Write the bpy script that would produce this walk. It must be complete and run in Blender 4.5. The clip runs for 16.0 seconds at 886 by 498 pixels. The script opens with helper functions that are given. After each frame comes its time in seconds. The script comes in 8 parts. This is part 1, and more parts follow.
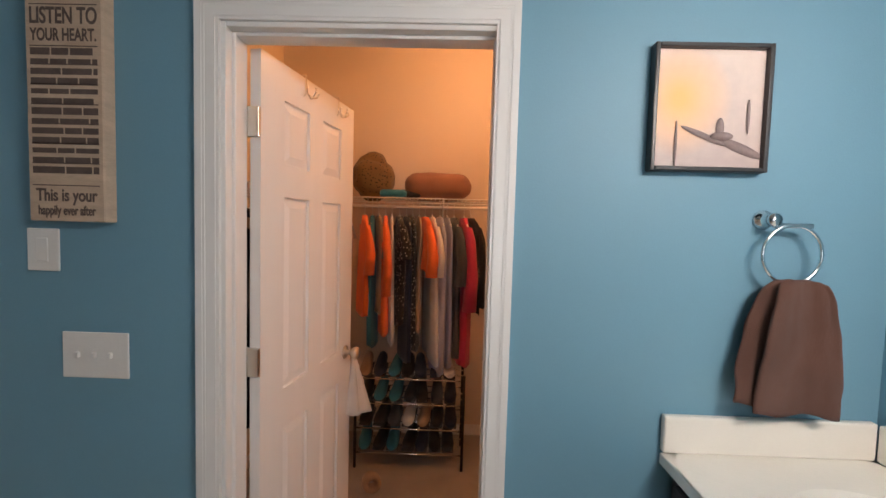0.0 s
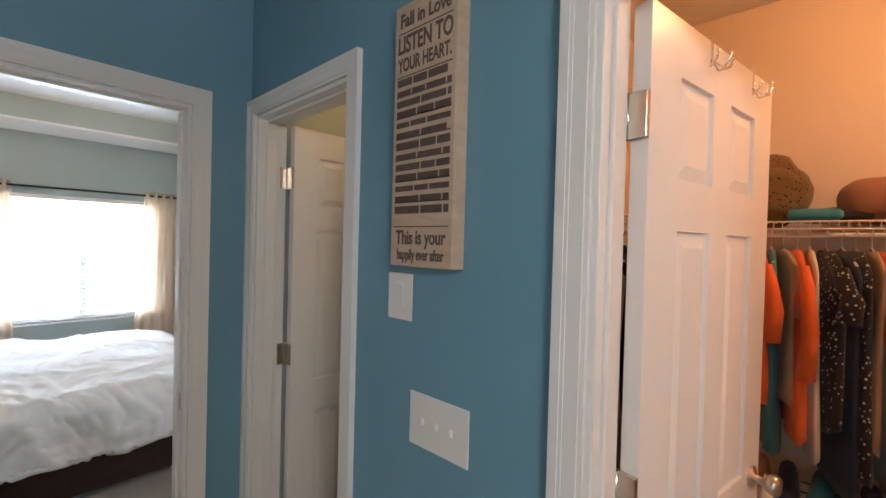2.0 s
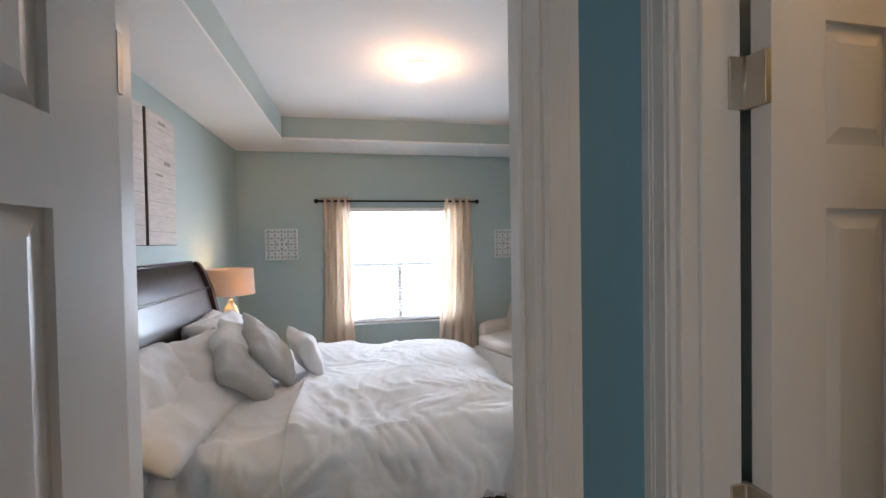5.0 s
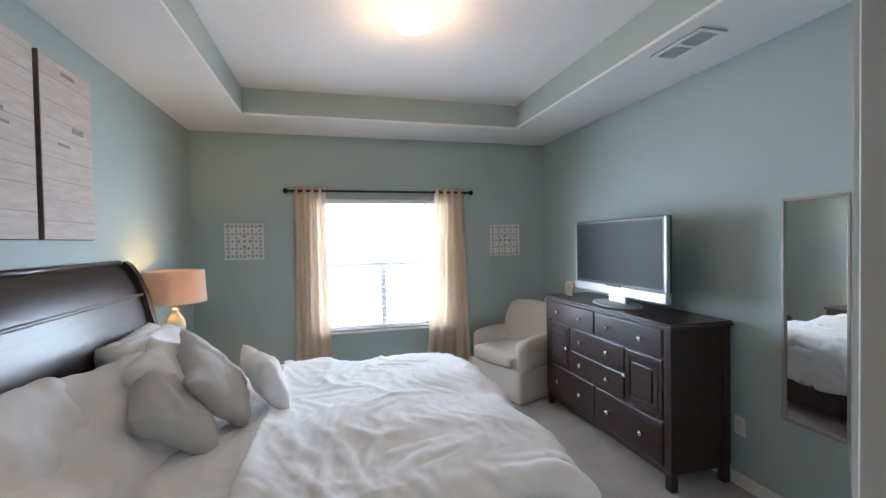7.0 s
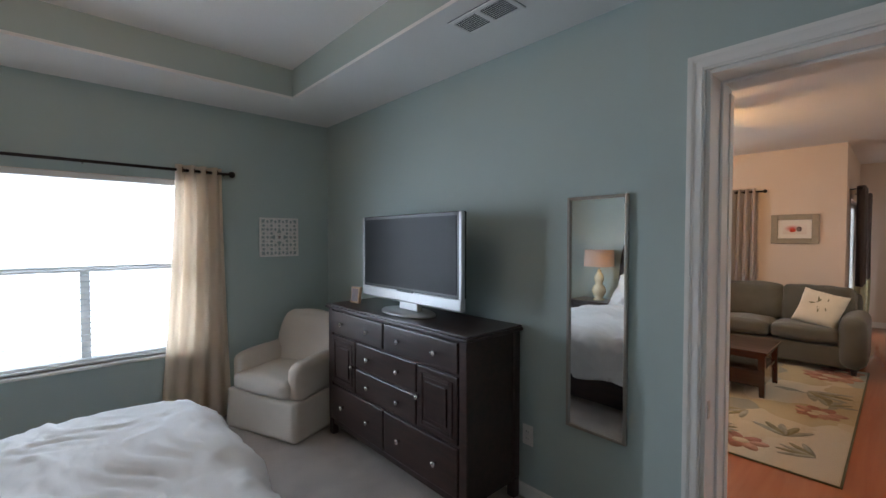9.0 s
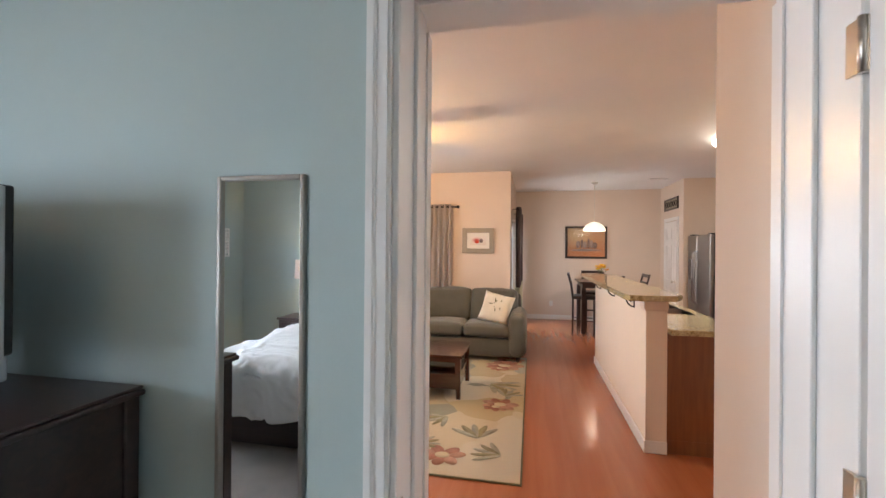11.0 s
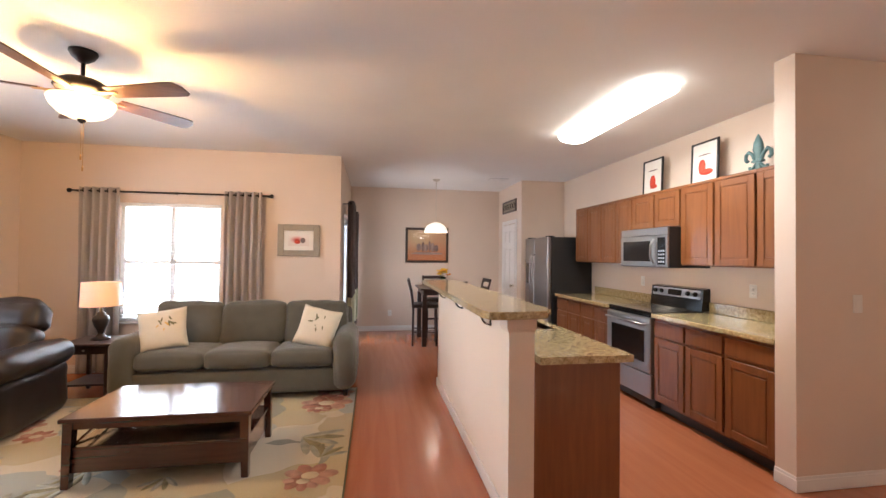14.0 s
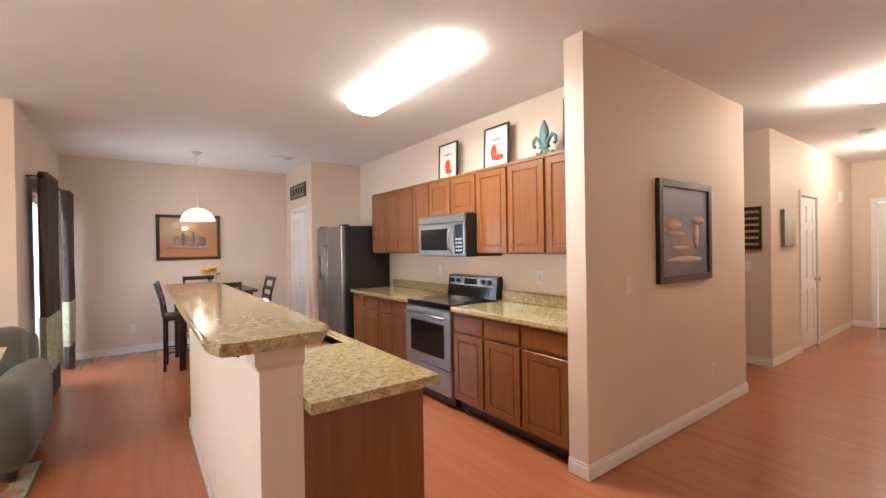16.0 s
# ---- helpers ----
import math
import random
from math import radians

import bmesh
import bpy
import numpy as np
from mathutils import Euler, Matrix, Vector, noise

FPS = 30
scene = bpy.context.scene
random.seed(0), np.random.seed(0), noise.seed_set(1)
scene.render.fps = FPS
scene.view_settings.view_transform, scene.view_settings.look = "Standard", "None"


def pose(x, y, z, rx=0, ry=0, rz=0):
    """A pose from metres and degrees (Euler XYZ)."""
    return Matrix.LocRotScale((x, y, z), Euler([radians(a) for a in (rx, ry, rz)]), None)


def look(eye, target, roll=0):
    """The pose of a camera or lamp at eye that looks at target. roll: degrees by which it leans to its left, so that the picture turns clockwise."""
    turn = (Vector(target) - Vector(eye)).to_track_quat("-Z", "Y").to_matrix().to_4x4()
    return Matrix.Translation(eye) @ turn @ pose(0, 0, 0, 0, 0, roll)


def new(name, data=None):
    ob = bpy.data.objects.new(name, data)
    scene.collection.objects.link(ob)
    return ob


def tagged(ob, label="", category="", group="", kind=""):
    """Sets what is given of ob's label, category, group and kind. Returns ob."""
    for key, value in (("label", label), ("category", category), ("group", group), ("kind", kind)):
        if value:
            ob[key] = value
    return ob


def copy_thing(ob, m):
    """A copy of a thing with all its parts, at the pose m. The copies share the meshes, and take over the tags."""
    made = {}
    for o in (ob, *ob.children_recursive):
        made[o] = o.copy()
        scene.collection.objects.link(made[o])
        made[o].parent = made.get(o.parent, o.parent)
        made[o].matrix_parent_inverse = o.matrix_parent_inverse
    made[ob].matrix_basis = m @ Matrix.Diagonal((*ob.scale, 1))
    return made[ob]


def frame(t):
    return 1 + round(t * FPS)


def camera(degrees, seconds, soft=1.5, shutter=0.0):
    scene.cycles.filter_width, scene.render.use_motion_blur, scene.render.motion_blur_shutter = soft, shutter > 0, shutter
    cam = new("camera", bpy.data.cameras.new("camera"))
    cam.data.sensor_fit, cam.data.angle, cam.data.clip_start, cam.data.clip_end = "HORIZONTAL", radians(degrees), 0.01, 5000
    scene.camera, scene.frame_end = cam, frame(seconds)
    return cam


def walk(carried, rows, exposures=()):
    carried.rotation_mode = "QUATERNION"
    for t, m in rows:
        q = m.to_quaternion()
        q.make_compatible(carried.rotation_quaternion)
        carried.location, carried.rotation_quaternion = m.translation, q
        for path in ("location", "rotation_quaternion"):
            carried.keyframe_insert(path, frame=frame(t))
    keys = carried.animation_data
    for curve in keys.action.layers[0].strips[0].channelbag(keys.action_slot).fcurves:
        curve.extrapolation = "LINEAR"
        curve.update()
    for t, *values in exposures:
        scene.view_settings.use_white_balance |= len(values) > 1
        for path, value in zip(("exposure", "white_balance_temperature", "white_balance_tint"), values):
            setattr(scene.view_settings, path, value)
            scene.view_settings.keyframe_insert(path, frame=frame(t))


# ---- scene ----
import collections

cam = camera(93.2, 16.0)
PATH = [
    (0, (0.583, 0.225, 1.507), (0.541, 2.221, 1.395), 1.6),
    (0.5, (0.524, 0.349, 1.527), (0.176, 2.316, 1.419), 1.4),
    (1, (0.474, 0.482, 1.54), (-0.227, 2.354, 1.462), 1.2),
    (1.5, (0.385, 0.583, 1.556), (-0.66, 2.288, 1.502), 1.2),
    (2, (0.261, 0.647, 1.548), (-1.102, 2.11, 1.52), 1.5),
    (2.5, (0.083, 0.703, 1.552), (-1.522, 1.896, 1.529), 2.1),
    (3, (-0.085, 0.748, 1.546), (-1.84, 1.708, 1.524), 1.9),
    (3.5, (-0.268, 0.791, 1.543), (-2.139, 1.498, 1.511), 0.9),
    (4, (-0.456, 0.832, 1.542), (-2.398, 1.312, 1.504), -0.1),
    (6.5, (-1.291, 0.829, 1.531), (-3.254, 1.21, 1.495), -1.2),
    (7, (-1.432, 0.838, 1.512), (-3.368, 1.339, 1.471), -1.0),
    (7.5, (-1.575, 0.879, 1.502), (-3.458, 1.552, 1.457), -0.5),
    (8, (-1.714, 0.956, 1.496), (-3.496, 1.862, 1.45), 0.0),
    (8.5, (-1.859, 1.065, 1.481), (-3.515, 2.185, 1.439), 0.3),
    (9, (-1.979, 1.212, 1.496), (-3.455, 2.56, 1.443), 0.0),
    (9.5, (-2.053, 1.339, 1.479), (-3.254, 2.938, 1.441), -0.0),
    (10, (-2.108, 1.514, 1.482), (-3.02, 3.294, 1.463), 0.1),
    (12.5, (-2.151, 2.59, 1.441), (-2.128, 4.59, 1.457), 1.2),
    (13, (-2.13, 2.747, 1.439), (-2.041, 4.745, 1.471), 1.3),
    (13.5, (-2.08, 2.955, 1.441), (-1.884, 4.945, 1.475), 1.1),
    (14, (-2.031, 3.119, 1.438), (-1.706, 5.092, 1.471), 0.6),
    (14.5, (-1.99, 3.297, 1.444), (-1.444, 5.221, 1.466), 0.2),
    (15, (-1.893, 3.465, 1.44), (-1.106, 5.304, 1.448), -0.5),
    (15.5, (-1.762, 3.638, 1.442), (-0.766, 5.372, 1.437), -0.9),
    (16, (-1.63, 3.784, 1.438), (-0.457, 5.404, 1.428), -0.9),
]
walk(cam, [(t, look(eye, target, roll)) for t, eye, target, roll in PATH],
     [(0, -0.46, 6500, 14), (1.5, -0.06, 6350, 11), (2.5, -0.52, 6500, 14), (3, -0.62, 6500, 16), (4, -0.58, 6500, 16), (6.5, -0.70, 6350, 15), (7, -0.80, 6300, 13), (8, -1.52, 6350, 13), (9, -1.55, 6400, 12),
      (9.5, -1.18, 6400, 12), (10, -0.55, 6500, 12), (12.5, -0.86, 6350, 13), (13.5, -0.74, 6050, 13), (14.5, -0.60, 6050, 11), (16, -0.42, 5980, 9)])

# ---- world, sun, large lights ----
world = bpy.data.worlds.new("world")
scene.world = world
world.use_nodes = True
_nt = world.node_tree
_sky = _nt.nodes.new("ShaderNodeTexSky")
_sky.sky_type = 'NISHITA'
_sky.sun_disc = False
_sky.sun_elevation, _sky.sun_rotation = radians(38), radians(115)
_bg = _nt.nodes["Background"]
_bg.inputs["Strength"].default_value = 0.12
_nt.links.new(_sky.outputs[0], _bg.inputs["Color"])


def sun_lamp():
    d = bpy.data.lights.new("sun", 'SUN')
    d.energy, d.angle, d.color = 2.5, radians(0.6), (1.0, 0.94, 0.86)
    ob = new("sun", d)
    e, a = radians(38), radians(115)
    ob.matrix_world = look((0, 0, 20), (-math.sin(a) * math.cos(e), -math.cos(a) * math.cos(e), 20 - math.sin(e)))
    tagged(ob, kind="structure")


def area_lamp(name, eye, target, sx, sy, watts, colour):
    d = bpy.data.lights.new(name, 'AREA')
    d.shape, d.size, d.size_y, d.energy, d.color = 'RECTANGLE', sx, sy, watts, colour
    ob = new(name, d)
    ob.matrix_world = look(eye, target)
    return ob


def bulb(name, place, watts, colour, radius=0.05):
    d = bpy.data.lights.new(name, 'POINT')
    d.energy, d.color, d.shadow_soft_size = watts, colour, radius
    ob = new(name, d)
    ob.location = place
    return ob


WARM, SOFT, DAY = (1.0, 0.62, 0.30), (1.0, 0.80, 0.58), (0.86, 0.93, 1.0)
sun_lamp()
# daylight in the window openings
area_lamp("window_light_bedroom", (-6.06, 1.33, 1.28), (-3, 1.33, 1.1), 1.50, 1.50, 235, (0.67, 0.83, 1.0))
area_lamp("window_light_living", (-4.5, 9.0, 1.33), (-4.5, 5, 1.1), 1.3, 1.6, 90, (0.84, 0.92, 1.0))
area_lamp("window_light_side", (-6.36, 6.55, 1.36), (-3, 6.55, 1.2), 1.8, 1.6, 165, (0.80, 0.90, 1.0))
area_lamp("patio_door_light", (-2.72, 10.2, 1.1), (0, 10.2, 0.9), 1.6, 2.0, 85, (0.74, 0.87, 1.0))
# lamps of the rooms, some of them unseen
bulb("fan_bulb", (-3.90, 6.15, 2.345), 165, (1.0, 0.56, 0.20), 0.06)
bulb("closet_bulb", (0.75, 2.35, 2.56), 26, (1.0, 0.44, 0.16), 0.08)
# unseen bulb, assumed from the warm light in the water closet
bulb("unseen_wc_bulb", (-1.0, 2.2, 2.55), 6.5, (1.0, 0.50, 0.18), 0.08)
bulb("bedroom_bulb", (-3.79, 1.29, 2.665), 18, (1.0, 0.60, 0.32), 0.06)
bulb("bedside_bulb", (-4.72, -0.245, 1.23), 15, (1.0, 0.62, 0.22), 0.03)
bulb("bedside_bulb_near", (-2.29, -0.22, 1.23), 6, (1.0, 0.62, 0.22), 0.03)
bulb("side_lamp_bulb", (-4.79, 7.95, 1.02), 5, (1.0, 0.60, 0.22), 0.04)
bulb("pendant_bulb", (-1.0, 10.15, 1.84), 9, SOFT, 0.05)
bulb("hall_bulb_a", (3.42, 4.49, 2.55), 46, (1.0, 0.84, 0.66), 0.08)
bulb("hall_bulb_b", (6.3, 4.62, 2.55), 80, (1.0, 0.85, 0.68), 0.08)
area_lamp("kitchen_tube", (0.02, 6.55, 2.60), (0.02, 6.55, 0), 0.30, 1.35, 76, (1.0, 0.98, 0.90))
# added out of view, lights the bathroom from the right
area_lamp("unseen_vanity_lamp", (1.63, 0.28, 2.10), (1.02, 1.28, 1.2), 0.9, 0.16, 37, (1.0, 0.90, 0.82))
# fill light added inside the bathroom, in front of an unseen window
area_lamp("bath_fill_light", (0.8, -1.72, 1.5), (0.4, 1.4, 1.3), 1.1, 1.0, 4.5, DAY)


# ---- materials ----
def mat(name, colour, rough=0.6, metal=0.0, spread=0.08, scale=6.0, fine=120.0, bump=0.05, coat=0.0, each=0.0, sheen=0.0, stretch=(1, 1, 1)):
    """A surface with large stains and fine grain; each: how far single pieces differ."""
    m = bpy.data.materials.new(name)
    m.use_nodes = True
    nt = m.node_tree
    b = nt.nodes["Principled BSDF"]
    b.inputs["Roughness"].default_value, b.inputs["Metallic"].default_value = rough, metal
    b.inputs["Coat Weight"].default_value = coat
    b.inputs["Coat Roughness"].default_value = 0.12
    b.inputs["Sheen Weight"].default_value = sheen
    tc = nt.nodes.new("ShaderNodeTexCoord")
    mp = nt.nodes.new("ShaderNodeMapping")
    mp.inputs["Scale"].default_value = stretch
    nt.links.new(tc.outputs["Object"], mp.inputs["Vector"])
    big, small = nt.nodes.new("ShaderNodeTexNoise"), nt.nodes.new("ShaderNodeTexNoise")
    for n, s, d in ((big, scale, 4), (small, fine, 3)):
        n.inputs["Scale"].default_value, n.inputs["Detail"].default_value = s, d
        nt.links.new(mp.outputs[0], n.inputs["Vector"])
    add = nt.nodes.new("ShaderNodeMath")
    add.operation = 'MULTIPLY_ADD'
    nt.links.new(small.outputs["Fac"], add.inputs[0])
    add.inputs[1].default_value = 0.4
    nt.links.new(big.outputs["Fac"], add.inputs[2])
    last = add.outputs[0]
    if each:
        info = nt.nodes.new("ShaderNodeObjectInfo")
        more = nt.nodes.new("ShaderNodeMath")
        more.operation = 'MULTIPLY_ADD'
        nt.links.new(info.outputs["Random"], more.inputs[0])
        more.inputs[1].default_value = each
        nt.links.new(last, more.inputs[2])
        last = more.outputs[0]
    ramp = nt.nodes.new("ShaderNodeValToRGB")
    lo, hi = ramp.color_ramp.elements
    lo.position, hi.position = 0.35, 1.05
    lo.color = [max(0.0, c * (1 - spread)) for c in colour] + [1]
    hi.color = [min(1.0, c * (1 + spread)) for c in colour] + [1]
    nt.links.new(last, ramp.inputs[0])
    nt.links.new(ramp.outputs[0], b.inputs["Base Color"])
    if bump:
        bp = nt.nodes.new("ShaderNodeBump")
        bp.inputs["Strength"].default_value, bp.inputs["Distance"].default_value = bump, 0.01
        nt.links.new(small.outputs["Fac"], bp.inputs["Height"])
        nt.links.new(bp.outputs[0], b.inputs["Normal"])
    return m


def glow(name, colour, strength, base=0.8):
    m = mat(name, (base, base, base), 0.4)
    b = m.node_tree.nodes["Principled BSDF"]
    b.inputs["Emission Color"].default_value = (*colour, 1)
    b.inputs["Emission Strength"].default_value = strength
    return m


def glass(name, colour=(1, 1, 1), rough=0.0):
    m = bpy.data.materials.new(name)
    m.use_nodes = True
    b = m.node_tree.nodes["Principled BSDF"]
    b.inputs["Base Color"].default_value = (*colour, 1)
    b.inputs["Transmission Weight"].default_value, b.inputs["Roughness"].default_value = 1.0, rough
    b.inputs["IOR"].default_value = 1.45
    return m


def mirror(name):
    m = bpy.data.materials.new(name)
    m.use_nodes = True
    b = m.node_tree.nodes["Principled BSDF"]
    b.inputs["Base Color"].default_value = (0.92, 0.94, 0.94, 1)
    b.inputs["Metallic"].default_value, b.inputs["Roughness"].default_value = 1.0, 0.015
    return m


def wood(name, dark, light, rough=0.35, coat=0.3, along=(1, 1, 14), scale=2.2):
    """Grained timber: stretched noise between two tones."""
    m = mat(name, light, rough, coat=coat, bump=0.03)
    nt = m.node_tree
    b = nt.nodes["Principled BSDF"]
    tc = nt.nodes.new("ShaderNodeTexCoord")
    mp = nt.nodes.new("ShaderNodeMapping")
    mp.inputs["Scale"].default_value = [14.0 / a for a in along]
    nt.links.new(tc.outputs["Object"], mp.inputs["Vector"])
    n = nt.nodes.new("ShaderNodeTexNoise")
    n.inputs["Scale"].default_value, n.inputs["Detail"].default_value, n.inputs["Distortion"].default_value = scale, 6, 0.6
    nt.links.new(mp.outputs[0], n.inputs["Vector"])
    ramp = nt.nodes.new("ShaderNodeValToRGB")
    lo, hi = ramp.color_ramp.elements
    lo.position, hi.position, lo.color, hi.color = 0.3, 0.75, (*dark, 1), (*light, 1)
    nt.links.new(n.outputs["Fac"], ramp.inputs[0])
    nt.links.new(ramp.outputs[0], b.inputs["Base Color"])
    return m


M_BLUE = mat("blue_paint", (0.155, 0.320, 0.415), 0.55, spread=0.05, scale=1.5, fine=260, bump=0.06)
M_GREEN = mat("seafoam_paint", (0.400, 0.475, 0.458), 0.6, spread=0.04, scale=1.5, fine=260, bump=0.06)
M_BEIGE = mat("beige_paint", (0.71, 0.590, 0.490), 0.6, spread=0.04, scale=1.5, fine=260, bump=0.06)
M_CLOSET = mat("cream_paint", (0.84, 0.70, 0.52), 0.65, spread=0.04, scale=1.5, fine=260, bump=0.06)
M_CEIL = mat("ceiling_paint", (0.80, 0.78, 0.76), 0.8, spread=0.03, scale=2, fine=180, bump=0.25)
M_TRIM = mat("white_gloss_paint", (0.80, 0.78, 0.75), 0.30, spread=0.015, scale=3, fine=200, bump=0.015)
M_DOOR = mat("white_door_paint", (0.80, 0.77, 0.74), 0.32, spread=0.02, scale=3, fine=90, bump=0.03, stretch=(6, 6, 1))
M_CARPET = mat("beige_carpet", (0.44, 0.37, 0.32), 0.95, spread=0.22, scale=5, fine=420, bump=0.9, sheen=0.3)
M_TILE = mat("bath_floor_vinyl", (0.55, 0.48, 0.40), 0.4, spread=0.1)
M_FLOOR = wood("orange_laminate", (0.365, 0.112, 0.046), (0.430, 0.146, 0.064), 0.25, 0.30, (1, 16, 1), 0.9)
M_WHITE = mat("white_plastic", (0.78, 0.76, 0.72), 0.35, spread=0.03)
M_NICKEL = mat("brushed_nickel", (0.62, 0.57, 0.50), 0.28, 1.0, spread=0.06)
M_CHROME = mat("chrome", (0.80, 0.80, 0.80), 0.10, 1.0, spread=0.02, bump=0)
M_BLACKM = mat("black_iron", (0.025, 0.020, 0.018), 0.45, 0.6)
M_GLASS = glass("clear_glass")
M_MIRROR = mirror("mirror_glass")
M_DAYGLOW = glow("bright_sky_backdrop", (0.93, 0.97, 1.0), 3.2, 0.5)


# ---- building helpers ----
def box(bm, x0, y0, z0, x1, y1, z1, bevel=0.0, seg=2, m=None):
    t = bmesh.new()
    bmesh.ops.create_cube(t, size=1.0)
    for v in t.verts:
        v.co = Vector((x0 + (v.co.x + 0.5) * (x1 - x0), y0 + (v.co.y + 0.5) * (y1 - y0), z0 + (v.co.z + 0.5) * (z1 - z0)))
    if bevel:
        bmesh.ops.bevel(t, geom=t.edges[:], offset=bevel, segments=seg, affect='EDGES', profile=0.5)
    pour(bm, t, m)


def pour(bm, t, m=None):
    """Moves the content of one bmesh into another."""
    if m is not None:
        t.transform(m)
    made = {v: bm.verts.new(v.co) for v in t.verts}
    for f in t.faces:
        n = bm.faces.new([made[v] for v in f.verts])
        n.smooth, n.material_index = f.smooth, f.material_index
    t.free()


def lathe(bm, profile, n=24, m=None, cap=True):
    """A body turned about z from (radius, height) pairs."""
    t = bmesh.new()
    rings = []
    for r, z in profile:
        rings.append([t.verts.new((r * math.cos(2 * math.pi * k / n), r * math.sin(2 * math.pi * k / n), z)) for k in range(n)])
    for a, b in zip(rings, rings[1:]):
        for k in range(n):
            f = t.faces.new((a[k], a[(k + 1) % n], b[(k + 1) % n], b[k]))
            f.smooth = True
    if cap:
        for ring, flip in ((rings[0], True), (rings[-1], False)):
            if (ring[0].co - ring[n // 2].co).length > 1e-4:
                t.faces.new(ring[::-1] if flip else ring)
    pour(bm, t, m)


def tube(bm, points, r, n=8, closed=False):
    """A round bar along a line of points."""
    t = bmesh.new()
    pts = [Vector(p) for p in points]
    rings = []
    side = None
    for i, p in enumerate(pts):
        a = pts[i - 1] if (i or closed) else p
        b = pts[(i + 1) % len(pts)] if (i + 1 < len(pts) or closed) else p
        d = (b - a).normalized()
        if side is None:
            side = d.orthogonal().normalized()
        side = (side - d * side.dot(d)).normalized()
        up = d.cross(side)
        rings.append([t.verts.new(p + r * (math.cos(2 * math.pi * k / n) * side + math.sin(2 * math.pi * k / n) * up)) for k in range(n)])
    pairs = list(zip(rings, rings[1:])) + ([(rings[-1], rings[0])] if closed else [])
    for a, b in pairs:
        for k in range(n):
            t.faces.new((a[k], a[(k + 1) % n], b[(k + 1) % n], b[k])).smooth = True
    if not closed:
        t.faces.new(rings[0][::-1])
        t.faces.new(rings[-1])
    pour(bm, t)


def soft_box(bm, sx, sy, sz, r=0.05, n=10, puff=0.03, crease=0.006, seed=0, m=None):
    """A stuffed block: rounded, swollen in the middle, slightly creased. Its middle is at the origin."""
    t = bmesh.new()
    bmesh.ops.create_cube(t, size=2.0)
    bmesh.ops.subdivide_edges(t, edges=t.edges[:], cuts=n, use_grid_fill=True)
    half = Vector((sx / 2, sy / 2, sz / 2))
    off = Vector((seed * 3.7, seed * 1.3, seed * 2.1))
    for v in t.verts:
        u = v.co.copy()
        # ease the grid towards the rims so that the rounding has enough points
        e = Vector([math.copysign(1 - (1 - abs(c)) ** 1.3, c) for c in u])
        p = Vector([e[k] * half[k] for k in range(3)])
        q = Vector([max(-half[k] + r, min(half[k] - r, p[k])) for k in range(3)])
        d = p - q
        if d.length > 1e-6:
            big = max(abs(c) for c in d)
            p = q + d.normalized() * min(r, big) if big > 0 else p
        lift = [(1 - e[(k + 1) % 3] ** 2) * (1 - e[(k + 2) % 3] ** 2) for k in range(3)]
        for k in range(3):
            if abs(u[k]) > 0.999:
                p[k] += math.copysign(puff * lift[k] * (1.0 if k == 2 else 0.5), u[k])
        p += crease * noise.noise_vector(p * 7 + off) + 0.4 * crease * noise.noise_vector(p * 23 + off)
        v.co = p
    for f in t.faces:
        f.smooth = True
    pour(bm, t, m)


def pillow(bm, w, h, thick, n=18, seed=0, m=None, crease=0.008):
    """A pillow in the xz plane, its middle at the origin, with drawn-out corners."""
    t = bmesh.new()
    off = Vector((seed * 5.1, seed * 2.3, 0))
    grid = {}
    for s in (-1, 1):
        for i in range(n + 1):
            for j in range(n + 1):
                u, v = 2 * i / n - 1, 2 * j / n - 1
                rim = i in (0, n) or j in (0, n)
                if s == 1 and rim:
                    grid[s, i, j] = grid[-1, i, j]
                    continue
                pull = 1 - 0.07 * (1 - v * v) * abs(u) ** 3
                pull2 = 1 - 0.07 * (1 - u * u) * abs(v) ** 3
                d = thick / 2 * ((1 - u ** 4) * (1 - v ** 4)) ** 0.55
                p = Vector((u * w / 2 * pull, s * d, v * h / 2 * pull2))
                p += crease * noise.noise_vector(p * 6 + off) + 0.5 * crease * noise.noise_vector(p * 18 + off)
                p.y += s * (0.8 * crease * (1 - abs(noise.noise(p * 5 + off * 2))) ** 6) * (0 if rim else 1)
                grid[s, i, j] = t.verts.new(p)
    for s in (-1, 1):
        for i in range(n):
            for j in range(n):
                q = [grid[s, i, j], grid[s, i + 1, j], grid[s, i + 1, j + 1], grid[s, i, j + 1]]
                t.faces.new(q if s == -1 else q[::-1]).smooth = True
    pour(bm, t, m)


def mesh_of(bm, materials, name):
    bmesh.ops.recalc_face_normals(bm, faces=bm.faces[:])
    me = bpy.data.meshes.new(name)
    bm.to_mesh(me)
    bm.free()
    for m in materials if isinstance(materials, (list, tuple)) else [materials]:
        me.materials.append(m)
    return me


def part(name, bm, material, parent, label="", at=None):
    ob = new(name, mesh_of(bm, material, name))
    ob.parent = parent
    if at is not None:
        ob.matrix_basis = at
    if label:
        ob["label"] = label
    return ob


def thing(name, label, category, group="", at=None):
    ob = new(name)
    ob.empty_display_size = 0.1
    if at is not None:
        ob.matrix_basis = at
    return tagged(ob, label, category, group)


def solid(name, bm, material, label, category="", group="", kind="", at=None):
    ob = new(name, mesh_of(bm, material, name))
    if at is not None:
        ob.matrix_basis = at
    return tagged(ob, label, category, group, kind)


def structure(name, bm, material, label=""):
    return tagged(new(name, mesh_of(bm, material, name)), label, "", "", "structure")


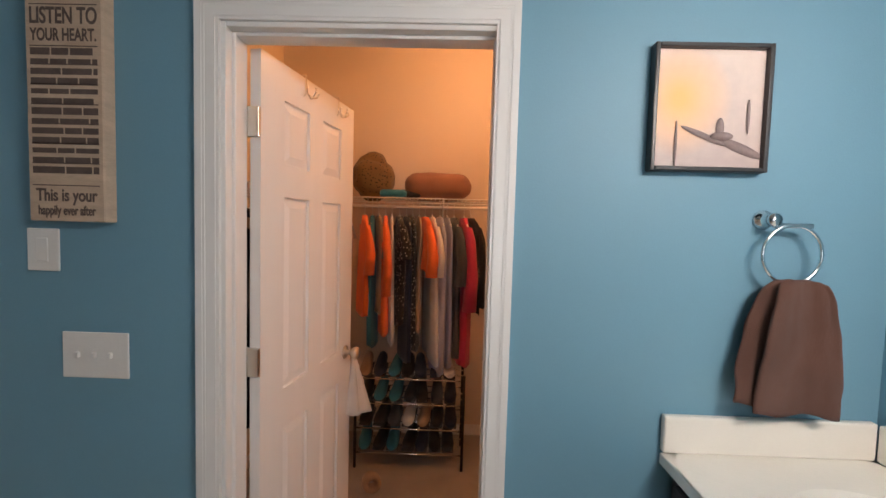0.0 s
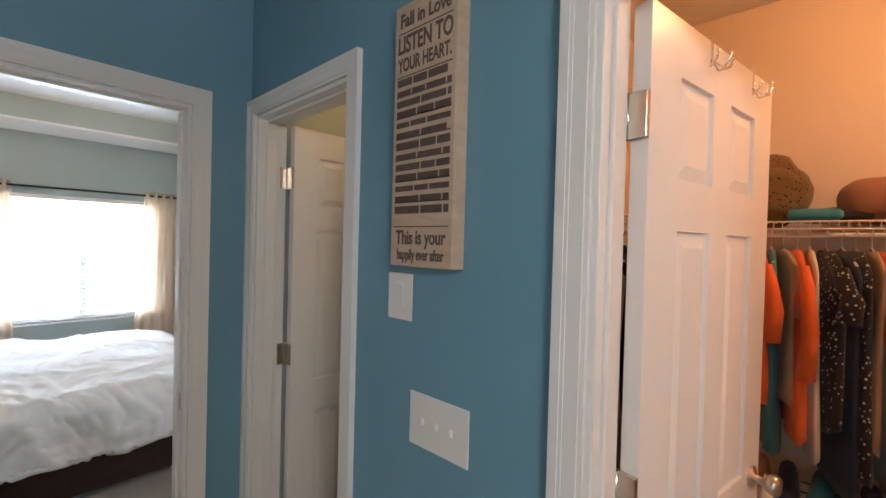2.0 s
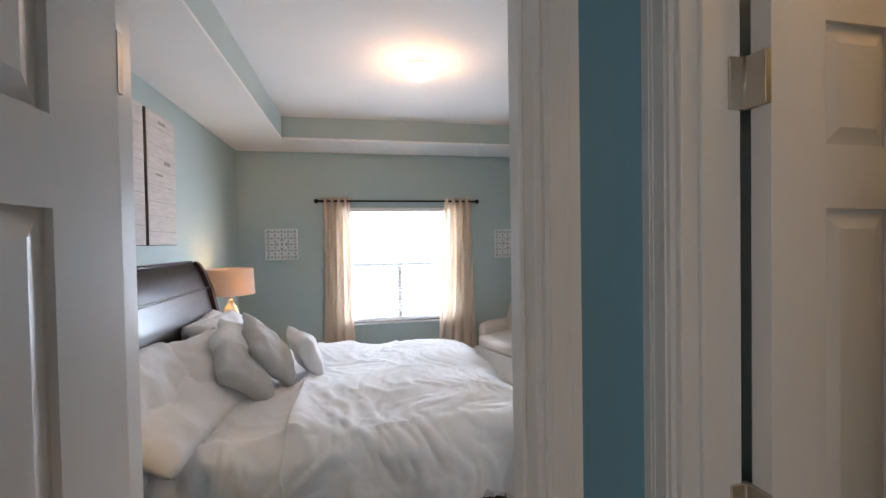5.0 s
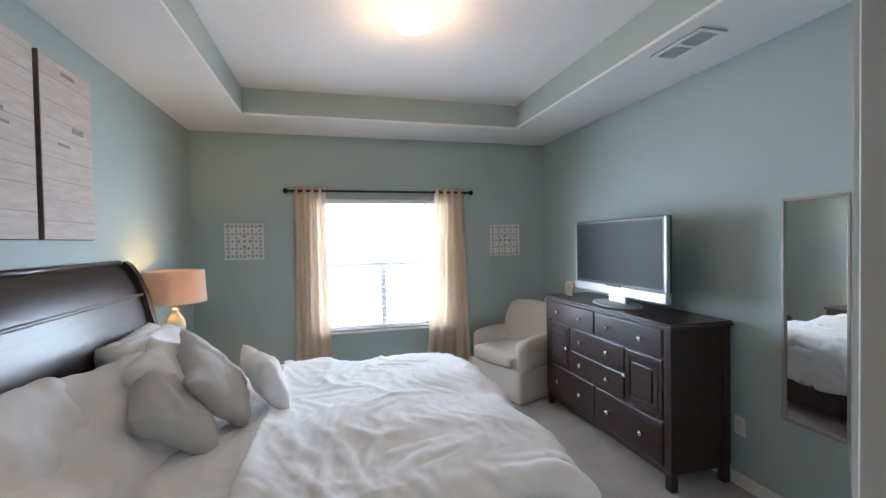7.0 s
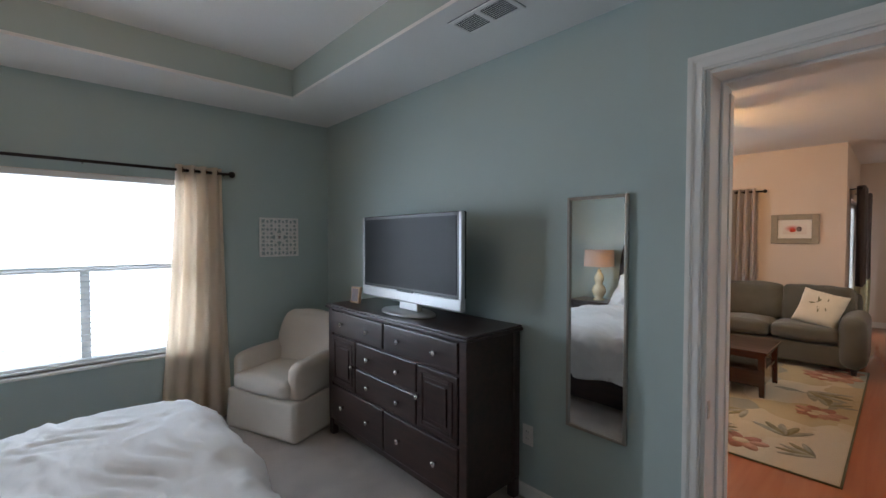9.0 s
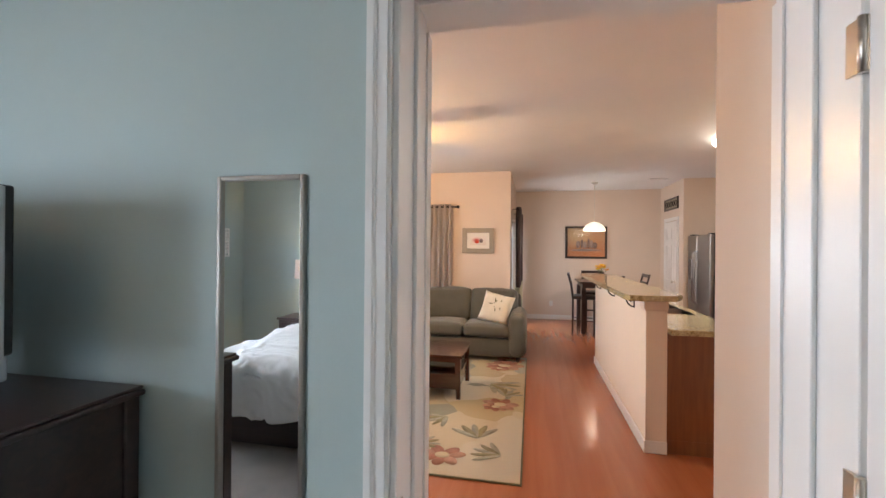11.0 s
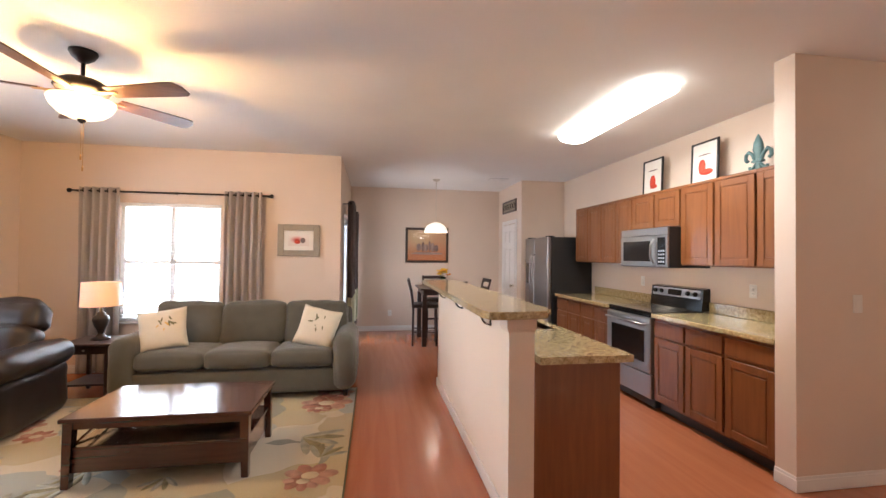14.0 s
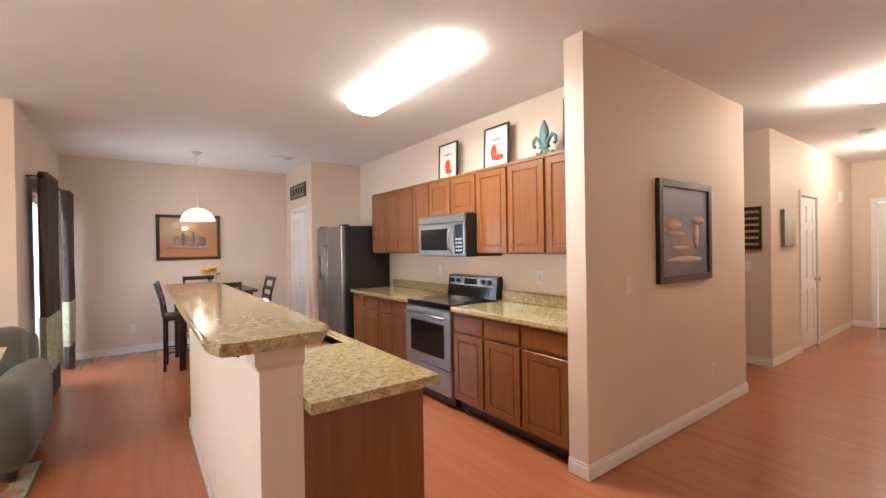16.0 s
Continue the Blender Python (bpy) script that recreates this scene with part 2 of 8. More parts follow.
def smooth_by(ob, degrees=35):
    for p in ob.data.polygons:
        p.use_smooth = True
    ob.data.set_sharp_from_angle(angle=radians(degrees))


# ---- the large structure ----
H = 2.735


def wall(name, axis, lo, hi, a, b, z0, z1, holes, mats, label):
    """A wall across x or y from lo to hi, running a to b, with holes (a0, a1, z0, z1); mats: low side, high side."""
    bm = bmesh.new()
    cuts = sorted({a, b, *[h[0] for h in holes], *[h[1] for h in holes]})
    for s, e in zip(cuts, cuts[1:]):
        spans = [(z0, z1)]
        for h in holes:
            if h[0] <= s + 1e-6 and h[1] >= e - 1e-6:
                spans = [p for q0, q1 in spans for p in ((q0, min(q1, h[2])), (max(q0, h[3]), q1)) if p[1] - p[0] > 1e-4]
        for q0, q1 in spans:
            if axis == 'x':
                box(bm, lo, s, q0, hi, e, q1)
            else:
                box(bm, s, lo, q0, e, hi, q1)
    bmesh.ops.remove_doubles(bm, verts=bm.verts[:], dist=1e-5)
    k = 0 if axis == 'x' else 1
    bm.normal_update()
    for f in bm.faces:
        f.material_index = 1 if f.normal[k] > 0.5 else 0
    me = mesh_of(bm, list(mats), name)
    for p in me.polygons:
        p.material_index = 1 if p.normal[k] > 0.5 else 0
    return tagged(new(name, me), label, "", "", "structure")


def slab(name, x0, y0, z0, x1, y1, z1, material, label):
    bm = bmesh.new()
    box(bm, x0, y0, z0, x1, y1, z1)
    return structure(name, bm, material, label)


# openings
CL0, CL1 = -0.050, 0.706       # closet door
WC0, WC1 = -1.430, -0.795      # water closet door
BD0, BD1 = 0.455, 1.145        # bathroom to bedroom
LD0, LD1 = -2.414, -1.611      # bedroom to living room
DH = 2.035
YC, YC2 = 1.360, 1.475
XB, XB2 = -1.490, -1.605
YL, YL2 = 3.170, 3.385
YD, YD2 = 2.760, 3.000         # the wall that holds the living room door
XJ, XP0, XP1 = -2.595, -2.502, -1.592   # jog beside the mirror; sides of the passage
XW = -5.812
YH = -0.454

wall("wall_bath_north", 'y', YC, YC2, XB2, 1.87, 0, H, [(CL0, CL1, 0, DH), (WC0, WC1, 0, DH)], (M_BLUE, M_CLOSET), "blue painted bathroom wall with two doorways")
wall("wall_bath_west", 'x', XB2, XB, -1.92, YC, 0, H, [(BD0, BD1, 0, DH)], (M_GREEN, M_BLUE), "wall between bathroom and bedroom, painted blue and green")
wall("wall_bath_east", 'x', 1.75, 1.87, -1.92, YC, 0, H, [], (M_BLUE, M_BEIGE), "blue painted bathroom side wall")
wall("wall_bath_south", 'y', -1.92, -1.80, XB, 1.75, 0, H, [(0.2, 1.4, 1.0, 2.1)], (M_BLUE, M_BLUE), "blue painted bathroom wall with an added, unseen window")
wall("wall_closet_north", 'y', 3.18, 3.30, -0.62, 1.87, 0, H, [], (M_CLOSET, M_BEIGE), "cream closet back wall")
wall("wall_closet_west", 'x', -0.74, -0.62, YC2, 3.30, 0, H, [], (M_GREEN, M_CLOSET), "wall between closet and water closet")
wall("wall_closet_east", 'x', 1.75, 1.87, YC2, 3.18, 0, H, [], (M_CLOSET, M_BEIGE), "cream closet side wall")
wall("wall_wc_north", 'y', 2.95, YL, -1.445, -0.74, 0, H, [], (M_GREEN, M_BEIGE), "green water closet end wall")
wall("wall_bedroom_east", 'x', -1.505, -1.446, YC2, YL2, 0, H, [], (M_GREEN, M_GREEN), "green wall beside the bedroom door")
wall("wall_bedroom_north", 'y', YL, YL + 0.06, XW - 0.15, XJ, 0, H, [], (M_GREEN, M_BEIGE), "green bedroom wall behind the dresser")
wall("wall_living_south", 'y', YL + 0.061, YL2, XW - 0.15, XJ, 0, H, [], (M_BEIGE, M_BEIGE), "beige living room wall")
wall("wall_bedroom_jog", 'x', XJ, XP0, YD2, YL2, 0, H, [], (M_GREEN, M_BEIGE), "green corner beside the mirror and beige passage side")
wall("wall_bedroom_door", 'y', YD, YD2, XJ, -1.505, 0, H, [(LD0, LD1, 0, DH)], (M_GREEN, M_BEIGE), "green bedroom wall with the doorway to the living room")
wall("wall_passage_east", 'x', XP1, -1.506, YD2, YL2, 0, H, [], (M_BEIGE, M_BEIGE), "beige plastered side of the short passage")
wall("wall_living_south_east", 'y', YL + 0.001, YL2, -1.445, 1.87, 0, H, [], (M_BEIGE, M_BEIGE), "beige living room wall beside the passage")
wall("wall_bedroom_west", 'x', XW - 0.15, XW, YH - 0.12, YL, 0, H, [(0.66, 2.01, 0.60, 1.95)], (M_BEIGE, M_GREEN), "green bedroom wall with the window")
wall("wall_bedroom_south", 'y', YH - 0.12, YH, XW, XB2, 0, H, [], (M_BEIGE, M_GREEN), "green wall behind the headboard")
slab("wall_bath_corner", XB2 - 0.002, -1.92, 0, XB, YH - 0.12, H, M_BLUE, "short blue wall behind the door")
XS = -6.12
YW = 8.745
wall("wall_living_west", 'x', XS - 0.15, XS, YL2, YW + 0.15, 0, H, [(5.75, 7.35, 0.65, 2.06)], (M_BEIGE, M_BEIGE), "beige living room side wall with a window")
wall("wall_living_north", 'y', YW, YW + 0.15, XS, -2.47, 0, H, [(-5.08, -3.92, 0.60, 2.05)], (M_BEIGE, M_BEIGE), "beige living room wall with a window")
wall("wall_dining_west", 'x', -2.62, -2.47, YW + 0.15, 11.20, 0, H, [(9.45, 11.0, 0, 2.05)], (M_BEIGE, M_BEIGE), "beige dining wall with a patio door")
wall("wall_dining_north", 'y', 11.20, 11.35, -2.62, 1.35, 0, H, [], (M_BEIGE, M_BEIGE), "beige dining room end wall")
wall("wall_pantry", 'x', 0.43, 0.53, 9.91, 11.20, 0, H, [(10.18, 10.86, 0, DH)], (M_BEIGE, M_BEIGE), "beige pantry wall with a door")
wall("wall_over_fridge", 'y', 9.91, 10.01, 0.53, 1.20, 0, H, [], (M_BEIGE, M_BEIGE), "beige wall beside the fridge")
wall("wall_kitchen_east", 'x', 1.20, 1.32, 5.475, 11.20, 0, H, [], (M_BEIGE, M_BEIGE), "cream kitchen wall")
wall("wall_picture", 'y', 5.335, 5.475, 0.56, 3.05, 0, H, [], (M_BEIGE, M_BEIGE), "beige wall that hides the kitchen end")
wall("wall_hall_recess_north", 'y', 6.6, 6.72, 1.32, 4.20, 0, H, [], (M_BEIGE, M_BEIGE), "beige end wall of the side hall")
wall("wall_hall_recess_east", 'x', 4.20, 4.32, 5.46, 6.6, 0, H, [], (M_BEIGE, M_BEIGE), "beige wall of the side hall")
wall("wall_hall_north", 'y', 5.46, 5.58, 4.32, 8.10, 0, H, [(5.30, 6.02, 0, DH)], (M_BEIGE, M_BEIGE), "beige entrance hall wall with a door")
wall("wall_hall_east", 'x', 8.10, 8.25, 3.2, 5.58, 0, H, [(4.25, 5.17, 0, 2.06)], (M_BEIGE, M_BEIGE), "beige wall with the front door")
wall("wall_hall_south", 'y', 3.19, 3.31, 1.87, 8.25, 0, H, [], (M_BEIGE, M_BEIGE), "beige entrance hall wall")

slab("floor_bathroom", XB2, -1.92, -0.10, 1.87, YC2, 0, M_TILE, "pale vinyl bathroom floor")
slab("floor_closet", -1.604, YC2, -0.10, 1.87, 3.24, 0.004, M_CARPET, "beige closet carpet")
slab("floor_bedroom", XW - 0.15, YH - 0.12, -0.10, XB2, YL + 0.07, 0.002, M_CARPET, "beige bedroom carpet")
slab("floor_passage", XP0, YD2 - 0.10, -0.05, XP1, YL + 0.09, 0.004, M_FLOOR, "orange laminate in the short passage")
slab("floor_living", XS - 0.15, YL + 0.07, -0.10, 8.25, 11.35, 0, M_FLOOR, "glossy orange laminate floor")
slab("ceiling_living", XS - 0.15, YL2 - 0.07, H, 8.25, 11.35, H + 0.1, M_CEIL, "white textured living room ceiling")
slab("ceiling_bathroom", XB2 + 0.11, -1.92, H, 1.87, YL2 - 0.07, H + 0.1, M_CEIL, "white bathroom and closet ceiling")
SOF, TRAY = 2.578, 2.803
TX0, TX1, TY0, TY1 = -5.21, -2.25, 0.122, 2.570


def tray_ceiling():
    bm = bmesh.new()
    x0, x1, y0, y1 = XW - 0.15, XB2 + 0.10, YH - 0.12, YL2 - 0.07
    for a in ((x0, y0, TX0, y1), (TX1, y0, x1, y1), (TX0, y0, TX1, TY0), (TX0, TY1, TX1, y1)):
        box(bm, a[0], a[1], SOF, a[2], a[3], SOF + 0.02)
    box(bm, TX0 - 0.1, TY0 - 0.1, TRAY, TX1 + 0.1, TY1 + 0.1, TRAY + 0.08)
    structure("ceiling_bedroom", bm, M_CEIL, "white tray ceiling with a lowered border")
    bm = bmesh.new()
    for a in ((TX0 - 0.05, TY0 - 0.05, TX0, TY1 + 0.05), (TX1, TY0 - 0.05, TX1 + 0.05, TY1 + 0.05), (TX0, TY0 - 0.05, TX1, TY0), (TX0, TY1, TX1, TY1 + 0.05)):
        box(bm, a[0], a[1], SOF + 0.021, a[2], a[3], TRAY)
    structure("trim_tray", bm, M_GREEN, "green painted upright faces of the tray ceiling")


tray_ceiling()
slab("ground", -60, -60, -0.4, 60, 60, -0.3, mat("pale_lawn", (0.20, 0.24, 0.10), 0.9, spread=0.3, scale=0.8, fine=30), "pale grass outside")


def casing(name, axis, face, out, a0, a1, z1, w=0.062):
    """Moulded door casing on one face of a wall; out: which way it stands proud; a0..a1: the opening."""
    bm = bmesh.new()
    for u0, u1, z0, z2 in ((a0 - w, a0, 0, z1 + w), (a1, a1 + w, 0, z1 + w), (a0, a1, z1, z1 + w)):
        head = z0 > 0
        for k, (s, e, d) in enumerate(((0.0, 0.30, 0.019), (0.30, 0.42, 0.0172), (0.42, 0.86, 0.0155), (0.86, 1.0, 0.012))):
            # s, e run from the outer edge to the inner one
            if head:
                b0, b1, c0, c1 = u0 - w * (1 - e), u1 + w * (1 - e), z2 - w * e, z2 - w * s
            elif u1 == a0:
                b0, b1, c0, c1 = u0 + w * s, u0 + w * e, z0, z2 - w * s * 1.0
            else:
                b0, b1, c0, c1 = u1 - w * e, u1 - w * s, z0, z2 - w * s * 1.0
            lo, hi = sorted((face, face + out * d))
            if axis == 'y':
                box(bm, b0, lo, c0, b1, hi, c1)
            else:
                box(bm, lo, b0, c0, hi, b1, c1)
    return structure(name, bm, M_TRIM, "white moulded door casing")


def jamb(name, axis, f0, f1, a0, a1, z1, stop, t=0.014):
    """The lining of a doorway with its stop."""
    bm = bmesh.new()
    f0, f1 = f0 - 0.002, f1 + 0.002

    def put(b0, b1, g0, g1, c0, c1):
        if axis == 'y':
            box(bm, b0, g0, c0, b1, g1, c1, 0.002, 1)
        else:
            box(bm, g0, b0, c0, g1, b1, c1, 0.002, 1)
    put(a0, a0 + t, f0, f1, 0, z1)
    put(a1 - t, a1, f0, f1, 0, z1)
    put(a0 + t, a1 - t, f0, f1, z1 - t, z1)
    s0, s1 = stop
    put(a0 + t, a0 + t + 0.010, s0, s1, 0, z1 - t)
    put(a1 - t - 0.010, a1 - t, s0, s1, 0, z1 - t)
    put(a0 + t + 0.010, a1 - t - 0.010, s0, s1, z1 - t - 0.010, z1 - t)
    return structure(name, bm, M_TRIM, "white painted door lining with a stop")


casing("trim_closet", 'y', YC, -1, CL0, CL1 - 0.022, DH, 0.062)
casing("trim_wc", 'y', YC, -1, WC0, WC1, DH, 0.060)
casing("trim_bedroom_bath_side", 'x', XB, 1, BD0, BD1, DH)
casing("trim_bedroom_inner", 'x', XB2, -1, BD0, BD1, DH)
casing("trim_living_bedroom_side", 'y', YD, -1, LD0, LD1, DH, 0.050)
jamb("trim_lining_closet", 'y', YC, YC2, CL0, CL1, DH, (YC + 0.030, YC + 0.072))
jamb("trim_lining_wc", 'y', YC, YC2, WC0, WC1, DH, (YC + 0.030, YC + 0.072))
jamb("trim_lining_bedroom", 'x', XB2, XB, BD0, BD1, DH, (XB2 + 0.030, XB2 + 0.072))
jamb("trim_lining_living", 'y', YD, YD2, LD0, LD1, DH, (YD + 0.100, YD + 0.165))
slab("trim_passage_bead_west", LD0 + 0.0145, YD2 - 0.034, 0.002, LD0 + 0.020, YD2 + 0.004, DH - 0.03, M_TRIM, "white bead on the door lining")
slab("trim_passage_bead_east", LD1 - 0.020, YD2 - 0.034, 0.002, LD1 - 0.0145, YD2 + 0.004, DH - 0.03, M_TRIM, "white bead on the door lining")


def skirting(name, runs, h=0.085):
    """Baseboards: runs of (x0, y0, x1, y1) along wall faces, thin across."""
    bm = bmesh.new()
    for x0, y0, x1, y1 in runs:
        box(bm, x0, y0, 0.004, x1, y1, h - 0.022, 0.0015, 1)
        if x1 - x0 > y1 - y0:
            box(bm, x0, y0 + 0.003, h - 0.022, x1, y1 - 0.003, h, 0.003, 2)
        else:
            box(bm, x0 + 0.003, y0, h - 0.022, x1 - 0.003, y1, h, 0.003, 2)
    return structure(name, bm, M_TRIM, "white baseboard")


T = 0.013
skirting("baseboard_bedroom", [(XW, YL - T, XJ, YL), (XJ - T, YD - T, XJ, YL - T), (XJ, YD - T, LD0 - 0.052, YD), (XW, YH, XW + T, YL - T), (XW + T, YH, XB2, YH + T), (XB2 - T, YH + T, XB2, BD0 - 0.064), (XB2 - T, BD1 + 0.064, XB2, YC2)])
skirting("baseboard_bathroom", [(CL1 + 0.064, YC - T, 1.16, YC), (WC1 + 0.064, YC - T, CL0 - 0.064, YC), (XB, -1.8, XB + T, BD0 - 0.064)])
skirting("baseboard_closet", [(-0.62, 3.18 - T, 1.75, 3.18), (1.75 - T, YC2, 1.75, 3.18 - T), (-0.62, YC2, -0.62 + T, 3.18 - T)])
skirting("baseboard_living", [
    (XS, YW - T, -2.47, YW), (XS, YL2, XS + T, YW - T), (XS, YL2, XP0 + T, YL2 + T), (XP0, YD2, XP0 + T, YL2), (XP1 - T, YD2, XP1, YL2), (XP1 - T, YL2, 8.10, YL2 + T),
    (-2.47, YW, -2.47 + T, 9.38), (-2.47, 11.2 - T, 0.43, 11.2), (0.43 - T, 10.93, 0.43, 11.2 - T), (0.43 - T, 9.91, 0.43, 10.11), (0.43 - T, 9.91 - T, 0.60, 9.91),
    (0.56 - T, 5.335 - T, 3.05 + T, 5.335), (0.56 - T, 5.335, 0.56, 5.475), (3.05, 5.335, 3.05 + T, 5.475),
    (4.20 - T, 5.46, 4.20, 6.6), (4.20 - T, 5.46 - T, 5.23, 5.46), (6.09, 5.46 - T, 8.10, 5.46), (8.10 - T, 5.24, 8.10, 5.46)], 0.10)


# ---- materials of things ----
def translucent_shade(name, colour):
    """Lampshade cloth that lets the bulb's light through."""
    m = mat(name, colour, 0.9, spread=0.05, fine=300, bump=0.1)
    nt = m.node_tree
    tr = nt.nodes.new("ShaderNodeBsdfTranslucent")
    tr.inputs[0].default_value = (*colour, 1)
    mix = nt.nodes.new("ShaderNodeMixShader")
    mix.inputs[0].default_value = 0.50
    nt.links.new(nt.nodes["Principled BSDF"].outputs[0], mix.inputs[1])
    nt.links.new(tr.outputs[0], mix.inputs[2])
    nt.links.new(mix.outputs[0], nt.nodes["Material Output"].inputs[0])
    return m


M_DARKWOOD = wood("dark_espresso_wood", (0.020, 0.010, 0.009), (0.046, 0.020, 0.016), 0.33, 0.12, (10, 1, 1))
M_CABINET = wood("cherry_stained_wood", (0.175, 0.058, 0.018), (0.235, 0.088, 0.027), 0.32, 0.25, (1, 1, 12))
# darker copy of the cherry: shade under the cabinet put into the colour
M_CABSHADE = wood("shaded_cherry_wood", (0.105, 0.030, 0.012), (0.170, 0.055, 0.022), 0.34, 0.2, (1, 1, 12))
M_TABLE = wood("polished_mahogany", (0.046, 0.013, 0.008), (0.074, 0.021, 0.012), 0.14, 0.6, (12, 1, 1))
M_LINEN = mat("white_cotton", (0.82, 0.80, 0.79), 0.85, spread=0.05, scale=5, fine=380, bump=0.12, sheen=0.25)
M_GREYCASE = mat("grey_linen", (0.52, 0.50, 0.475), 0.9, spread=0.08, scale=6, fine=420, bump=0.25, sheen=0.3)
M_SLIP = mat("cream_slipcover_cotton", (0.66, 0.59, 0.52), 0.9, spread=0.06, scale=4, fine=330, bump=0.25, sheen=0.2)
M_CURTAIN = mat("cream_satin_curtain", (0.91, 0.81, 0.70), 0.7, spread=0.06, scale=3, fine=300, bump=0.1, sheen=0.4, stretch=(1, 1, 0.1))
M_TOWEL = mat("brown_terry_towel", (0.150, 0.066, 0.045), 0.95, spread=0.2, scale=9, fine=500, bump=0.8, sheen=0.08)
M_SOLIDTOP = mat("cream_cultured_marble", (0.82, 0.78, 0.70), 0.16, spread=0.03, scale=4, coat=0.3)
M_WIRE = mat("white_coated_wire", (0.78, 0.75, 0.70), 0.35)
M_FRAMEBLACK = mat("black_frame_paint", (0.018, 0.017, 0.018), 0.35)
M_SILVER = mat("silver_plastic", (0.52, 0.52, 0.53), 0.30, 0.6, spread=0.03)
M_SCREEN = mat("dark_glossy_screen", (0.012, 0.012, 0.014), 0.32, spread=0.1, bump=0)
M_SCREEN.node_tree.nodes["Principled BSDF"].inputs["Specular IOR Level"].default_value = 0.10
M_INK = mat("dark_brown_ink", (0.115, 0.080, 0.066), 0.8, spread=0.25, scale=30)
M_SIGNWOOD = mat("weathered_cream_board", (0.54, 0.40, 0.29), 0.8, spread=0.18, scale=12, fine=90, bump=0.15, stretch=(1, 1, 4))
M_PLANKART = mat("whitewashed_canvas_print", (0.56, 0.50, 0.46), 0.85, spread=0.16, scale=9, fine=130, bump=0.15, stretch=(1, 1, 7))
M_BROWNEDGE = mat("brown_canvas_edge", (0.16, 0.125, 0.105), 0.85, spread=0.2)
M_LAMPSHADE = translucent_shade("pink_linen_lampshade", (0.74, 0.60, 0.52))
M_LAMPBASE = mat("cream_glazed_ceramic", (0.80, 0.66, 0.44), 0.18, spread=0.05, coat=0.4)
M_DOMEGLASS = glow("lit_frosted_glass", (1.0, 0.80, 0.52), 6.0)
M_BRASS = mat("aged_brass", (0.55, 0.34, 0.14), 0.3, 1.0)
M_BLIND = mat("white_blind_slat", (0.80, 0.80, 0.80), 0.5, spread=0.03)


# ---- doors, windows, fittings ----
def panel_door(name, label, w, h, at, knob_side=1, t=0.035, hinges=True, handle=True, category="door"):
    """A six-panel leaf hinged at its local origin, lying along +x; its thickness runs to -y."""
    d = thing(name, label, category, at=at)
    s, mid = w * 0.185, w * 0.150
    rails = [(0.0, 0.235), (0.80, 0.94), (1.585, 1.69), (h - 0.115, h)]
    bm = bmesh.new()
    box(bm, 0.002, -t + 0.010, 0.012, w - 0.002, -0.010, h - 0.004)
    part("core", bm, M_DOOR, d)
    for x0, x1 in ((0, s), (w - s, w), (w / 2 - mid / 2, w / 2 + mid / 2)):
        bm = bmesh.new()
        box(bm, x0, -t, 0.010, x1, 0, h)
        part("stile", bm, M_DOOR, d)
    cols = ((s, w / 2 - mid / 2), (w / 2 + mid / 2, w - s))
    for z0, z1 in rails:
        for x0, x1 in cols:
            bm = bmesh.new()
            box(bm, x0, -t, max(z0, 0.010), x1, 0, z1)
            part("rail", bm, M_DOOR, d)
    for (a0, z0), (a1, z1) in zip([(0, r[1]) for r in rails[:-1]], [(0, r[0]) for r in rails[1:]]):
        for x0, x1 in cols:
            bm = bmesh.new()
            for sgn, y in ((1, -0.0100), (-1, -t + 0.0100)):
                g = 0.006
                r0 = [(x0 + g, z0 + g), (x1 - g, z0 + g), (x1 - g, z1 - g), (x0 + g, z1 - g)]
                g = 0.034
                r1 = [(x0 + g, z0 + g), (x1 - g, z0 + g), (x1 - g, z1 - g), (x0 + g, z1 - g)]
                a = [bm.verts.new((x, y, z)) for x, z in r0]
                b = [bm.verts.new((x, y + sgn * 0.0085, z)) for x, z in r1]
                for k in range(4):
                    bm.faces.new((a[k], a[(k + 1) % 4], b[(k + 1) % 4], b[k]))
                bm.faces.new(b)
            part("raised_panel", bm, M_DOOR, d)
    if handle:
        for side in (1, -1):
            bm = bmesh.new()
            lathe(bm, [(0.030, 0), (0.030, 0.006), (0.012, 0.010), (0.011, 0.030), (0.024, 0.040), (0.029, 0.054), (0.024, 0.066), (0.0, 0.070)], 20,
                  pose(w - 0.06, 0 if side == 1 else -t, 0.92, -90 if side == 1 else 90))
            part("knob", bm, M_NICKEL, d, "satin nickel knob")
    if hinges:
        for z in (0.30, 1.07, 1.80):
            bm = bmesh.new()
            tube(bm, [(-0.008, 0.004, z - 0.045), (-0.008, 0.004, z + 0.045)], 0.007, 10)
            box(bm, -0.012, -0.036, z - 0.044, 0.0005, 0.002, z + 0.044, 0.001, 1)
            box(bm, -0.040, 0.002, z - 0.044, -0.006, 0.0065, z + 0.044, 0.001, 1)
            part("hinge", bm, M_NICKEL, d, "nickel butt hinge")
    return d


panel_door("door_closet", "open white six-panel closet door with nickel knob", 0.680, 2.015, pose(CL0 + 0.018, YC2 + 0.012, 0.0, 0, 0, 80))
panel_door("door_wc", "open white six-panel water closet door", 0.615, 2.015, pose(WC0 + 0.020, YC2 + 0.016, 0.0, 0, 0, 91))
panel_door("door_bathroom", "open white six-panel bathroom door with a hook", 0.660, 2.015, pose(XB + 0.004, BD0 + 0.018, 0.0, 0, 0, -4) @ Matrix.Diagonal((1, -1, 1, 1)))
